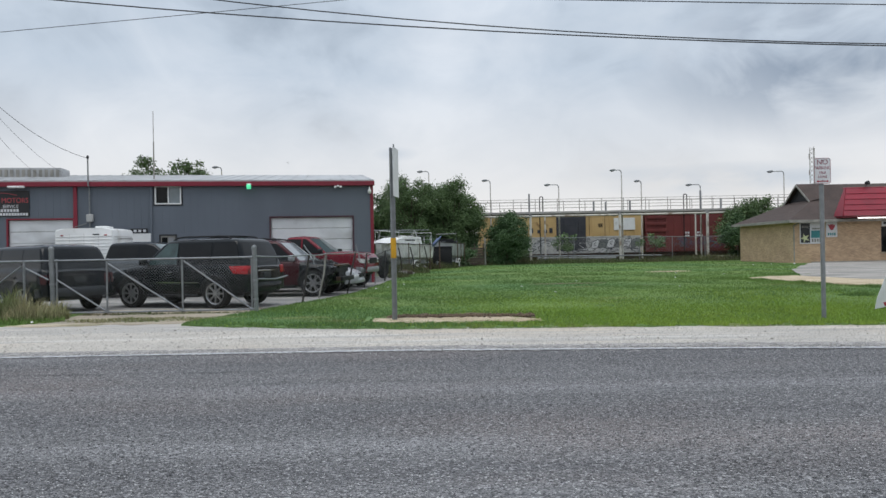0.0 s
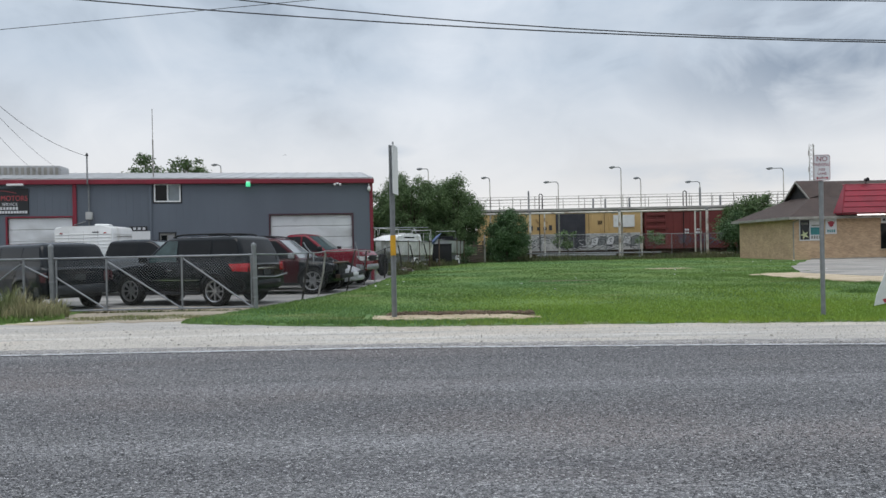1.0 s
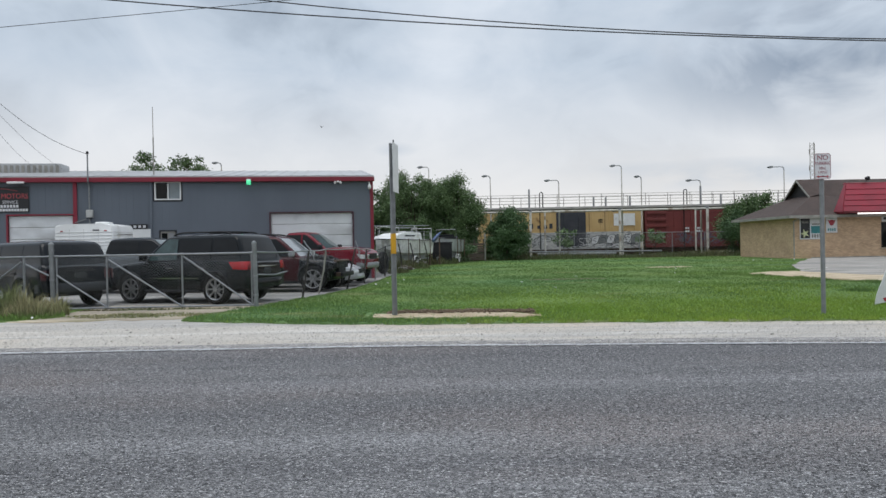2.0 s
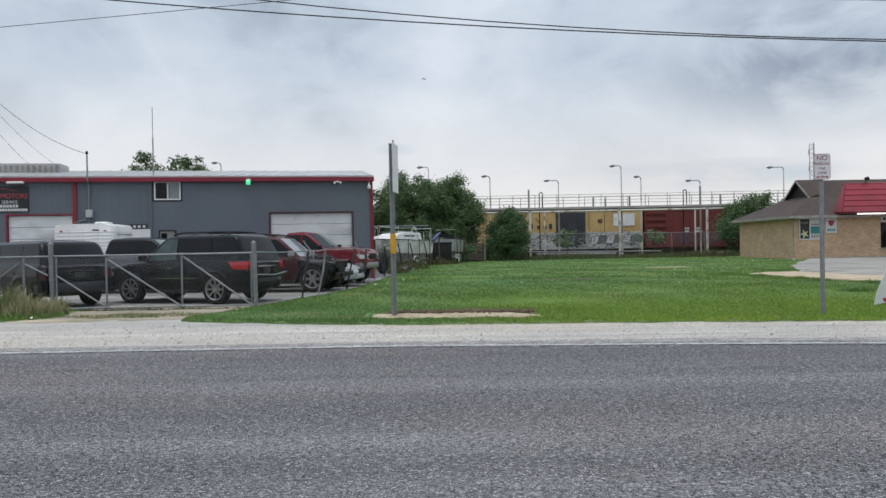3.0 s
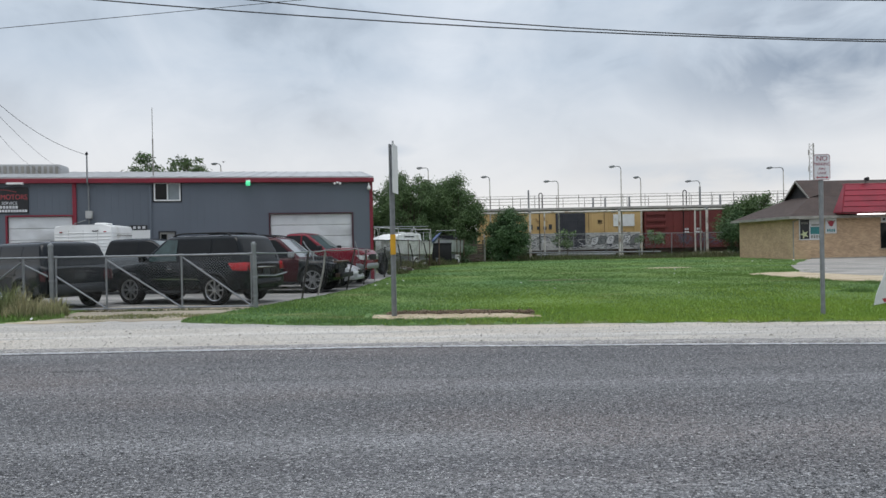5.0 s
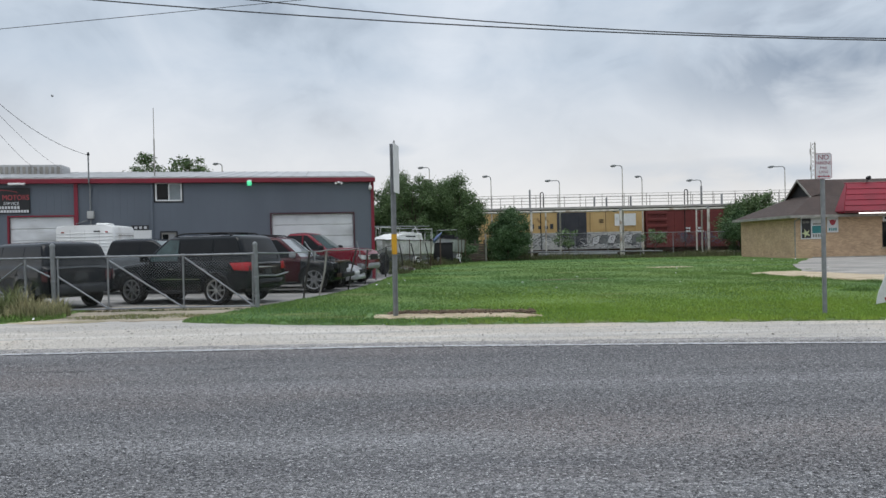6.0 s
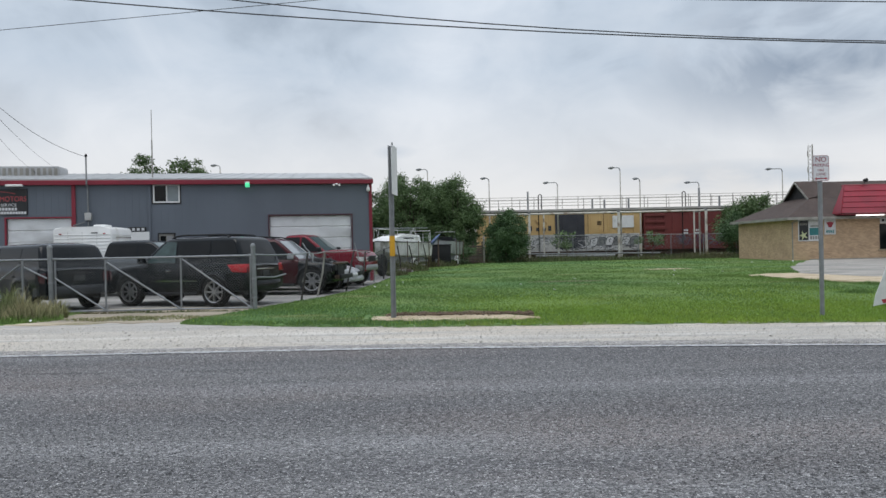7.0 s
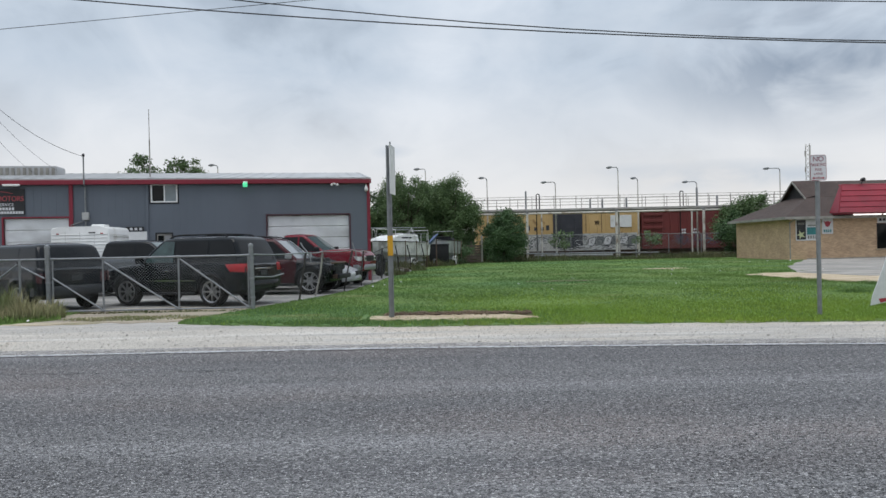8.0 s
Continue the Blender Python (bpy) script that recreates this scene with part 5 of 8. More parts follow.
        if not stripped:
            gz0, gz1 = p["grille"]
            hl = p.get("lamp_len", 0.34)
            part("headlight", skin(bmesh.new(), flank, ((x1 - 0.02, gz0 + 0.02), (x1 - 0.05 - hl * 0.5, gz0 + 0.03), (x1 - 0.05 - hl, gz1 - 0.02), (x1 - 0.03, gz1 - 0.05)), 6, 4, 0.010, 0.02), LENS, car)
            yf = half(x1, gz0 + 0.06) - 0.01
            h = part("headlight", box(bmesh.new(), x1 - 0.04, x1 + 0.014, min(s * (yf - 0.26), s * yf), max(s * (yf - 0.26), s * yf), gz0 + 0.02, gz1 - 0.03, 0.02, 2), LENS, car)
            part("bulb", lathe(bmesh.new(), [(0, -0.02), (0.05, -0.015), (0.06, 0.01), (0, 0.012)], 12, pose(x1 + 0.018, s * (yf - 0.12), (gz0 + gz1) / 2, 0, 0, 90)), DARK, h)

    def screen(v, k):
        yk = side_y(k)
        y = v * (yk - 0.09)
        return (front(k) - bow * (y / yk) ** 2, y, z0 + (roof - z0) * k)

    def rear_screen(v, k):
        yk = side_y(k)
        y = v * (yk - 0.10)
        return (back(k) + 0.05 * (y / yk) ** 2, y, z0 + (roof - z0) * k)

    part("windscreen", skin(bmesh.new(), screen, ((-1, 0.10), (1, 0.10), (0.97, 0.90), (-0.97, 0.90)), 8, 5, 0.004, 0.02, mid), p.get("screen", GREEN_GLASS), car)
    bm = bmesh.new()
    for v in (-0.5, 0.25):
        a, b = Vector(screen(v, 0.12)), Vector(screen(v + 0.55, 0.22))
        tube(bm, a + Vector((0.02, 0, 0.012)), b + Vector((0.02, 0, 0.012)), 0.009, 4)
    part("wiper", bm, DARK, car)
    part("rear_window", skin(bmesh.new(), rear_screen, ((-0.98, 0.14), (0.98, 0.14), (0.94, 0.86), (-0.94, 0.86)), 8, 5, 0.004, 0.02, mid), p.get("glass", GLASS), car)
    # wheels
    tyre, rim = wheel_meshes(R, p.get("tyre_w", 0.27), p.get("spokes", 6), p.get("rim_size", 0.68), p.get("paired", False))
    first = None
    for cx in (xr, xf):
        for s in (-1, 1):
            m = pose(cx, s * (hw - 0.13), R, 0, 0, 0 if s > 0 else 180)
            if first is None:
                w = part("wheel", tyre, RUBBER, car, at=m)
                first = (w, part("rim", rim, p.get("rim", ALLOY), w))
            else:
                w = share("wheel", first[0], car, m)
                share("rim", first[1], w, Matrix())
    # ends
    bh = p.get("bumper", sill + 0.26)
    bmp = p.get("bumper_mat", col)
    zb = sill + 0.04

    def bumper(x, d, name, mat):
        """A bar bowed in plan that wraps round the corners."""
        bm = bmesh.new()
        rows = []
        n = 14
        for i in range(n + 1):
            v = -1 + 2 * i / n
            y = v * (hw - 0.02)
            bx = x + d * (0.09 - 0.30 * abs(v) ** 5)
            rows.append([bm.verts.new(q) for q in ((bx - d * 0.2, y, zb), (bx - d * 0.02, y, zb + 0.01), (bx, y, zb + 0.06), (bx, y, bh - 0.07), (bx - d * 0.03, y, bh - 0.01), (bx - d * 0.2, y, bh))])
        for a, b in zip(rows[:-1], rows[1:]):
            for i in range(6):
                bm.faces.new((a[i], a[(i + 1) % 6], b[(i + 1) % 6], b[i]))
        bm.faces.new(rows[0])
        bm.faces.new(rows[-1][::-1])
        return part(name, bm, mat, car)

    bumper(x0, -1, "rear_bumper", p.get("rear_bumper_mat", bmp))
    part("number_plate", box(bmesh.new(), x0 - 0.025, x0 + 0.01, -0.15, 0.15, bh + 0.12, bh + 0.27, 0.004), GREY_PAINT, car, "blank dull plate")
    part("tailgate_trim", box(bmesh.new(), x0 - 0.022, x0 + 0.01, -0.42, 0.42, bh + 0.30, bh + 0.335, 0.006), p.get("trim_mat", CHROME), car)
    if not stripped:
        bumper(x1, 1, "front_bumper", bmp)
        gz0, gz1 = p["grille"]
        g = part("grille", box(bmesh.new(), x1 - 0.05, x1 + 0.02, -hw * 0.48, hw * 0.48, gz0, gz1, 0.02, 2), DARK, car)
        for k in range(3):
            z = gz0 + (gz1 - gz0) * (k + 0.5) / 3
            part("grille_bar", box(bmesh.new(), x1 + 0.016, x1 + 0.034, -hw * 0.46, hw * 0.46, z - 0.016, z + 0.016, 0.006), p.get("grille_mat", CHROME), g)
    if p.get("rack"):
        for s in (-1, 1):
            y = s * (y1 - 0.13)
            bm = bmesh.new()
            pipe(bm, [(rr + 0.30, y, roof - 0.01), (rr + 0.42, y, roof + 0.055), (rr + 0.6, y, roof + 0.075), (rf - 0.5, y, roof + 0.075), (rf - 0.3, y, roof + 0.05), (rf - 0.15, y, roof - 0.01)], 0.024, 8)
            part("roof_rail", bm, p.get("rack_mat", DARK), car)
        for k in (0.3, 0.72):
            x = rr + (rf - rr) * k
            part("cross_bar", box(bmesh.new(), x - 0.035, x + 0.035, -y1 + 0.12, y1 - 0.12, roof + 0.075, roof + 0.105, 0.012, 2), DARK, car)
    return car


def suv(paint_mat, **more):
    d = dict(W=1.98, sill=0.40, belt=1.20, roof=1.91, R=0.40, xr=-1.46, xf=1.47, paint=paint_mat, spokes=8,
             top=[(-2.47, 1.02), (-2.44, 1.14), (-2.3, 1.21), (-1.0, 1.22), (0.8, 1.20), (1.2, 1.18), (1.7, 1.13), (2.15, 1.05), (2.36, 0.95), (2.44, 0.82)],
             cabin=(-2.42, -2.08, 0.32, 1.22), pillars=(-1.30, -0.16), doors=((-1.22, -0.14), (-0.12, 0.98)),
             tail=(0.94, 1.16), tail_len=0.55, grille=(0.66, 0.90), trim=0.72, rack=True, bumper=0.70, board=DARK)
    d.update(more)
    return d


def pickup(paint_mat, **more):
    d = dict(W=2.02, sill=0.54, belt=1.38, roof=2.08, R=0.45, xr=-1.80, xf=1.86, paint=paint_mat, spokes=5,
             top=[(-2.88, 1.30), (-2.84, 1.37), (-0.95, 1.38), (0.9, 1.38), (1.2, 1.42), (1.8, 1.42), (2.4, 1.36), (2.66, 1.26), (2.76, 1.10)],
             cabin=(-0.98, -0.78, 0.20, 1.22), pillars=(-0.05,), doors=((-0.92, -0.06), (-0.04, 1.0)), tumble=0.24,
             tail=(0.98, 1.28), tail_len=0.16, grille=(0.90, 1.16), bumper=0.84, grille_mat=DARK, round_front=0.5)
    d.update(more)
    return d


def sedan(paint_mat, **more):
    d = dict(W=1.76, sill=0.26, belt=0.92, roof=1.43, R=0.31, xr=-1.30, xf=1.38, paint=paint_mat, spokes=5, tyre_w=0.2,
             top=[(-2.24, 0.84), (-2.15, 0.95), (-1.9, 0.99), (-1.3, 0.97), (0.8, 0.94), (1.1, 0.93), (1.6, 0.86), (1.95, 0.76), (2.14, 0.66), (2.22, 0.54)],
             cabin=(-1.75, -0.85, 0.20, 1.10), pillars=(-0.25,), doors=((-1.0, -0.27), (-0.25, 0.80)), flare=0.015,
             tail=(0.68, 0.84), grille=(0.50, 0.66), lamp_len=0.42, grille_mat=DARK, bumper=0.48, round_front=0.6)
    d.update(more)
    return d


def build_vehicles():
    vehicle("suv", pose(-7.28, 20.32, 0, 0, 0, 160), "black sport utility vehicle with roof rack parked behind the gate", "car",
            suv(BLACK_PAINT, R=0.415, rim_size=0.72, handle=CHROME, front_glass=surf("greenish_side_glass", (0.055, 0.095, 0.095), (0.015, 0.022, 0.022), 1.6, 0.06)))
    vehicle("suv", pose(-11.80, 19.85, 0, 0, 0, 148), "dark charcoal sport utility vehicle parked with its tail to the gate", "car",
            suv(DARK_PAINT, W=2.02, roof=1.80, belt=1.16, rack=False, trim_mat=DARK, tail_mat=surf("dull_red_lens", (0.07, 0.006, 0.009), None, 6, 0.3), tail=(0.78, 1.04), tail_len=0.14, trim=None, board=CHROME, rear_bumper_mat=GREY_PAINT, spokes=6))
    # body paler than the cabin, to stand for sky reflected on its shoulder
    vehicle("pickup", pose(-10.9, 25.4, 0, 0, 0, -4), "dark grey pickup truck parked in the second row", "truck",
            pickup(SKY_SHEEN_PAINT, cabin_mat=DARK_PAINT, roof=1.95, belt=1.36, cabin=(-1.1, -0.92, 0.70, 1.55), pillars=(0.22,), doors=((-1.0, 0.2), (0.22, 1.2)), grille=(0.76, 1.0)))
    wreck = vehicle("suv", pose(-5.75, 24.45, 0, 0, 0, -7), "maroon sport utility vehicle stripped of its bonnet and nose", "car",
                    suv(MAROON_PAINT, stripped=True, wing=BLACK_PAINT, spokes=6, paired=True, R=0.45, rim_size=0.70, cabin=(-2.36, -2.1, 0.25, 1.16), trim=None, mirror=SILVER_PAINT,
                        top=[(-2.47, 1.02), (-2.44, 1.14), (-2.3, 1.21), (-1.0, 1.22), (0.95, 1.20), (1.08, 1.14), (1.5, 1.12), (1.9, 1.07), (2.1, 1.0), (2.15, 0.9)],
                        # the screen's pale reflection is painted into its base colour
                        screen=surf("screen_with_painted_reflection", (0.22, 0.24, 0.25), (0.14, 0.16, 0.17), 1, 0.08), rim=surf("worn_alloy", (0.42, 0.42, 0.43), (0.25, 0.25, 0.25), 8, 0.4, 0.5)))
    engine_bay(wreck)
    vehicle("sedan", pose(-5.42, 26.9, 0, 0, 0, -2), "silver sedan with its nose out beside the red truck", "car", sedan(SILVER_PAINT))
    vehicle("pickup", pose(-5.65, 29.65, 0, 0, 0, -12), "red crew-cab pickup truck parked in the yard", "truck",
            pickup(RED_PAINT, roof=2.14, belt=1.42, sill=0.58, R=0.46, spokes=5, grille=(0.98, 1.22), bumper=0.86, tail=(1.04, 1.34), bumper_mat=GALV, mirror=DARK,
                   top=[(-2.88, 1.34), (-2.84, 1.41), (-0.95, 1.42), (0.9, 1.42), (1.2, 1.47), (1.8, 1.47), (2.4, 1.42), (2.66, 1.32), (2.76, 1.14)]))


def engine_bay(car):
    """The bare engine, hoses and front frame of the stripped car."""
    rng = random.Random(11)
    b = part("engine", box(bmesh.new(), 1.2, 1.85, -0.36, 0.36, 0.75, 1.20, 0.06, 2), DARK, car, "bare dark engine")
    for k in range(14):
        x, y, z = rng.uniform(1.15, 2.1), rng.uniform(-0.75, 0.75), rng.uniform(1.02, 1.20)
        s = rng.uniform(0.05, 0.13)
        part("engine_component", box(bmesh.new(), x - s, x + s, y - s, y + s, z - s, z + s * 0.8, 0.02), rng.choice((DARK, RUST, GREY_PAINT, BLACK)), b)
    for k in range(9):
        bm = bmesh.new()
        pts = [Vector((rng.uniform(1.1, 1.9), rng.uniform(-0.8, 0.6), rng.uniform(1.05, 1.2)))]
        for i in range(5):
            pts.append(pts[-1] + Vector((rng.uniform(-0.12, 0.2), rng.uniform(-0.12, 0.16), rng.uniform(-0.10, 0.10))))
        pipe(bm, pts, 0.02)
        part("hose", bm, rng.choice((DARK, CABLE)), b)
    for s in (-1, 1):
        part("chassis_rail", box(bmesh.new(), 1.9, 2.42, s * 0.45 - 0.06, s * 0.45 + 0.06, 0.50, 0.64, 0.015), RUST, car)
        part("lamp_socket", box(bmesh.new(), 2.12, 2.24, s * 0.62 - 0.16, s * 0.62 + 0.16, 0.78, 0.98, 0.03), DARK, car)
    part("radiator", box(bmesh.new(), 2.16, 2.24, -0.42, 0.42, 0.52, 1.02, 0.02), DARK, car)
    part("radiator_support", box(bmesh.new(), 2.15, 2.28, -0.8, 0.8, 1.0, 1.07, 0.02), RUST, car)
    part("impact_bar", box(bmesh.new(), 2.36, 2.46, -0.72, 0.72, 0.50, 0.66, 0.03, 2), DARK, car)


def build_trailer():
    t = thing("travel_trailer", pose(-14.05, 28.9, 0, 0, 0, 1), "white travel trailer parked against the grey workshop", "trailer")
    prof = [(-1.12, 0.5), (1.12, 0.5), (1.12, 2.46), (1.06, 2.55), (0.7, 2.60), (-0.7, 2.60), (-1.06, 2.55), (-1.12, 2.46)]
    part("body", prism(bmesh.new(), prof, -1.8, 0.05, 0.035, 2), WHITE, t)
    for x in (-0.56, 0.0, 0.56):
        part("panel_seam", box(bmesh.new(), x - 0.004, x + 0.004, -1.803, -1.80, 0.6, 2.4), FASCIA, t)
    for k in range(13):
        z = 0.72 + 0.13 * k
        part("corrugation", tube(bmesh.new(), (-1.08, -1.795, z), (1.08, -1.795, z), 0.022, 6), WHITE, t)
        part("corrugation", tube(bmesh.new(), (1.115, -1.7, z), (1.115, 0.0, z), 0.022, 6), WHITE, t)
    part("front_window", box(bmesh.new(), 1.11, 1.14, -1.35, -1.05, 1.35, 1.95, 0.01), GLASS, t)
    part("side_band", box(bmesh.new(), 1.115, 1.13, -1.4, 0.0, 2.14, 2.20), FASCIA, t)
    for x in (-0.85, 0.85):
        part("marker_light", box(bmesh.new(), x - 0.05, x + 0.05, -1.835, -1.79, 2.30, 2.34, 0.008), TAIL, t)
    part("text_bar", box(bmesh.new(), 0.35, 0.6, -1.812, -1.79, 2.33, 2.37), DARK, t)
    part("roof_vent", box(bmesh.new(), -0.15, 0.3, -0.6, -0.15, 2.59, 2.72, 0.05, 2), WHITE, t)
    part("roof_vent", box(bmesh.new(), 0.45, 0.85, -1.5, -1.1, 2.57, 2.66, 0.04, 2), WHITE, t)
    part("chassis", box(bmesh.new(), -0.9, 0.9, -2.4, 0.1, 0.38, 0.5), DARK, t)
    tyre, rim = wheel_meshes(0.34, 0.2, 5)
    w = part("wheel", tyre, RUBBER, t, at=pose(1.0, -0.9, 0.34, 0, 0, -90))
    rm = part("rim", rim, WHITE, w)
    w2 = share("wheel", w, t, pose(-1.0, -0.9, 0.34, 0, 0, 90))
    share("rim", rm, w2, Matrix())


def boat(at, label, L, B, mat, sheer, with_cabin, seed):
    """A hull lofted from stern to bow, on a trailer with two wheels."""
    b = thing("boat", at, label, "boat")
    bm = bmesh.new()
    n = 14
    rings = []
    for i in range(n + 1):
        k = i / n
        x = -L / 2 + L * k
        half = B / 2 * (0.9 + 0.16 * k) * (1 - max(0, (k - 0.5) / 0.5) ** 2.4) + 0.02
        keel = 0.66 + 0.55 * max(0, (k - 0.6) / 0.4) ** 2
        deck = sheer + 0.10 * k * k
        chine = keel + 0.26 + 0.1 * k
        rings.append([bm.verts.new(c) for c in ((x, -half, deck), (x, -half * 0.97, (deck + chine) / 2), (x, -half * 0.90, chine), (x, 0, keel), (x, half * 0.90, chine), (x, half * 0.97, (deck + chine) / 2), (x, half, deck), (x, half * 0.45, deck + 0.05), (x, -half * 0.45, deck + 0.05))])
    for a, c in zip(rings[:-1], rings[1:]):
        for j in range(9):
            bm.faces.new((a[j], a[(j + 1) % 9], c[(j + 1) % 9], c[j]))
    bm.faces.new(rings[0][::-1])
    bm.faces.new(rings[-1])
    part("hull", bm, mat, b)
    for s in (-1, 1):
        bm = bmesh.new()
        pts = []
        for i in range(n + 1):
            k = i / n
            half = B / 2 * (0.9 + 0.16 * k) * (1 - max(0, (k - 0.5) / 0.5) ** 2.4) + 0.03
            pts.append((-L / 2 + L * k, s * half, sheer + 0.10 * k * k))
        pipe(bm, pts, 0.03)
        part("rub_rail", bm, DARK, b)
    if with_cabin:
        prof = [(-0.28 * L, sheer - 0.02), (0.42 * L, sheer + 0.10), (0.36 * L, sheer + 0.26), (0.16 * L, sheer + 0.50), (-0.05 * L, sheer + 0.58), (-0.24 * L, sheer + 0.54)]
        part("cabin_top", prism(bmesh.new(), prof, -B * 0.40, B * 0.40, 0.16, 4), WHITE, b, "stained white cabin top")
        part("cabin_window", box(bmesh.new(), -0.1 * L, 0.12 * L, -B * 0.402, B * 0.402, sheer + 0.26, sheer + 0.38, 0.01), GLASS, b)
        bm = bmesh.new()
        y = B * 0.42
        pipe(bm, [(0.48 * L, -0.15, sheer + 0.2), (0.46 * L, -0.2, sheer + 0.95), (0.46 * L, 0.2, sheer + 0.95), (0.48 * L, 0.15, sheer + 0.2)], 0.022)
        pipe(bm, [(0.46 * L, -0.2, sheer + 0.95), (0.25 * L, -y, sheer + 0.88), (0.25 * L, -y, sheer + 0.1)], 0.022)
        pipe(bm, [(0.46 * L, 0.2, sheer + 0.95), (0.25 * L, y, sheer + 0.88), (0.25 * L, y, sheer + 0.1)], 0.022)
        part("bow_rail", bm, WHITE, b)
        bm = bmesh.new()
        pipe(bm, [(-0.47 * L, -y, sheer), (-0.47 * L, -y, sheer + 0.88), (-0.47 * L, y, sheer + 0.88), (-0.47 * L, y, sheer)], 0.022)
        part("stern_rail", bm, WHITE, b)
        for s in (-1, 1):
            for k in (-0.44, -0.3, -0.16, -0.02, 0.12):
                part("stanchion", tube(bmesh.new(), (k * L, s * y, sheer), (k * L, s * y, sheer + 0.62), 0.014, 6), WHITE, b)
            for z in (0.36, 0.62):
                part("lifeline", tube(bmesh.new(), (-0.47 * L, s * y, sheer + z), (0.25 * L, s * y, sheer + z), 0.012, 5), GALV, b)
        part("lowered_mast", tube(bmesh.new(), (0.55 * L, -0.12, sheer + 1.0), (-0.62 * L, 0.1, sheer + 1.12), 0.028, 8), GALV, b, "lowered aluminium mast")
        part("mast_crutch", pipe(bmesh.new(), [(-0.3 * L, -0.3, sheer + 0.3), (-0.3 * L, 0.05, sheer + 1.08), (-0.3 * L, 0.4, sheer + 0.3)], 0.02), WHITE, b)
        part("boom", tube(bmesh.new(), (0.2 * L, 0.2, sheer + 0.88), (-0.40 * L, -0.1, sheer + 0.95), 0.028), GALV, b)
        rng = random.Random(seed)
        for k in range(5):
            bm = bmesh.new()
            c = Vector((rng.uniform(-0.3, 0.1) * L, rng.uniform(-0.6, 0.6), sheer + 0.56))
            box(bm, c.x - 0.25, c.x + 0.25, c.y - 0.15, c.y + 0.15, c.z - 0.05, c.z + rng.uniform(0.05, 0.16), 0.04, 2)
            part("deck_locker", bm, rng.choice((WHITE, FASCIA, HULL)), b)
    else:
        part("windscreen", box(bmesh.new(), 0.1 * L, 0.13 * L, -B * 0.4, B * 0.4, sheer + 0.05, sheer + 0.4, 0.01), GLASS, b)
        bm = bmesh.new()
        y = B * 0.44
        pipe(bm, [(0.0, -y, sheer), (0.05, -y, sheer + 0.8), (0.05, y, sheer + 0.8), (0.0, y, sheer)], 0.025)
        part("canopy_bow", bm, GALV, b)
        part("seat", box(bmesh.new(), -0.35 * L, -0.2 * L, -B * 0.3, B * 0.3, sheer - 0.1, sheer + 0.25, 0.05, 2), DARK, b)
    tr = thing("boat_trailer", at, "galvanised boat trailer with black tyres under a hull", "trailer")
    bm = bmesh.new()
    for s in (-1, 1):
        box(bm, -L * 0.45, L * 0.35, s * B * 0.32 - 0.05, s * B * 0.32 + 0.05, 0.50, 0.62)
        box(bm, -L * 0.4, L * 0.25, s * B * 0.24 - 0.06, s * B * 0.24 + 0.06, 0.62, 0.92)
    box(bm, L * 0.3, L * 0.62, -0.05, 0.05, 0.48, 0.58)
    for k in (-0.4, -0.1, 0.3):
        box(bm, L * k - 0.04, L * k + 0.04, -B * 0.36, B * 0.36, 0.50, 0.60)
    part("frame", bm, GALV_DULL, tr)
    tyre, rim = wheel_meshes(0.34, 0.2, 5)
    w = part("wheel", tyre, RUBBER, tr, at=pose(-0.1 * L, B * 0.44, 0.34))
    rm = part("rim", rim, WHITE, w)
    w2 = share("wheel", w, tr, pose(-0.1 * L, -B * 0.44, 0.34, 0, 0, 180))
    share("rim", rm, w2, Matrix())
    for s in (-1, 1):
        arc = [(-0.1 * L + 0.45 * math.cos(a), 0.36 + 0.42 * math.sin(a)) for a in (math.pi * (0.05 + 0.9 * i / 10) for i in range(11))]
        arc2 = [(-0.1 * L + 0.42 * math.cos(a), 0.36 + 0.39 * math.sin(a)) for a in (math.pi * (0.95 - 0.9 * i / 10) for i in range(11))]
        part("mudguard", prism(bmesh.new(), arc + arc2, s * B * 0.44 - 0.13, s * B * 0.44 + 0.13), WHITE, tr)
    for s in (-1, 1):
        for k in (-0.36, -0.12, 0.12):
            part("guide_post", tube(bmesh.new(), (L * k, s * B * 0.56, 0.55), (L * k, s * B * 0.56, sheer + 0.1), 0.035, 6), RUST, tr)
    part("jockey_wheel", tube(bmesh.new(), (L * 0.6, 0, 0.0), (L * 0.6, 0, 0.6), 0.05), GALV_DULL, tr)
    return b


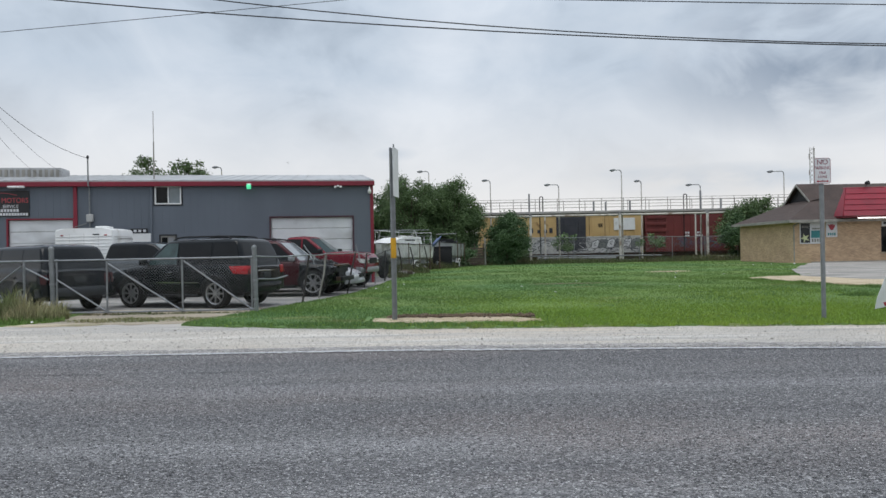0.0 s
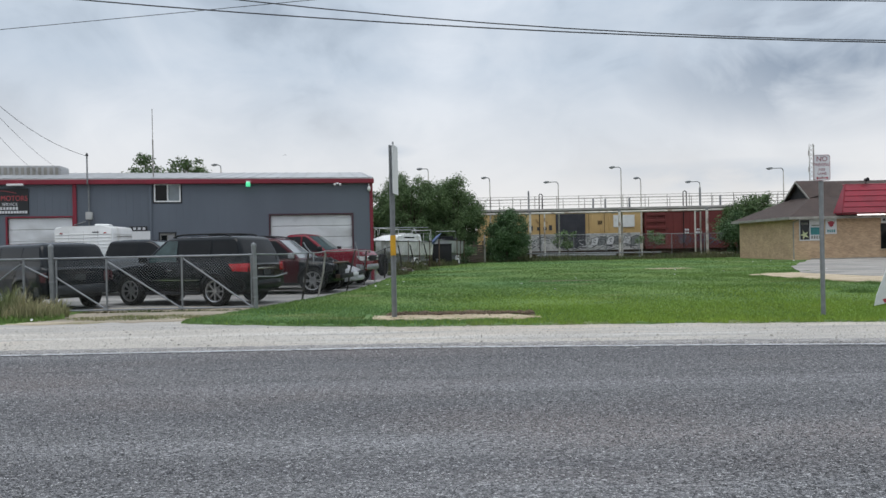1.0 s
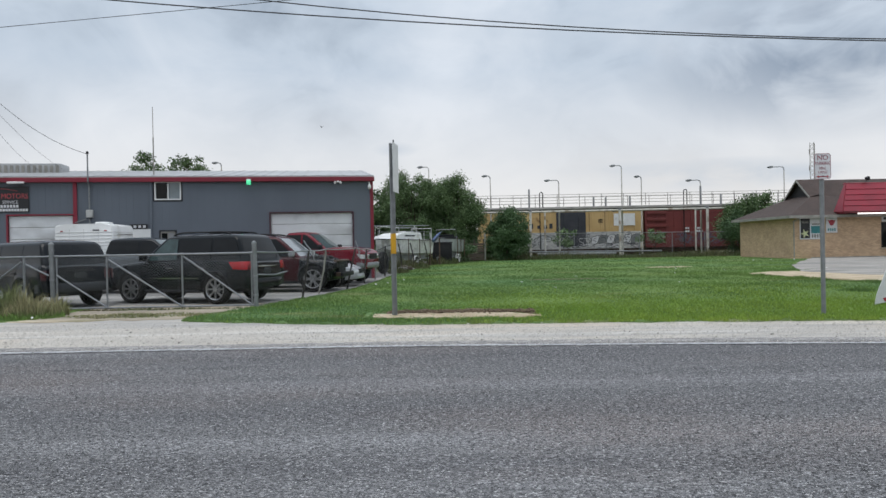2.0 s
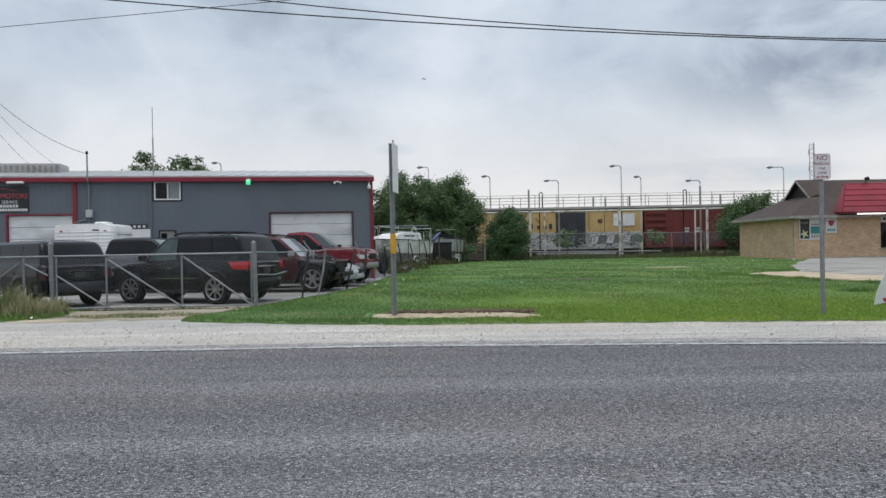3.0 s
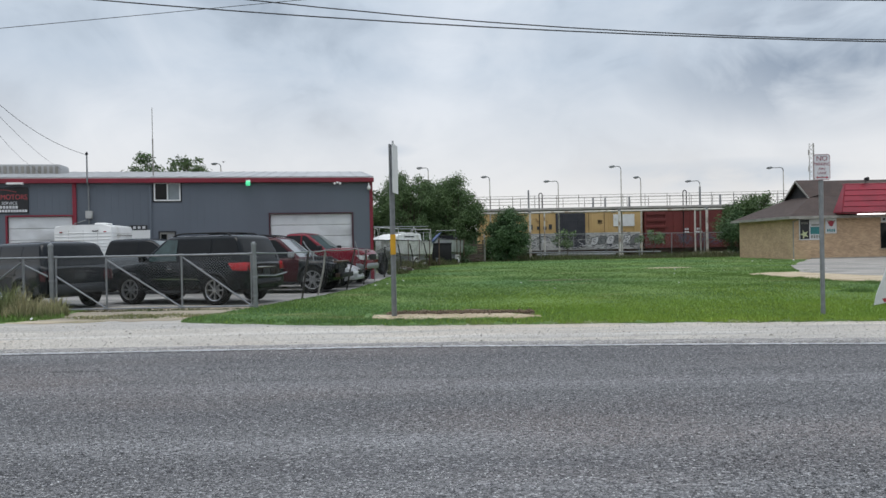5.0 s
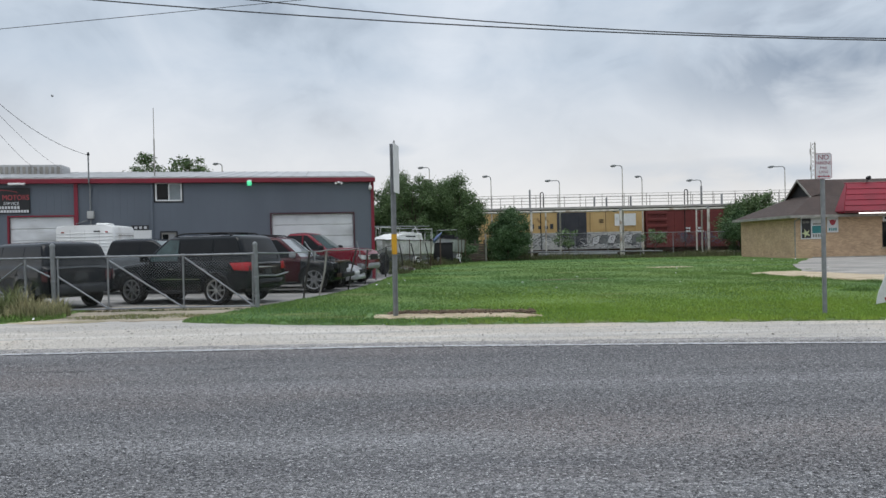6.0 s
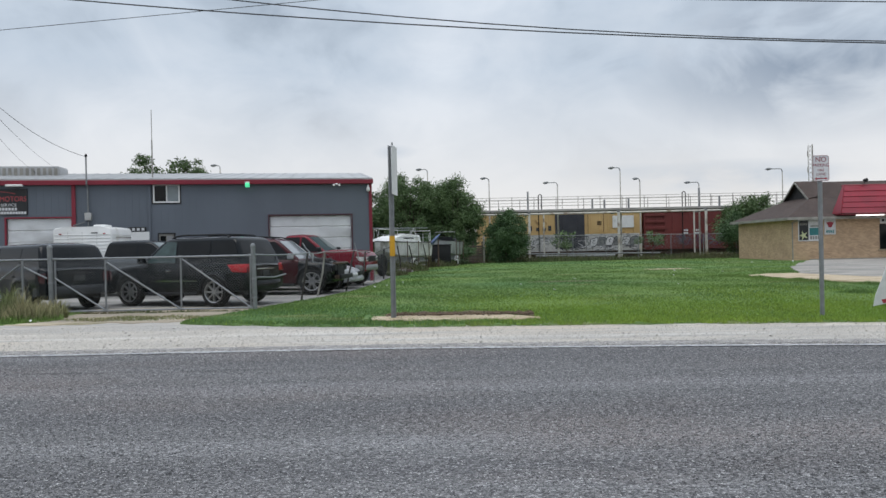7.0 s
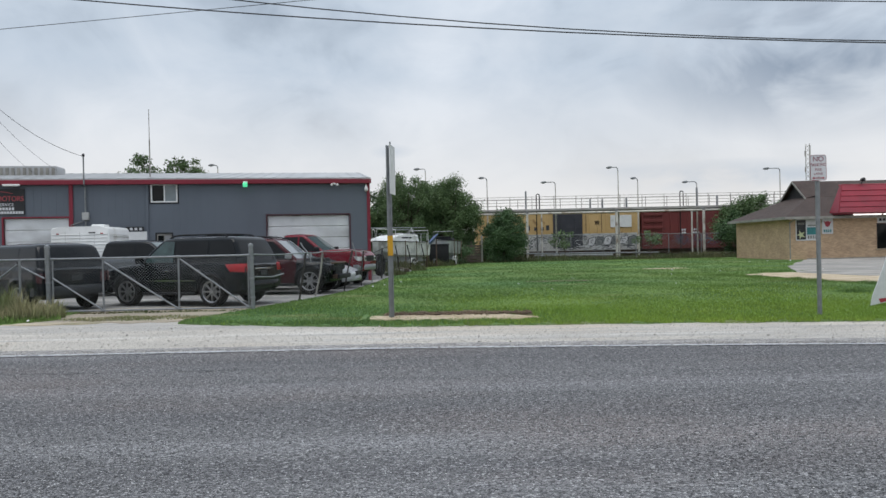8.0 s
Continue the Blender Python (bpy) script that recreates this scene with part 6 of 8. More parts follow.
def build_boats():
    boat(pose(-3.1, 50.3, 0, 0, 0, -120), "dirty white sailing boat with rails stored on a trailer", 6.1, 2.1, HULL, 1.90, True, 2)
    boat(pose(0.25, 56.5, 0, 0, 0, -106), "grey open motor boat stored on a trailer", 4.6, 1.9, HULL_GREY, 1.95, False, 5)
    # blue tarp bundle over a frame between the hulls
    t = thing("tarp_bundle", pose(-0.75, 52.6, 0), "faded blue tarpaulin over a leaning frame", "tarp")
    bm = bmesh.new()
    rng = random.Random(3)
    rings = []
    for i in range(9):
        k = i / 8
        r = 0.34 * math.sin(math.pi * (0.12 + 0.80 * k)) ** 0.5
        rings.append([bm.verts.new((-0.45 + 1.0 * k + 0.5 * r * math.sin(a), r * math.cos(a), 1.45 + 0.95 * k + r * rng.uniform(0.8, 1.15) * math.sin(a))) for a in (2 * math.pi * q / 12 for q in range(12))])
    for a, b in zip(rings[:-1], rings[1:]):
        for q in range(12):
            bm.faces.new((a[q], a[(q + 1) % 12], b[(q + 1) % 12], b[q]))
    bm.faces.new(rings[0][::-1])
    bm.faces.new(rings[-1])
    part("sheet", bm, TARP, t)
    bm = bmesh.new()
    tube(bm, (-0.3, 0.1, 0), (-0.3, 0.1, 1.5), 0.05)
    tube(bm, (0.45, 0.1, 0), (0.45, 0.1, 2.1), 0.05)
    part("prop", bm, RUST, t)
    # a dark covered crate between the hulls
    c = thing("covered_crate", pose(-0.1, 54.6, 0, 0, 0, 3), "black sheeted crate standing between the stored boats", "crate")
    part("body", box(bmesh.new(), -0.75, 0.75, -0.4, 0.4, 0.12, 1.66, 0.05, 2), DARK, c)
    part("lid", box(bmesh.new(), -0.80, 0.80, -0.45, 0.45, 1.66, 1.74, 0.03, 2), DARK, c)
    for x in (-0.6, 0.6):
        part("skid", box(bmesh.new(), x - 0.08, x + 0.08, -0.4, 0.4, 0.0, 0.12), WOOD, c)
    # spare wheel standing at the yard's corner
    w = thing("spare_wheel", pose(-3.32, 38.0, 0.60, 0, 0, 76), "black spare tyre standing upright at the yard edge", "tyre")
    tyre, rim = wheel_meshes(0.60, 0.30, 5)
    part("tyre", tyre, RUBBER, w)
    part("rim", rim, DARK, w)
    # blocks and scrap
    rng = random.Random(9)
    for k in range(9):
        x = rng.uniform(-2.7, 0.2)
        y = interp(x, LAWN_BACK) + rng.uniform(0.5, 2.0)
        s, h = rng.uniform(0.12, 0.3), rng.uniform(0.12, 0.4)
        c = thing("scrap_block", pose(x, y, 0, 0, 0, rng.uniform(0, 90)), "weathered scrap block lying by the boats", "block", "scrap by the boats")
        part("block", box(bmesh.new(), -s, s, -s * 0.6, s * 0.6, 0, h, 0.02), rng.choice((WOOD, FASCIA, RUST, LOT)), c)


# ---- fences and gate ----
def link_mesh(bm, width, z0, z1, pitch=0.085, r=0.0020, shape=None):
    """Chain-link wires as crossing flat-sided strands in the xz plane."""
    h = z1 - z0
    for d in (1, -1):
        u = -h
        while u < width:
            a, b = (u, z0), (u + h, z1)
            if d < 0:
                a, b = (u, z1), (u + h, z0)
            (xa, za), (xb, zb) = a, b
            if xa < 0:
                za += (zb - za) * (0 - xa) / (xb - xa)
                xa = 0
            if xb > width:
                zb = za + (zb - za) * (width - xa) / (xb - xa)
                xb = width
            if xb - xa > 0.03:
                pa, pb = Vector((xa, d * 0.003, za)), Vector((xb, d * 0.003, zb))
                if shape:
                    pa, pb = shape(pa), shape(pb)
                tube(bm, pa, pb, r, 3)
            u += pitch
    return bm


def post_with_cap(bm, x, y, z, r):
    tube(bm, (x, y, 0), (x, y, z), r, 10)
    lathe(bm, [(r * 1.15, 0), (r * 1.15, 0.03), (r * 0.8, 0.07), (0, 0.09)], 10, pose(x, y, z, 90))


def build_gate():
    GL, GR = Vector((-9.92, 17.62, 0)), Vector((-4.80, 17.72, 0))
    run = GR - GL
    turn = math.degrees(math.atan2(run.y, run.x))
    g = thing("double_gate", pose(GL.x, GL.y, 0, 0, 0, turn), "closed galvanised chain-link gate with diagonal braces", "gate")
    wid = run.length
    zt, zb = 1.40, 0.07
    part("top_rail", tube(bmesh.new(), (0.06, 0, zt), (wid - 0.06, 0, zt), 0.024), GALV, g)
    part("bottom_rail", tube(bmesh.new(), (0.06, 0, zb), (wid - 0.06, 0, zb), 0.024), GALV, g)
    for x in (0.10, 1.36, 3.26, wid - 0.10):
        part("upright", tube(bmesh.new(), (x, 0, zb), (x, 0, zt if x in (0.10, wid - 0.10) else zt + 0.03), 0.024), GALV, g)
    for xa, za, xb, zb2 in ((0.10, 0.92, 1.34, zb + 0.02), (1.40, zt - 0.1, 3.22, zb + 0.02), (3.30, zt - 0.06, wid - 0.12, zb + 0.02)):
        part("brace", tube(bmesh.new(), (xa, -0.01, za), (xb, -0.01, zb2), 0.022), GALV, g)
    tagged(part("chain_link", link_mesh(bmesh.new(), wid - 0.1, zb, zt, 0.078, 0.0019), WIRE, g, sharp=180), kind="stuff")
    for x in (0.10, 1.36, 3.26, wid - 0.10):
        for z in (zt, zb):
            part("rail_fitting", tube(bmesh.new(), (x - 0.05, 0, z), (x + 0.05, 0, z), 0.034, 8), GALV_DULL, g)
    for at, z in ((GL, 1.76), (GR, 1.70)):
        p = thing("gate_post", pose(at.x, at.y, 0, 0, -1.0), "thick galvanised steel gate post with cap", "post", "gate posts")
        bm = bmesh.new()
        post_with_cap(bm, 0, 0, z - 0.08, 0.06)
        part("post", bm, GALV_DULL, p)
        for zz in (0.3, 0.78, 1.30):
            part("hinge_band", tube(bmesh.new(), (0, 0, zz), (0, 0, zz + 0.05), 0.072, 10), GALV, p)
    # fence run on the far side of the post, with crossed braces
    f = thing("chain_link_fence", pose(-19.4, 17.75, 0, 0, 0, -0.8), "galvanised chain-link fence run with crossed braces", "fence")
    w = 9.4
    part("top_rail", tube(bmesh.new(), (0, 0, 1.40), (w, 0, 1.40), 0.024), GALV, f)
    for x in (0.3, 2.6, 4.9, 7.1, 8.75):
        part("fence_post", tube(bmesh.new(), (x, 0, 0), (x, 0, 1.42), 0.03), GALV_DULL, f)
    for a, b in (((7.15, 1.30), (8.7, 0.10)), ((7.15, 0.15), (8.7, 1.28)), ((8.8, 1.22), (9.38, 0.92))):
        part("brace", tube(bmesh.new(), (a[0], -0.02, a[1]), (b[0], -0.02, b[1]), 0.022), GALV, f)
    tagged(part("chain_link", link_mesh(bmesh.new(), w - 0.05, 0.06, 1.40, 0.078, 0.0019), WIRE, f, sharp=180), kind="stuff")
    # bent fence along the lawn: foot, knee and head of each post
    posts = [((GR.x, GR.y, 0), (GR.x, GR.y, 0.7), (GR.x, GR.y, 1.42), None),
             ((-4.17, 20.4, 0), (-4.06, 20.4, 0.7), (-3.95, 20.4, 1.42), OLD_POST),
             ((-4.07, 22.5, 0), (-3.89, 22.5, 0.77), (-3.81, 22.5, 1.44), FASCIA),
             ((-3.48, 24.94, 0), (-3.34, 24.9, 0.7), (-3.16, 24.94, 1.46), OLD_POST),
             ((-3.24, 28.2, 0), (-3.20, 28.2, 0.7), (-3.12, 28.2, 1.42), OLD_POST),
             ((-3.11, 31.33, 0), (-3.06, 31.3, 0.7), (-2.98, 31.33, 1.34), GALV_DULL),
             ((-2.95, 34.6, 0), (-2.93, 34.6, 0.7), (-2.9, 34.6, 1.5), OLD_POST),
             ((-2.75, 38.2, 0), (-2.75, 38.2, 0.7), (-2.85, 38.2, 1.6), OLD_POST),
             ((-2.55, 41.8, 0), (-2.55, 41.8, 0.8), (-2.7, 41.8, 1.65), OLD_POST),
             ((-2.0, 46.0, 0), (-2.0, 46.0, 0.8), (-2.2, 46.0, 1.7), OLD_POST),
             ((-1.2, 51.0, 0), (-1.2, 51.0, 0.8), (-1.4, 51.0, 1.75), OLD_POST)]
    f = thing("sagging_fence", Matrix(), "bent and sagging chain-link fence beside the lawn", "fence")
    for foot, knee, head, mat in posts:
        if mat:
            part("fence_post", pipe(bmesh.new(), [Vector(foot), Vector(knee), Vector(head)], 0.030 if foot[1] < 34 else 0.04, 8), mat, f)
    for i, (pa, pb) in enumerate(zip(posts[:-1], posts[1:])):
        ta, tb = Vector(pa[2]), Vector(pb[2])
        if i < 7:
            part("top_rail", pipe(bmesh.new(), catenary(ta, tb, 0.03, 6), 0.02), GALV if i < 5 else OLD_POST, f)
        a, b = Vector(pa[0]) + Vector((0, 0, 0.05)), Vector(pb[0]) + Vector((0, 0, 0.05))
        ln = (b - a).length

        def shape(v, a=a, b=b, ta=ta, tb=tb, ln=ln):
            k, h = v.x / ln, v.z / 1.3
            sway = 0.07 * math.sin(math.pi * k) * math.sin(math.pi * h)
            return a.lerp(b, k).lerp(ta.lerp(tb, k), h) + Vector((sway, v.y, 0))
        tagged(part("chain_link", link_mesh(bmesh.new(), ln, 0.0, 1.3, 0.12 if i < 1 else 0.22, 0.0016, shape), WIRE, f, sharp=180), kind="stuff")
    part("loose_rail", pipe(bmesh.new(), [(GR.x + 0.05, GR.y, 0.84), (-4.5, 18.6, 0.80), (-4.36, 19.3, 0.86)], 0.02), GALV, f, "bent loose rail")
    # loose bars leaning against the sagging fence
    for x, y, z, dx, dz in ((-3.95, 21.0, 1.36, -0.27, 0.36), (-3.12, 25.6, 1.38, -0.12, 0.36)):
        l = thing("leaning_bar", pose(x, y, 0), "bent pale fence bar leaning on the sagging fence", "bar")
        part("bar", pipe(bmesh.new(), [(-dx * 0.12, 0.0, z - 0.25), (0, 0.0, z), (dx * 0.7, 0.0, z + dz * 0.6), (dx, 0, z + dz)], 0.022), GALV, l)


# ---- road signs ----
def build_signs():
    s = thing("road_sign", pose(-1.05, 14.55, 0, 0, 0, 83), "traffic sign on a steel post with yellow reflector", "sign")
    bm = bmesh.new()
    prism(bm, [(-0.045, 0), (0.045, 0), (0.045, 3.65), (-0.045, 3.65)], -0.012, 0.012, 0.006, 1)
    box(bm, -0.05, -0.03, -0.035, 0.012, 0, 3.65)
    box(bm, 0.03, 0.05, -0.035, 0.012, 0, 3.72)
    part("post", bm, GALV_DULL, s, at=pose(0, 0, 0, 0, 0, -60))
    part("panel", box(bmesh.new(), -0.30, 0.30, -0.085, -0.075, 2.62, 3.64, 0.002), SIGN_WHITE, s, "white sign panel seen edge-on")
    part("reflector", box(bmesh.new(), -0.052, 0.052, -0.042, 0.018, 1.34, 1.76, 0.004), YELLOW, s, "yellow reflective sleeve", at=pose(0, 0, 0, 0, 0, -60))
    bm = bmesh.new()
    for z in (2.8, 3.5):
        tube(bm, (0, -0.07, z), (0, 0.03, z), 0.012, 6)
    part("bolt", bm, GALV, s)
    n = thing("parking_sign", pose(7.36, 13.47, 0, 0, 0, -3), "white no-parking fire lane sign on a steel post", "sign")
    part("post", tube(bmesh.new(), (0.0, 0.03, 0), (0.0, 0.03, 2.9), 0.042, 10), GALV_DULL, n)
    z0, z1, w = 2.63, 3.13, 0.155
    c = 0.03
    out = [(-w + c, z0), (w - c, z0), (w, z0 + c), (w, z1 - c), (w - c, z1), (-w + c, z1), (-w, z1 - c), (-w, z0 + c)]
    pl = part("panel", prism(bmesh.new(), out, -0.022, -0.018), SIGN_WHITE, n)
    rim = bmesh.new()
    for (x0, za), (x1, zb) in zip(out, out[1:] + out[:1]):
        tube(rim, (x0 * 0.97, -0.022, za + (0.006 if za < 2.9 else -0.006)), (x1 * 0.97, -0.022, zb + (0.006 if zb < 2.9 else -0.006)), 0.004, 4)
    part("border", rim, SIGN_TEXT, pl)
    letters("NO", 0.135, SIGN_TEXT, pl, pose(0, -0.023, 3.045), depth=0.001)
    letters("PARKING", 0.092, SIGN_TEXT, pl, pose(0, -0.023, 2.935), depth=0.001, squeeze=0.82)
    letters("FIRE", 0.072, SIGN_TEXT, pl, pose(0, -0.023, 2.84), depth=0.001)
    letters("LANE", 0.072, SIGN_TEXT, pl, pose(0, -0.023, 2.765), depth=0.001)
    arrow = [(-0.12, 2.68), (-0.08, 2.705), (-0.08, 2.688), (0.08, 2.688), (0.08, 2.705), (0.12, 2.68), (0.08, 2.655), (0.08, 2.672), (-0.08, 2.672), (-0.08, 2.655)]
    part("arrow", prism(bmesh.new(), arrow, -0.025, -0.023), SIGN_RED, pl)
    bm = bmesh.new()
    for z in (2.70, 3.08):
        tube(bm, (0, -0.03, z), (0, -0.02, z), 0.012, 6)
    part("bolt", bm, GALV, n)
    # feather banner base at the right of the lawn
    b = thing("feather_banner", pose(9.44, 14.75, 0, 0, 0, -4), "white feather banner with curved lower edge standing on the lawn", "banner")
    prof = [(-0.30, 0.06), (-0.25, 0.30), (-0.12, 0.62), (0.0, 0.95), (0.15, 1.5), (0.25, 2.2), (0.75, 2.2), (0.75, 0.30), (0.2, 0.16)]
    part("cloth", prism(bmesh.new(), prof, -0.012, 0.012, 0.004, 1), SIGN_WHITE, b)
    part("pole", tube(bmesh.new(), (0.78, 0, 0), (0.78, 0, 2.4), 0.018), GALV_DULL, b)
    part("print", prism(bmesh.new(), [(-0.1, 0.12), (0.2, 0.18), (0.2, 0.24), (-0.14, 0.2)], -0.016, -0.012), SIGN_RED, b, "red printed edge")


# ---- overhead lines ----
def cable(label, a, b, sag, r, name="overhead_cable", group="overhead cables"):
    bm = bmesh.new()
    pipe(bm, catenary(a, b, sag, 28), r, 6)
    return tagged(part(name, bm, CABLE), label, "cable", group)


def build_cables():
    # spans hang between poles out of view
    cable("thick black overhead cable along the road", (-24.0, 15.0, 9.24), (26.0, 15.0, 5.57), 1.204, 0.0135)
    cable("thick black overhead cable along the road", (-24.0, 15.05, 10.90), (26.0, 15.05, 6.14), 2.193, 0.0125)
    cable("thin overhead wire crossing the road lines", (-24.0, 18.0, 6.45), (14.0, 18.0, 9.3), 0.05, 0.008)
    cable("overhead cable high above the road", (-24.0, 15.2, 8.36), (26.0, 15.2, 6.31), 0.35, 0.011)
    cable("black service drop wire to the workshop mast", (-20.9, 30.9, 9.50), (-15.72, 30.75, 5.85), 0.50, 0.011, "service_wire", "service wires")
    cable("thin service wire to the workshop roof", (-10.0, 13.0, 6.2), (-17.2, 31.5, 5.30), 0.35, 0.005, "service_wire", "service wires")
    cable("thin service wire to the workshop roof", (-11.0, 15.5, 5.75), (-18.4, 31.8, 5.25), 0.3, 0.005, "service_wire", "service wires")


# ---- rail yard behind the lawn ----
def boxcar(at, label, L, H, mat, door_mat, door, seed):
    """A ribbed boxcar; x runs along the track, the near side is at y = 0."""
    rng = random.Random(seed)
    c = thing("boxcar", at, label, "rail car")
    part("body", box(bmesh.new(), 0, L, 0, 2.9, 1.0, H, 0.04), mat, c)
    roofp = [(-0.05, H), (L + 0.05, H), (L + 0.05, H + 0.06), (-0.05, H + 0.06)]
    part("roof", prism(bmesh.new(), roofp, -0.05, 2.95), DECK_GREY, c)
    part("side_sill", box(bmesh.new(), 0.0, L, -0.06, 0.0, 0.82, 1.06, 0.01), mat, c)
    part("top_chord", box(bmesh.new(), 0.0, L, -0.06, 0.0, H - 0.14, H - 0.01, 0.01), mat, c)
    x = 0.35
    while x < L - 0.1:
        if not (door[0] - 0.15 < x < door[1] + 0.15):
            part("rib", box(bmesh.new(), x - 0.045, x + 0.045, -0.055, 0.0, 1.07, H - 0.15, 0.01), mat, c)
        x += 0.92
    d = part("door", box(bmesh.new(), door[0], door[1], -0.10, -0.03, 1.08, H - 0.2, 0.015), door_mat, c)
    for k in range(6):
        z = 1.3 + (H - 1.7) * k / 5
        part("door_rib", box(bmesh.new(), door[0] + 0.05, door[1] - 0.05, -0.125, -0.10, z - 0.03, z + 0.03, 0.006), door_mat, d)
    for k in (0.25, 0.75):
        part("lock_bar", tube(bmesh.new(), (door[0] + (door[1] - door[0]) * k, -0.15, 1.15), (door[0] + (door[1] - door[0]) * k, -0.15, H - 0.25), 0.025, 6), door_mat, d)
    bm = bmesh.new()
    for k in range(6):
        tube(bm, (0.1, -0.09, 1.2 + 0.4 * k), (0.55, -0.09, 1.2 + 0.4 * k), 0.018, 5)
    part("ladder", bm, GALV_DULL, c)
    for bx in (2.0, L - 2.0):
        tr = part("truck_frame", box(bmesh.new(), bx - 1.25, bx + 1.25, 0.25, 0.40, 0.42, 0.72, 0.05), RUST, c, "rusty bogie")
        for wx in (-0.85, 0.85):
            part("wheel", lathe(bmesh.new(), [(0, -0.06), (0.40, -0.06), (0.42, 0.03), (0.46, 0.05), (0.46, 0.09), (0, 0.09)], 20, pose(bx + wx, 0.48, 0.60)), RUST, tr)
    for x0, x1 in ((-0.12, 1.0), (L - 1.0, L + 0.12)):
        part("coupler", box(bmesh.new(), x0, x1, 1.2, 1.7, 0.55, 0.95, 0.04), RUST, c)
    part("underframe", box(bmesh.new(), 1.0, L - 1.0, 0.9, 2.0, 0.30, 1.0), RUST, c)
    return c


def spray(c, x0, x1, z0, z1, seed, mats, count, y=-0.085):
    """Loops and strokes of spray paint: abstract shapes on the side of a car."""
    rng = random.Random(seed)
    for k in range(count):
        bm = bmesh.new()
        cx, cz = rng.uniform(x0, x1), rng.uniform(z0 + 0.2, z1 - 0.2)
        rx, rz = rng.uniform(0.2, 0.6), rng.uniform(0.15, (z1 - z0) * 0.4)
        a0, span, n = rng.uniform(0, 6.3), rng.uniform(2.0, 5.5), 12
        w = rng.uniform(0.02, 0.05)
        ins, outs = [], []
        for i in range(n + 1):
            a = a0 + span * i / n
            for lst, s in ((ins, -1), (outs, 1)):
                lst.append((min(x1, max(x0, cx + (rx + s * w) * math.cos(a) + 0.15 * math.sin(2 * a))), min(z1, max(z0, cz + (rz + s * w) * math.sin(a)))))
        yy = y - 0.0005 * k
        va, vb = [bm.verts.new((x, yy, z)) for x, z in ins], [bm.verts.new((x, yy, z)) for x, z in outs]
        for i in range(n):
            bm.faces.new((va[i], va[i + 1], vb[i + 1], vb[i]))
        part("spray_stroke", bm, rng.choice(mats), c)


def bubble_shapes(c, x0, x1, z0, z1, count, seed, fill, edge):
    """A row of swollen painted blocks, each filled, shaded and outlined."""
    rng = random.Random(seed)
    step = (x1 - x0) / count
    for k in range(count):
        cx, cz = x0 + step * (k + 0.5), (z0 + z1) / 2 + rng.uniform(-0.08, 0.08)
        n = 14
        pts = []
        for i in range(n):
            a = 2 * math.pi * i / n
            q = 1.0 / max(abs(math.cos(a)), abs(math.sin(a))) ** 0.7 * rng.uniform(0.72, 1.08)
            pts.append((cx + step * 0.50 * q * math.cos(a) + 0.15 * math.sin(a), cz + (z1 - z0) * 0.42 * q * math.sin(a)))
        part("spray_fill", prism(bmesh.new(), pts, -0.082 - 0.002 * k, -0.078), fill[k % len(fill)], c)
        ring = [Vector((x, -0.086 - 0.002 * k, z)) for x, z in pts]
        part("spray_outline", pipe(bmesh.new(), ring + ring[:1], 0.035, 4), edge, c)
        hole = [Vector((cx + rng.uniform(-0.1, 0.1) + 0.22 * step * math.cos(a), -0.088 - 0.002 * k, cz + 0.15 * (z1 - z0) * math.sin(a))) for a in (0.3, 1.4, 2.6, 3.6, 4.9)]
        part("spray_outline", pipe(bmesh.new(), hole, 0.035, 4), edge, c)


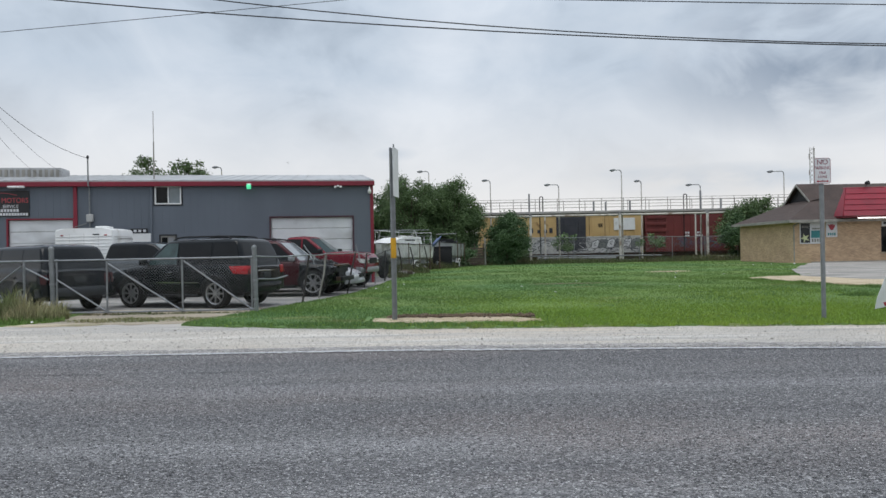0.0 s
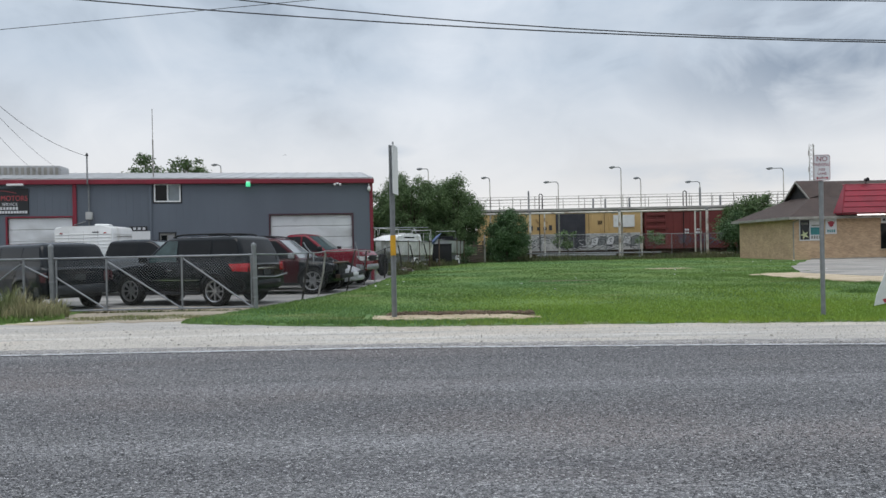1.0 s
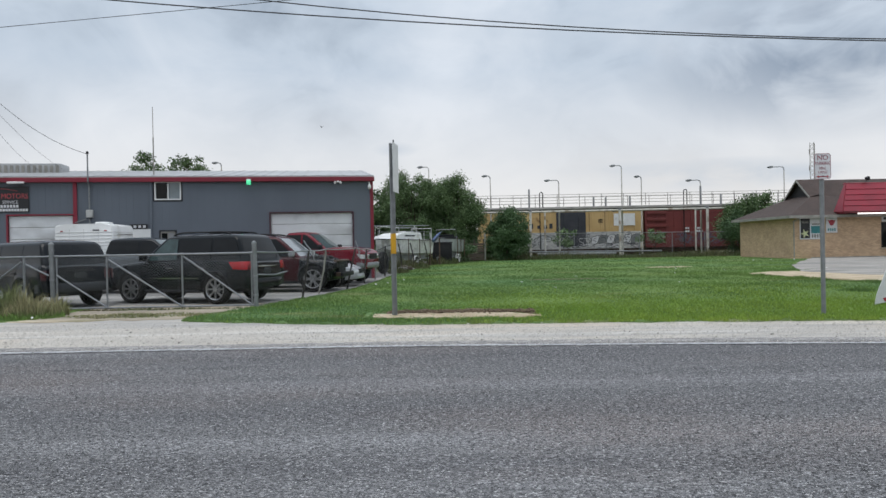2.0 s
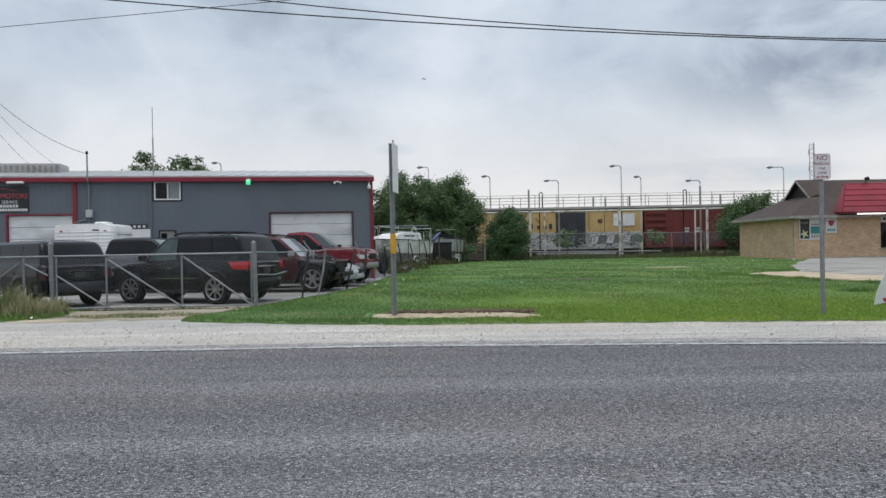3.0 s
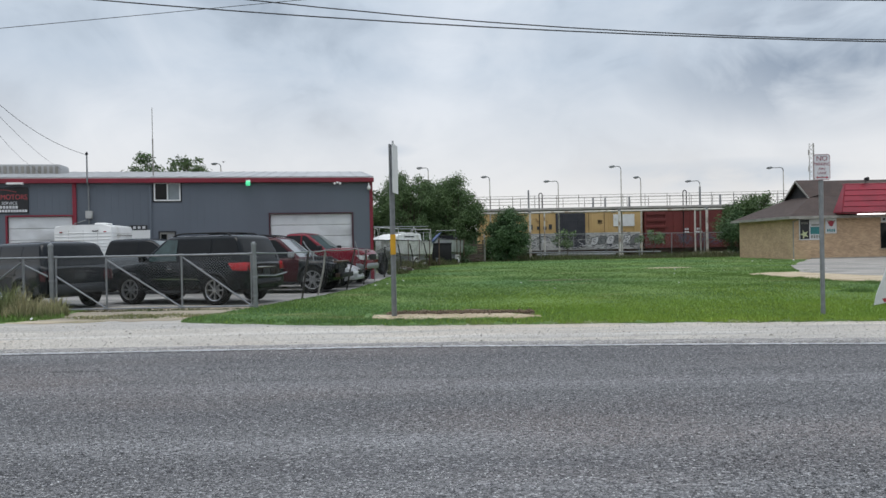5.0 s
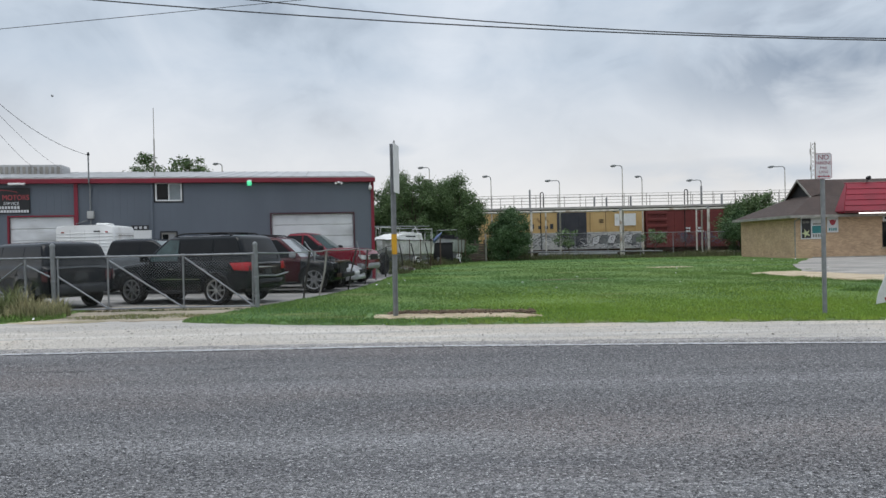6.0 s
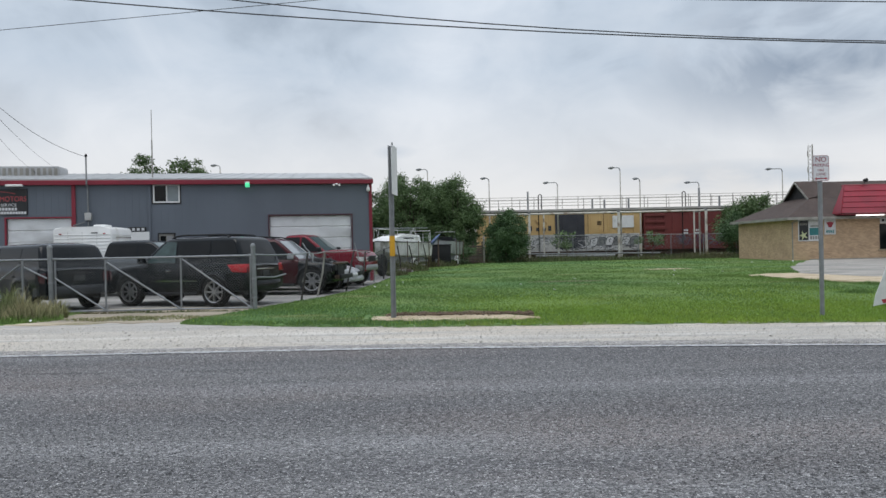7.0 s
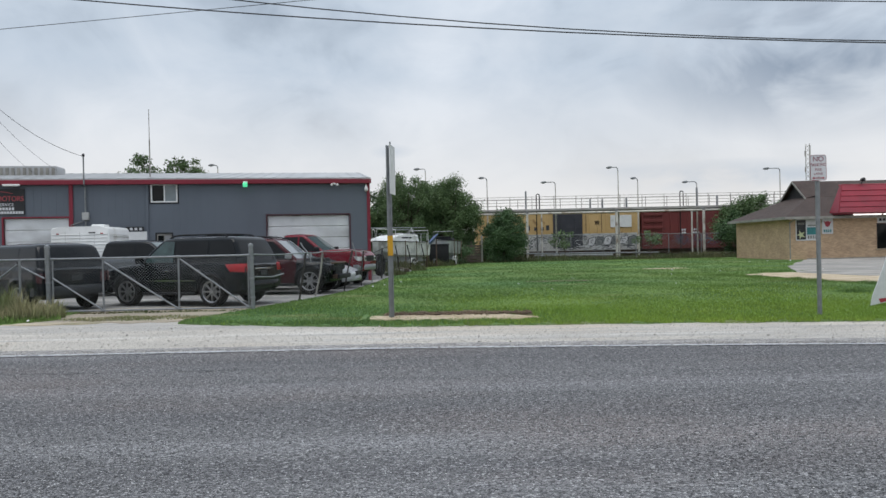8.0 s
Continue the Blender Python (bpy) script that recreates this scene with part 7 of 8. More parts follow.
def build_train():
    ya = boxcar(pose(3.9, 75.2, 0, 0, 0, 0.6), "faded yellow boxcar with black door and graffiti", 17.8, 4.98, CAR_YELLOW, CAR_BLACK, (8.35, 11.55), 3)
    part("spray_ground", box(bmesh.new(), 3.2, 17.5, -0.076, -0.061, 0.80, 2.62), TAG_PALE, ya, "pale graffiti ground paint")
    mid_grey = surf("grey_spray_paint", (0.22, 0.23, 0.23), (0.15, 0.16, 0.16), 2, 0.7)
    bubble_shapes(ya, 12.1, 17.3, 1.2, 2.4, 6, 3, (SIGN_WHITE, mid_grey), CAR_BLACK)
    spray(ya, 5.1, 12.0, 1.0, 2.4, 5, (TAG_DARK, mid_grey, CAR_BLACK, SIGN_WHITE), 70)
    spray(ya, 9.0, 17.2, 0.85, 1.35, 15, (TAG_DARK, SIGN_WHITE, CAR_BLACK), 40)
    part("placard", box(bmesh.new(), 14.6, 16.9, -0.085, -0.06, 3.25, 4.55), WHITE, ya, "white patch panel")
    for k, x in enumerate((3.3, 3.9, 4.5, 5.0, 5.5, 6.3, 7.0, 7.6)):
        tall = 0.55 if k % 3 == 1 else 0.36
        part("text_bar", box(bmesh.new(), x, x + 0.34, -0.068, -0.060, 3.05, 3.05 + tall), CAR_BLACK, ya)
    for k in range(3):
        part("text_bar", box(bmesh.new(), 12.9, 13.4, -0.068, -0.060, 3.6 + k * 0.14, 3.68 + k * 0.14), DARK, ya)
    for x in (11.9, 13.6):
        part("panel_seam", box(bmesh.new(), x, x + 0.05, -0.07, -0.06, 2.65, 4.8), RUST, ya)
    rd = boxcar(pose(21.95, 75.4, 0, 0, 0, 0.6), "oxide red boxcar with painted marks", 15.2, 4.92, CAR_RED, CAR_RED, (5.9, 9.3), 4)
    for k in range(5):
        z = 1.5 + 0.72 * k
        part("end_ridge", prism(bmesh.new(), [(0.15, z), (2.25, z), (2.25, z + 0.34), (0.15, z + 0.34)], -0.13, -0.01, 0.06, 2), CAR_RED, rd)
    spray(rd, 3.2, 9.5, 1.15, 2.3, 8, (TAG_DARK, surf("violet_spray", (0.10, 0.04, 0.10), None, 2, 0.7), surf("blue_spray", (0.06, 0.09, 0.16), None, 2, 0.7)), 26, -0.13)
    for x, z in ((4.3, 2.72), (4.55, 2.72), (5.6, 2.72), (5.85, 2.72), (4.3, 2.4), (4.55, 2.4), (5.5, 2.4), (5.75, 2.4), (6.0, 2.4)):
        part("text_bar", box(bmesh.new(), x, x + 0.17, -0.134, -0.06, z, z + 0.2), SIGN_WHITE, rd)
    for s in (0.0, 1.435):
        bm = box(bmesh.new(), -60, 120, 75.75 + s, 75.82 + s, -0.02, 0.14, 0.01)
        tagged(part("rail", bm, RUST), "rusty steel running rail", "rail", "rails", "structure")
    bm = bmesh.new()
    prism(bm, [(-1.6, -0.05), (4.6, -0.05), (3.6, 0.06), (-0.6, 0.06)], -60, 120)
    ob = part("ballast", bm, surf("ballast", (0.12, 0.11, 0.095), (0.08, 0.07, 0.06), 3, 0.95, bump=0.8, bscale=12), at=pose(0, 0, 0))
    ob.matrix_basis = pose(0, 75.0, 0, 0, 0, 0) @ Matrix(((0, 1, 0, 0), (1, 0, 0, 0), (0, 0, 1, 0), (0, 0, 0, 1)))
    tagged(ob, "grey stone track ballast", "ballast", kind="structure")


def build_platform():
    """The raised steel loading walkway in front of the train."""
    p = thing("loading_walkway", pose(0, 68.0, 0, 0, 0, -0.6), "long raised steel loading walkway with railings and pipes", "walkway")
    x0, x1, zd = -6.0, 60.0, 4.62
    part("deck", box(bmesh.new(), x0, x1, 0, 2.4, zd + 0.16, zd + 0.36, 0.02), DECK_GREY, p)
    part("edge_beam", box(bmesh.new(), x0, x1, -0.12, -0.005, zd + 0.16, zd + 0.38, 0.02), surf("weathered_beam", (0.40, 0.385, 0.37), (0.28, 0.265, 0.25), 0.8, 0.8), p)
    part("long_pipe", tube(bmesh.new(), (x0, -0.35, zd - 0.08), (x1, -0.35, zd - 0.02), 0.09, 10), PIPE, p, "cream insulated pipe")
    for row, y, ztop in (("front", 0.02, 1.22), ("rear", 2.35, 1.15)):
        for z in ((0.38, 0.66, 0.94, ztop) if row == "front" else (0.5, ztop)):
            part("guard_rail", tube(bmesh.new(), (x0, y, zd + 0.36 + z), (x1, y, zd + 0.36 + z), 0.022, 6), RAIL_GREY, p)
        x = x0 + (0.0 if row == "front" else 1.0)
        post = None
        while x < x1:
            m = pose(x, y, zd + 0.36)
            if post is None:
                post = part("rail_post", tube(bmesh.new(), (0, 0, 0), (0, 0, ztop + 0.04), 0.030, 6), RAIL_GREY, p, at=m)
            else:
                share("rail_post", post, p, m)
            x += 2.15
    for x in (8.5, 17.15, 25.6, 34.0, -0.2):
        part("column", box(bmesh.new(), x - 0.10, x + 0.10, -0.55, -0.35, 0, zd - 0.09, 0.02), PIPE, p, "cream painted steel column")
        part("cross_head", box(bmesh.new(), x - 0.12, x + 0.12, -0.5, 2.3, zd - 0.10, zd + 0.15), DECK_GREY, p)
    for x in (9.9, 24.45):
        part("drop_pipe", tube(bmesh.new(), (x, -0.45, 0.5 if x > 20 else 0.2), (x, -0.45, zd - 0.1), 0.075, 8), PIPE, p, "cream vertical pipe")
    for x in (9.75, 23.95):
        bm = bmesh.new()
        arc = [Vector((x - 0.16 * math.cos(a), 0.9, zd + 1.75 + 0.16 * math.sin(a))) for a in (math.pi * i / 6 for i in range(7))]
        pipe(bm, [Vector((x - 0.16, 0.9, 0.9))] + arc + [Vector((x + 0.16, 0.9, zd + 0.4))], 0.05, 6)
        part("loading_arm", bm, DARK, p, "dark hooked loading pipe")
    for x, h in ((8.6, 1.9), (16.2, 0.95), (25.6, 1.9), (27.6, 1.1), (15.0, 1.0), (18.6, 1.05)):
        part("valve_stand", box(bmesh.new(), x - 0.08, x + 0.08, 1.2, 1.4, zd + 0.36, zd + 0.36 + h, 0.03), DECK_GREY, p)
    # pipework and scrap at the foot
    part("ground_pipe", tube(bmesh.new(), (6.0, -0.9, 0.7), (21.0, -0.9, 0.55), 0.07, 8), GALV_DULL, p)
    part("ground_pipe", tube(bmesh.new(), (9.0, -1.4, 0.45), (16.5, -1.4, 0.40), 0.12, 8), GALV_DULL, p)


def street_lamp_at(m, h, reach, group="yard lamps"):
    l = thing("yard_lamp", m, "tall pale pole lamp with cobra head", "street lamp", group)
    bm = bmesh.new()
    tube(bm, (0, 0, 0), (0, 0, h * 0.62), 0.09, 8, 0.08)
    tube(bm, (0, 0, h * 0.62), (0, 0, h - 0.35), 0.06, 8, 0.05)
    part("pole", bm, PIPE, l)
    bm = bmesh.new()
    pipe(bm, [(0, 0, h - 0.35), (-0.03, 0, h - 0.15), (-0.14, 0, h - 0.03), (-0.3, 0, h), (-reach, 0, h - 0.02)], 0.045, 6)
    part("arm", bm, GALV_DULL, l)
    prof = [(0.0, 0.06), (-0.15, 0.12), (-0.5, 0.10), (-0.75, 0.0), (-0.7, -0.10), (-0.45, -0.2), (-0.2, -0.16), (0.0, -0.06)]
    part("lamp_head", prism(bmesh.new(), [(-reach + 0.78 * x, h + 0.8 * z) for x, z in prof], -0.13, 0.13, 0.04), GALV_DULL, l)
    return l


def build_lamps():
    for x, y, h, reach, turn in ((-1.35, 70.5, 9.45, 0.6, 0), (4.9, 71, 8.45, 0.35, 20), (11.8, 70.5, 7.85, 0.9, 0), (17.9, 69.4, 9.1, 0.6, 0), (20.6, 72, 8.2, 0.3, 25),
                                 (26.2, 70.6, 7.6, 0.9, 0), (34.5, 70.2, 8.75, 1.1, 0), (-22.2, 70.0, 10.2, 0.35, 30)):
        street_lamp_at(pose(x, y, 0, 0, 0, turn), h, reach)
    # lattice radio tower far off
    t = thing("radio_tower", pose(64.0, 120.0, 0), "slender white lattice radio tower far behind the shop", "tower")
    bm = bmesh.new()
    c = [(0.45 * math.cos(a), 0.45 * math.sin(a)) for a in (0.4, 0.4 + 2.094, 0.4 + 4.189)]
    for x, y in c:
        tube(bm, (x, y, 0), (x, y, 17.8), 0.05, 5)
    part("leg", bm, FASCIA, t)
    bm = bmesh.new()
    z = 0.0
    while z < 17.2:
        for i in range(3):
            a, b = c[i], c[(i + 1) % 3]
            tube(bm, (a[0], a[1], z), (b[0], b[1], z + 0.75), 0.03, 4)
            tube(bm, (b[0], b[1], z + 0.75), (a[0], a[1], z + 1.5), 0.03, 4)
        z += 1.5
    tagged(part("lattice", bm, FASCIA, t), kind="stuff")
    for z in (13.4, 16.2):
        part("aerial", box(bmesh.new(), -0.65, -0.53, -0.06, 0.06, z - 0.3, z + 0.6), FASCIA, t)


# ---- trees and weeds ----
def leaf_cloud(name, clumps, per, size, material, parent, seed, squash=0.8, spread=1.0):
    """Many small folded leaves round clump centres (x, y, z, radius)."""
    rng = np.random.default_rng(seed)
    vs, fs, base = [], [], 0
    for cx, cy, cz, r in clumps:
        n = int(per * r * r)
        d = rng.normal(size=(n, 3))
        d /= np.linalg.norm(d, axis=1)[:, None]
        rad = r * (0.35 + 0.65 * rng.random(n) ** 0.5) * (1 + 0.25 * rng.normal(size=n) * spread)
        p = d * rad[:, None] * np.array([1, 1, squash]) + np.array([cx, cy, cz])
        u = rng.normal(size=(n, 3))
        u /= np.linalg.norm(u, axis=1)[:, None]
        w = np.cross(u, rng.normal(size=(n, 3)))
        w /= np.linalg.norm(w, axis=1)[:, None] + 1e-6
        s = size * (0.6 + 0.8 * rng.random(n))[:, None]
        fold = np.cross(u, w) * s * 0.25
        q = np.stack((p - u * s, p + w * s * 0.45 + fold, p + u * s, p - w * s * 0.45 + fold), 1)
        vs.append(q.reshape(-1, 3))
        i = base + np.arange(n)[:, None] * 4
        fs.append(np.concatenate((i + np.array([[0, 1, 2]]), i + np.array([[0, 2, 3]]))))
        base += 4 * n
    ob = mesh_of(name, np.concatenate(vs), np.concatenate(fs), material)
    ob.parent = parent
    return ob


def tree(at, label, height, trunk_r, clumps, per, size, material, seed, category="tree", name="tree"):
    t = thing(name, at, label, category)
    rng = random.Random(seed)
    bm = bmesh.new()
    fork = Vector((0.1, 0, height * 0.3))
    tube(bm, (0, 0, 0), fork, trunk_r, 9, trunk_r * 0.72)
    for cx, cy, cz, r in clumps[::2]:
        end = Vector((cx, cy, cz))
        midp = fork.lerp(end, 0.5) + Vector((rng.uniform(-0.2, 0.2), rng.uniform(-0.2, 0.2), 0.15))
        tube(bm, fork, midp, trunk_r * 0.5, 6, trunk_r * 0.3)
        tube(bm, midp, end, trunk_r * 0.3, 5, trunk_r * 0.08)
        for k in range(3):
            tip = end + Vector((rng.uniform(-1, 1), rng.uniform(-1, 1), rng.uniform(-0.2, 1))) * r
            tube(bm, midp.lerp(end, 0.6), tip, trunk_r * 0.13, 4, trunk_r * 0.04)
    part("trunk", bm, BARK, t)
    leaf_cloud("crown", clumps, per, size, material, t, seed, spread=1.35)
    return t


def crown_of(width, z0, z1, n, seed, depth=None, rmin=0.45, rmax=0.95, top=None):
    """Clump centres that fill a crown with an uneven outline."""
    rng = random.Random(seed)
    depth = depth or width * 0.8
    out = []
    while len(out) < n:
        x, y, z = rng.uniform(-1, 1), rng.uniform(-1, 1), rng.uniform(-1, 1)
        if x * x + y * y + z * z < 1:
            zz = (z0 + z1) / 2 + z * (z1 - z0) / 2
            if top:
                zz = min(zz, top(x))
            out.append((x * width / 2, y * depth / 2, zz, rng.uniform(rmin, rmax)))
    return out


def build_trees():
    tree(pose(-3.1, 64.0, 0), "broad dark green tree behind the boats", 8.4, 0.22, crown_of(6.3, 0.6, 8.1, 110, 1, depth=4.6, rmin=0.45, rmax=0.9), 950, 0.085, LEAF, 21)
    tree(pose(0.95, 64.2, 0), "dark green tree behind the stored boats", 7.7, 0.2, crown_of(5.3, 0.5, 7.5, 95, 2, depth=4.6, rmin=0.45, rmax=0.9), 950, 0.085, LEAF, 22)
    tree(pose(-0.9, 65.6, 0), "dark green tree filling the row behind the boats", 7.6, 0.2, crown_of(5.6, 0.6, 7.5, 90, 41, depth=4.0, rmin=0.45, rmax=0.9), 900, 0.085, LEAF, 42)
    tree(pose(5.65, 62.4, 0), "dense rounded dark green bush at the lawn's end", 5.0, 0.12, crown_of(3.6, -0.2, 4.9, 84, 5, depth=3.0, rmin=0.4, rmax=0.75), 900, 0.085, LEAF_DARK, 25, "bush", "bush")
    tree(pose(-24.5, 58.0, 0), "leafy tree showing above the workshop roof", 9.4, 0.2, crown_of(2.6, 5.0, 9.5, 32, 7, rmin=0.35, rmax=0.7), 420, 0.12, LEAF, 27)
    tree(pose(-21.3, 58.5, 0), "sparse leafy tree showing above the workshop roof", 8.9, 0.18, crown_of(4.0, 5.0, 9.8, 40, 8, rmin=0.3, rmax=0.6), 420, 0.12, LEAF, 28)
    tree(pose(30.1, 66.0, 0), "green tree behind the brick shop", 5.6, 0.18, crown_of(7.2, 0.8, 6.0, 80, 9, depth=4.5), 620, 0.10, LEAF, 29)
    tree(pose(27.6, 64.0, 0), "low green bush beside the brick shop", 3.6, 0.1, crown_of(4.0, 0.1, 4.3, 44, 10, depth=2.6, rmin=0.4, rmax=0.75), 640, 0.10, LEAF_DARK, 30, "bush", "bush")
    tree(pose(11.6, 65.0, 0), "small sapling in front of the rail cars", 2.9, 0.05, crown_of(2.3, 1.1, 2.6, 10, 11, rmin=0.3, rmax=0.5), 380, 0.12, LEAF, 31, "sapling", "sapling")
    tree(pose(19.6, 65.0, 0), "small sapling in front of the rail cars", 3.0, 0.05, crown_of(2.8, 1.2, 2.8, 12, 12, rmin=0.3, rmax=0.5), 380, 0.12, LEAF, 32, "sapling", "sapling")
    tree(pose(7.6, 66.0, 0), "small green bush by the rail yard column", 2.6, 0.05, crown_of(1.9, 0.3, 2.5, 9, 13, rmin=0.3, rmax=0.5), 380, 0.12, LEAF, 33, "bush", "bush")
    tree(pose(3.2, 63.2, 0), "scrubby growth at the wooden fence", 2.0, 0.05, crown_of(1.8, 0.2, 2.3, 8, 14, rmin=0.3, rmax=0.5), 380, 0.10, LEAF_DARK, 34, "bush", "bush")
    tree(pose(-6.2, 66.0, 0), "dark green scrub tree beside the workshop's end", 6.6, 0.12, crown_of(3.6, 0.3, 6.6, 40, 15, depth=2.5, rmin=0.5, rmax=0.9), 560, 0.12, LEAF_DARK, 35)
    for k, (x, w) in enumerate(((-4.6, 3.6), (-1.6, 3.6), (1.2, 3.0))):
        tree(pose(x, 60.6 - 0.3 * k, 0), "low dark undergrowth behind the stored boats", 2.2, 0.05, crown_of(w, -0.2, 2.3, 18, 60 + k, depth=1.2, rmin=0.4, rmax=0.7), 620, 0.09, LEAF_DARK, 70 + k, "undergrowth", "undergrowth")
    # weeds added behind the train to stand for the dark below the cars
    tall_grass("weeds", 15.0, 80.5, 17, 1.3, 6000, 0.5, 1.2, WEED, "tall weeds added beyond the track to darken the gap under the cars", 63)
    tall_grass("weeds", -3.2, 47.2, 2.2, 1.4, 5200, 0.2, 0.85, WEED, "rank weeds growing round the boat trailers", 61)
    tall_grass("weeds", -0.6, 54.6, 1.8, 1.4, 4200, 0.2, 0.85, WEED, "rank weeds growing round the boat trailers", 62)
    for k, (x, y, rx, n, h) in enumerate(((10, 63.5, 9, 6500, 0.75), (24, 63.5, 7, 5200, 0.85), (4.5, 62.6, 2.5, 1500, 0.6), (-1.6, 45.0, 0.7, 900, 0.5), (-2.5, 38.5, 0.6, 800, 0.45), (0.2, 55.5, 1.0, 900, 0.5), (30, 62.0, 4, 1600, 0.9))):
        tall_grass("weeds", x, y, rx, 1.3, n, 0.2, h, WEED, "ragged weeds and dry grass along the lot edge", 40 + k)
    # far tree line on the horizon, and added trees out of view
    rng = random.Random(17)
    far = []
    for k in range(110):
        far.append((rng.uniform(-230, 230), rng.uniform(215, 245), rng.uniform(0.5, 3.2), rng.uniform(2.0, 4.0)))
    # unseen trees behind the camera, added to darken reflections in the cars
    for k in range(150):
        far.append((rng.uniform(-120, 120), rng.uniform(-62, -48), rng.uniform(1.0, 9.0), rng.uniform(1.8, 3.2)))
    ob = leaf_cloud("far_woods", far, 26, 0.8, LEAF_DARK, None, 50)
    tagged(ob, "distant dark green tree line, with unseen trees added behind the camera", "woods", kind="stuff")


def build_back_fences():
    f = thing("board_fence", pose(1.85, 61.5, 0, 0, 0, 4), "weathered dark horizontal board fence by the boats", "fence")
    for k in range(7):
        part("board", box(bmesh.new(), 0, 1.75, -0.02, 0.02, 0.12 + 0.22 * k, 0.30 + 0.22 * k, 0.006), WOOD, f, at=pose(0, 0, 0, 0, random.Random(k).uniform(-1.2, 1.2)))
    for x in (0.05, 0.9, 1.7):
        part("fence_post", box(bmesh.new(), x - 0.05, x + 0.05, 0.025, 0.12, 0, 1.95), WOOD, f)
    part("pale_post", box(bmesh.new(), 1.78, 1.92, 0, 0.12, 0, 2.45, 0.01), FASCIA, f, "pale weathered post")
    y = thing("yard_fence", pose(6.0, 63.8, 0), "tall galvanised chain-link fence before the rail yard", "fence")
    part("top_rail", tube(bmesh.new(), (0, 0, 2.4), (24, 0, 2.2), 0.03, 6), GALV_DULL, y)
    for k in range(9):
        part("fence_post", tube(bmesh.new(), (k * 3.0, 0, 0), (k * 3.0, 0, 2.42 - 0.025 * k), 0.035, 6), GALV_DULL, y)
    tagged(part("chain_link", link_mesh(bmesh.new(), 24, 0.05, 2.2, 0.30, 0.005), WIRE, y, sharp=180), kind="stuff")


# ---- small things ----
def build_litter():
    rng = random.Random(31)
    spots = [(-2.2, 27.2), (-1.7, 29.4), (-2.6, 26.4), (2.9, 26), (8.2, 24.2), (3.6, 22.5), (13.5, 33.5), (-9.15, 15.4), (12.0, 36.0), (18.2, 33.0), (5.6, 29.5), (10.3, 31.0), (22.8, 48.4), (24.2, 48.0), (21.0, 47.2)]
    for x, y in spots:
        s = rng.uniform(0.03, 0.07)
        s = 0.025 if x < -9 else s
        l = thing("litter", pose(x, y, 0.05, rng.uniform(-25, 25), rng.uniform(-25, 25), rng.uniform(0, 180)), "scrap of white litter lying in the grass", "litter", "litter in the grass")
        bm = bmesh.new()
        plate(bm, [(-s, -s * 0.7, 0), (s, -s * 0.6, 0.01), (s * 0.8, s * 0.7, 0.03), (-s * 0.9, s * 0.6, 0.015)], 0.01)
        part("scrap", bm, SIGN_WHITE, l)
    # loose stones on the shoulder and the road edge
    npr = np.random.default_rng(12)
    n = 16000
    x = npr.uniform(-11, 11, n)
    y = np.interp(x, [p[0] for p in ROAD_EDGE], [p[1] for p in ROAD_EDGE]) - 0.1 + npr.random(n) ** 1.3 * 3.6
    s = npr.uniform(0.005, 0.013, n) * (1 + 1.2 * (npr.random(n) > 0.97))
    oct_v = np.array([(1, 0, 0), (0, 1, 0), (-1, 0, 0), (0, -1, 0), (0, 0, 0.7), (0, 0, -0.5)])
    oct_f = np.array([(0, 1, 4), (1, 2, 4), (2, 3, 4), (3, 0, 4), (1, 0, 5), (2, 1, 5), (3, 2, 5), (0, 3, 5)])
    v = oct_v[None] * s[:, None, None] * npr.uniform(0.6, 1.4, (n, 6, 3)) + np.stack((x, y, np.full(n, 0.004)), 1)[:, None]
    f = (np.arange(n)[:, None, None] * 6 + oct_f[None]).reshape(-1, 3)
    tagged(mesh_of("gravel_stones", v.reshape(-1, 3), f, surf("loose_stone", (0.60, 0.57, 0.52), (0.46, 0.43, 0.39), 9, 0.9, island_tint=0.3)), "loose pale gravel stones on the shoulder", "gravel", kind="stuff")
    # stones strewn over the asphalt's ragged edge
    n = 16000
    x = npr.uniform(-9, 9, n)
    y = np.interp(x, [p[0] for p in ROAD_EDGE], [p[1] for p in ROAD_EDGE]) + 0.08 - npr.random(n) ** 1.8 * 0.5
    s = npr.uniform(0.005, 0.014, n)
    v = oct_v[None] * s[:, None, None] * npr.uniform(0.6, 1.4, (n, 6, 3)) + np.stack((x, y, np.full(n, 0.006)), 1)[:, None]
    f = (np.arange(n)[:, None, None] * 6 + oct_f[None]).reshape(-1, 3)
    tagged(mesh_of("edge_stones", v.reshape(-1, 3), f, surf("pale_edge_stone", (0.62, 0.57, 0.50), (0.40, 0.37, 0.33), 9, 0.9, island_tint=0.5)), "pale stones strewn over the asphalt edge", "gravel", kind="stuff")
    # clods along the bare dirt
    n = 900
    x = npr.uniform(-1.2, 1.9, n)
    y = 15.0 - 0.1 * x + npr.normal(0, 0.17, n)
    s = npr.uniform(0.01, 0.035, n)
    v = oct_v[None] * s[:, None, None] * npr.uniform(0.6, 1.4, (n, 6, 3)) + np.stack((x, y, np.full(n, 0.075)), 1)[:, None]
    f = (np.arange(n)[:, None, None] * 6 + oct_f[None]).reshape(-1, 3)
    tagged(mesh_of("soil_clods", v.reshape(-1, 3), f, SOIL), "crumbled dark soil clods along the bare patch", "soil", kind="stuff")
    # raised chips of the road surface
    n = 190000
    y = 3.3 + 6.9 * npr.random(n) ** 1.25
    x = npr.uniform(-7.4, 7.4, n)
    s = npr.uniform(0.004, 0.0085, n)
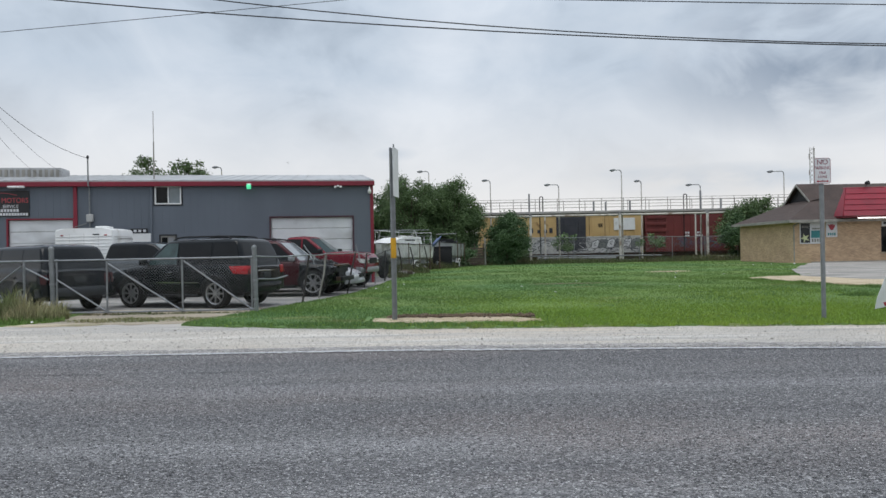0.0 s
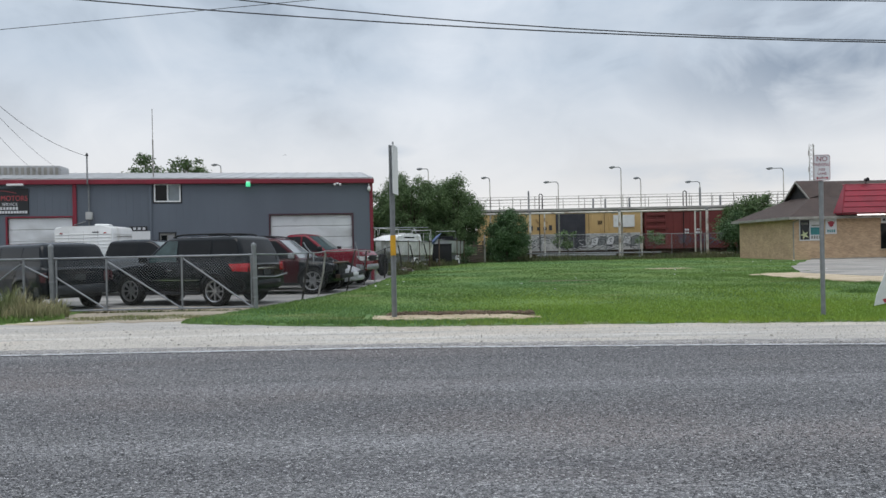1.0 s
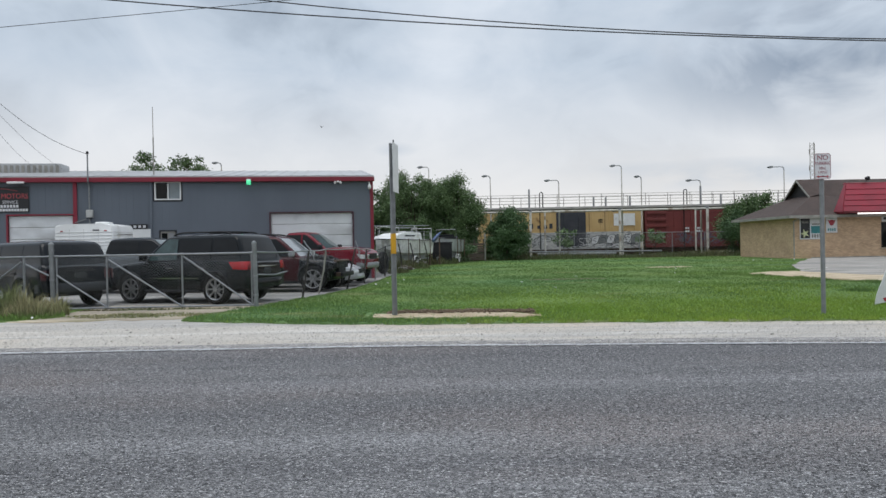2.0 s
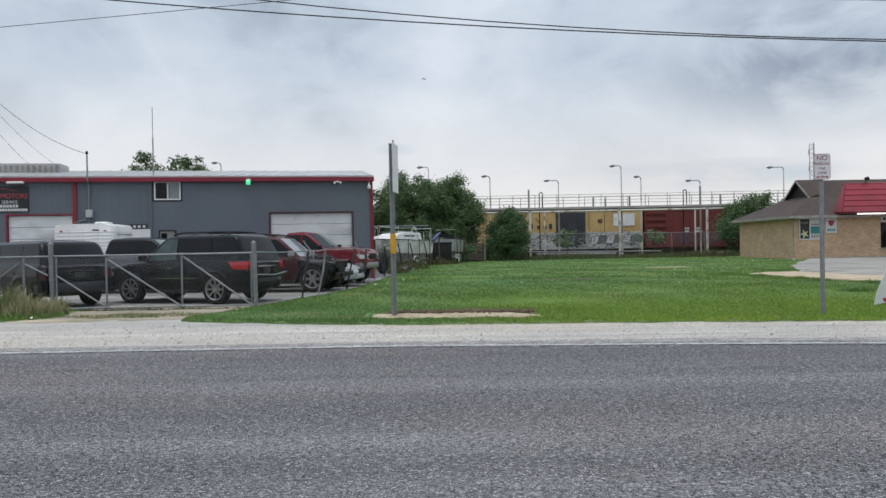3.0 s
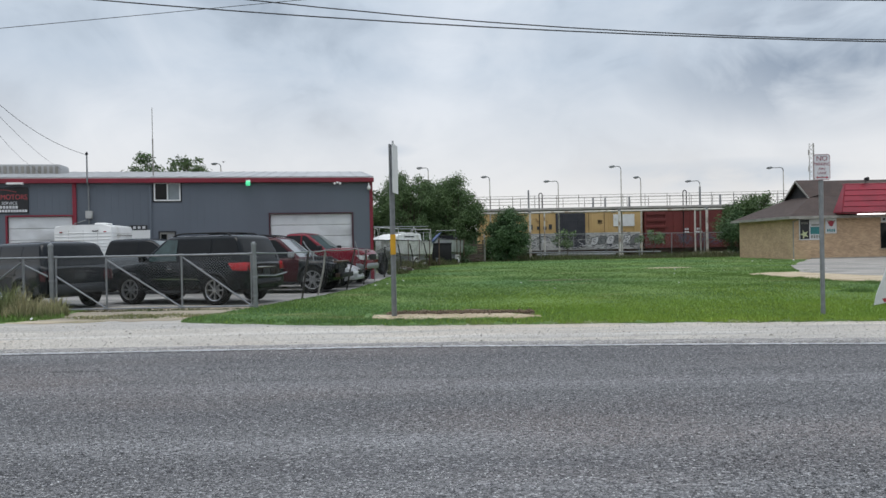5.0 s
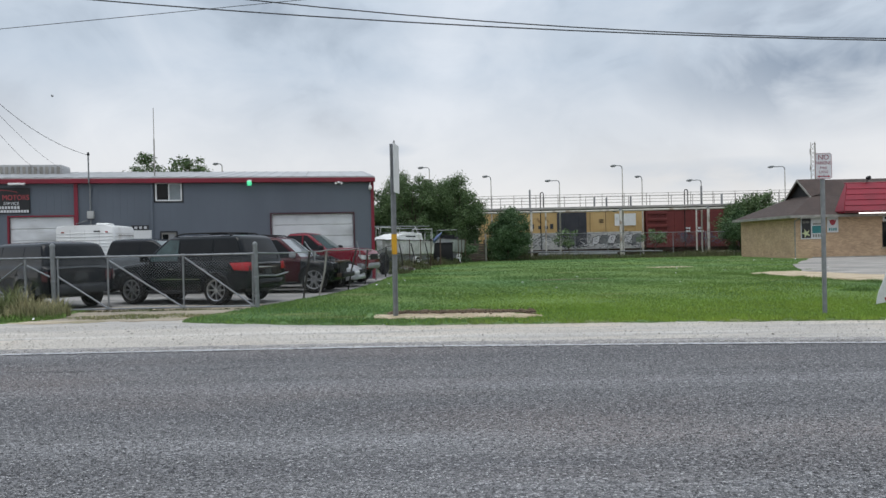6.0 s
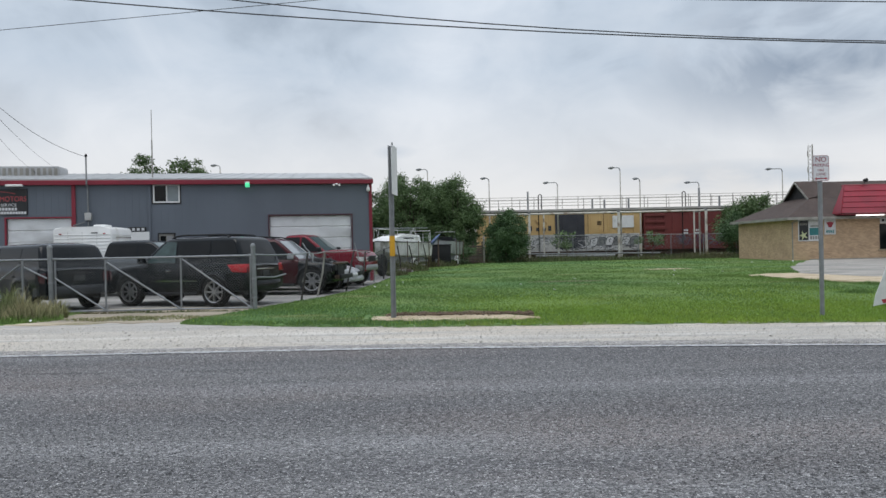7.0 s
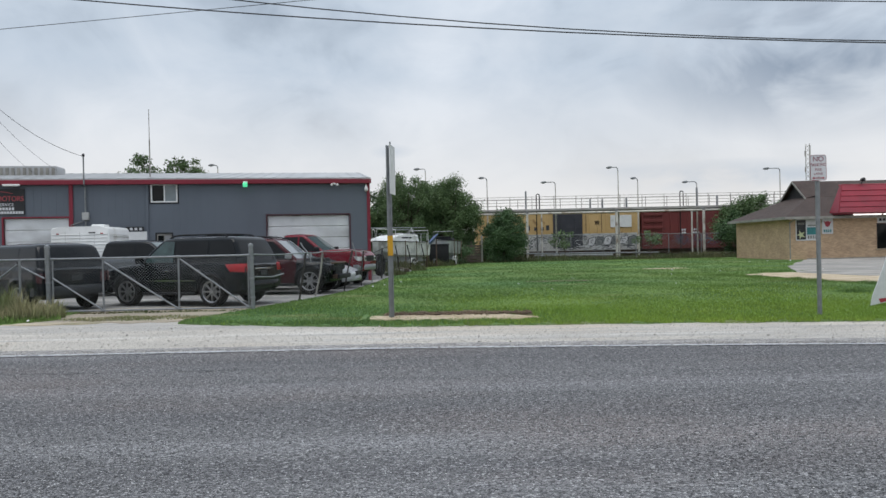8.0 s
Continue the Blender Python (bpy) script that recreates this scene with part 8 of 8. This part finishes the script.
    v = oct_v[None] * np.array((1.15, 1.0, 0.4)) * s[:, None, None] * npr.uniform(0.6, 1.4, (n, 6, 3)) + np.stack((x, y, np.full(n, 0.0045)), 1)[:, None]
    f = (np.arange(n)[:, None, None] * 6 + oct_f[None]).reshape(-1, 3)
    tagged(mesh_of("road_chippings", v.reshape(-1, 3), f, CHIP), "stone chippings set in the asphalt", "chippings", kind="stuff")


def build_bird():
    b = thing("bird", pose(0, 30, 10), "small dark bird flying across the grey sky", "bird")
    prof = [(0.72 * r, 0.72 * a) for r, a in ((0, -0.17), (0.02, -0.15), (0.045, -0.06), (0.05, 0.02), (0.035, 0.09), (0.028, 0.12), (0.012, 0.155), (0, 0.17))]
    feather = surf("dark_feathers", (0.035, 0.034, 0.036), (0.06, 0.056, 0.054), 20, 0.8)
    part("body", lathe(bmesh.new(), prof, 10, pose(0, 0, 0, 0, 0, -90)), feather, b)
    part("tail", plate(bmesh.new(), [(-0.09, -0.015, 0.0), (-0.19, -0.035, 0), (-0.19, 0.035, 0), (-0.09, 0.015, 0)], 0.008), feather, b)
    wings = []
    for s in (1, -1):
        pts = [(0.05, 0, 0), (0.065, 0.10 * s, 0.0), (0.02, 0.23 * s, 0.0), (-0.02, 0.19 * s, 0), (-0.043, 0.10 * s, 0), (-0.036, 0, 0)]
        wings.append(part("wing", plate(bmesh.new(), pts[::s], 0.008), feather, b))
    return b, wings


build_ground()
build_workshop()
build_brick_shop()
build_vehicles()
build_trailer()
build_boats()
build_gate()
build_signs()
build_cables()
build_train()
build_platform()
build_lamps()
build_trees()
build_back_fences()
grass_blades()
tall_grass("tall_grass", -10.65, 16.45, 1.7, 0.95, 3600, 0.25, 0.88, DRY, "tall dry straw-coloured grass by the gate post", 3)
tall_grass("weeds", -7.1, 15.95, 1.8, 0.55, 2600, 0.02, 0.10, DRY, "sparse dead weeds across the driveway", 8)
tall_grass("weeds", -7.4, 17.55, 2.5, 0.16, 1100, 0.02, 0.10, WEED, "sparse weeds under the gate", 9)
tall_grass("weeds", -10.7, 16.0, 1.9, 0.9, 9000, 0.05, 0.24, BLADE, "low green grass at the foot of the gate post", 10)
tall_grass("weeds", 0.3, 15.35, 1.9, 0.16, 1500, 0.04, 0.13, DRY, "dead grass fringe above the bare patch", 12)
tall_grass("weeds", -0.9, 14.05, 1.0, 0.10, 500, 0.03, 0.10, BLADE, "grass tufts over the bare patch edge", 13)
for k, (gx, gy, grx, gry) in enumerate(((12.2, 29.4, 0.9, 1.2), (12.5, 27.4, 0.7, 1.2), (13.1, 25.0, 0.5, 1.3), (15.6, 31.8, 1.4, 1.2), (13.8, 22.2, 0.6, 1.0), (15.5, 20.9, 1.2, 0.5), (11.15, 18.8, 0.5, 0.4))):
    tall_grass("weeds", gx, gy, grx, gry, 1500, 0.06, 0.17, BLADE, "ragged grass creeping over the dirt apron", 60 + k)
road_dust()
build_litter()
flock = [build_bird(), build_bird()]


def motions():
    """Two birds cross the sky over the yard; each wing beats on its body."""
    paths = [[(0.0, -18.6, 84.0, 12.3), (0.8, -16.87, 75.0, 11.56), (1.5, -14.2, 66.8, 11.4), (2.2, -8.7, 58.6, 12.4), (2.8, -3.17, 51.57, 13.16), (3.0, -1.17, 49.23, 13.31),
              (3.3, 1.65, 45.71, 13.83), (3.5, 3.97, 43.37, 13.96), (3.8, 8.05, 39.86, 14.42), (4.0, 10.44, 37.51, 13.88), (4.2, 13.14, 35.17, 13.47), (4.7, 20.0, 29.6, 14.2), (6.0, 38.0, 16.0, 17.0), (8.0, 66.0, -4.0, 20.0)],
             [(0.0, 2.0, 95.0, 2.5), (2.5, -8.0, 82.0, 3.0), (4.0, -13.5, 69.0, 4.5), (4.7, -16.22, 64.0, 7.21), (5.2, -23.16, 64.0, 11.34), (5.8, -32.49, 64.0, 15.11), (6.0, -35.80, 64.0, 16.00), (6.2, -39.07, 64.0, 16.27), (6.6, -45.67, 64.0, 16.71), (8.0, -72.0, 64.0, 20.0)]]
    for (bird, wings), path in zip(flock, paths):
        rows = []
        for i, (t, x, y, z) in enumerate(path):
            a, b = path[max(0, i - 1)], path[min(len(path) - 1, i + 1)]
            turn = math.degrees(math.atan2(b[2] - a[2], b[1] - a[1]))
            rows.append((t, pose(x, y, z, 12 * math.sin(3.1 * i), 0, turn)))
        walk(bird, rows)
        for s, wing in zip((1, -1), wings):
            beats = []
            for k in range(81):
                lift = (38, 8, -26, 4)[k % 4]
                beats.append((round(k * 0.1, 2), pose(0, 0, 0.02, s * lift)))
            walk(wing, beats)


motions()
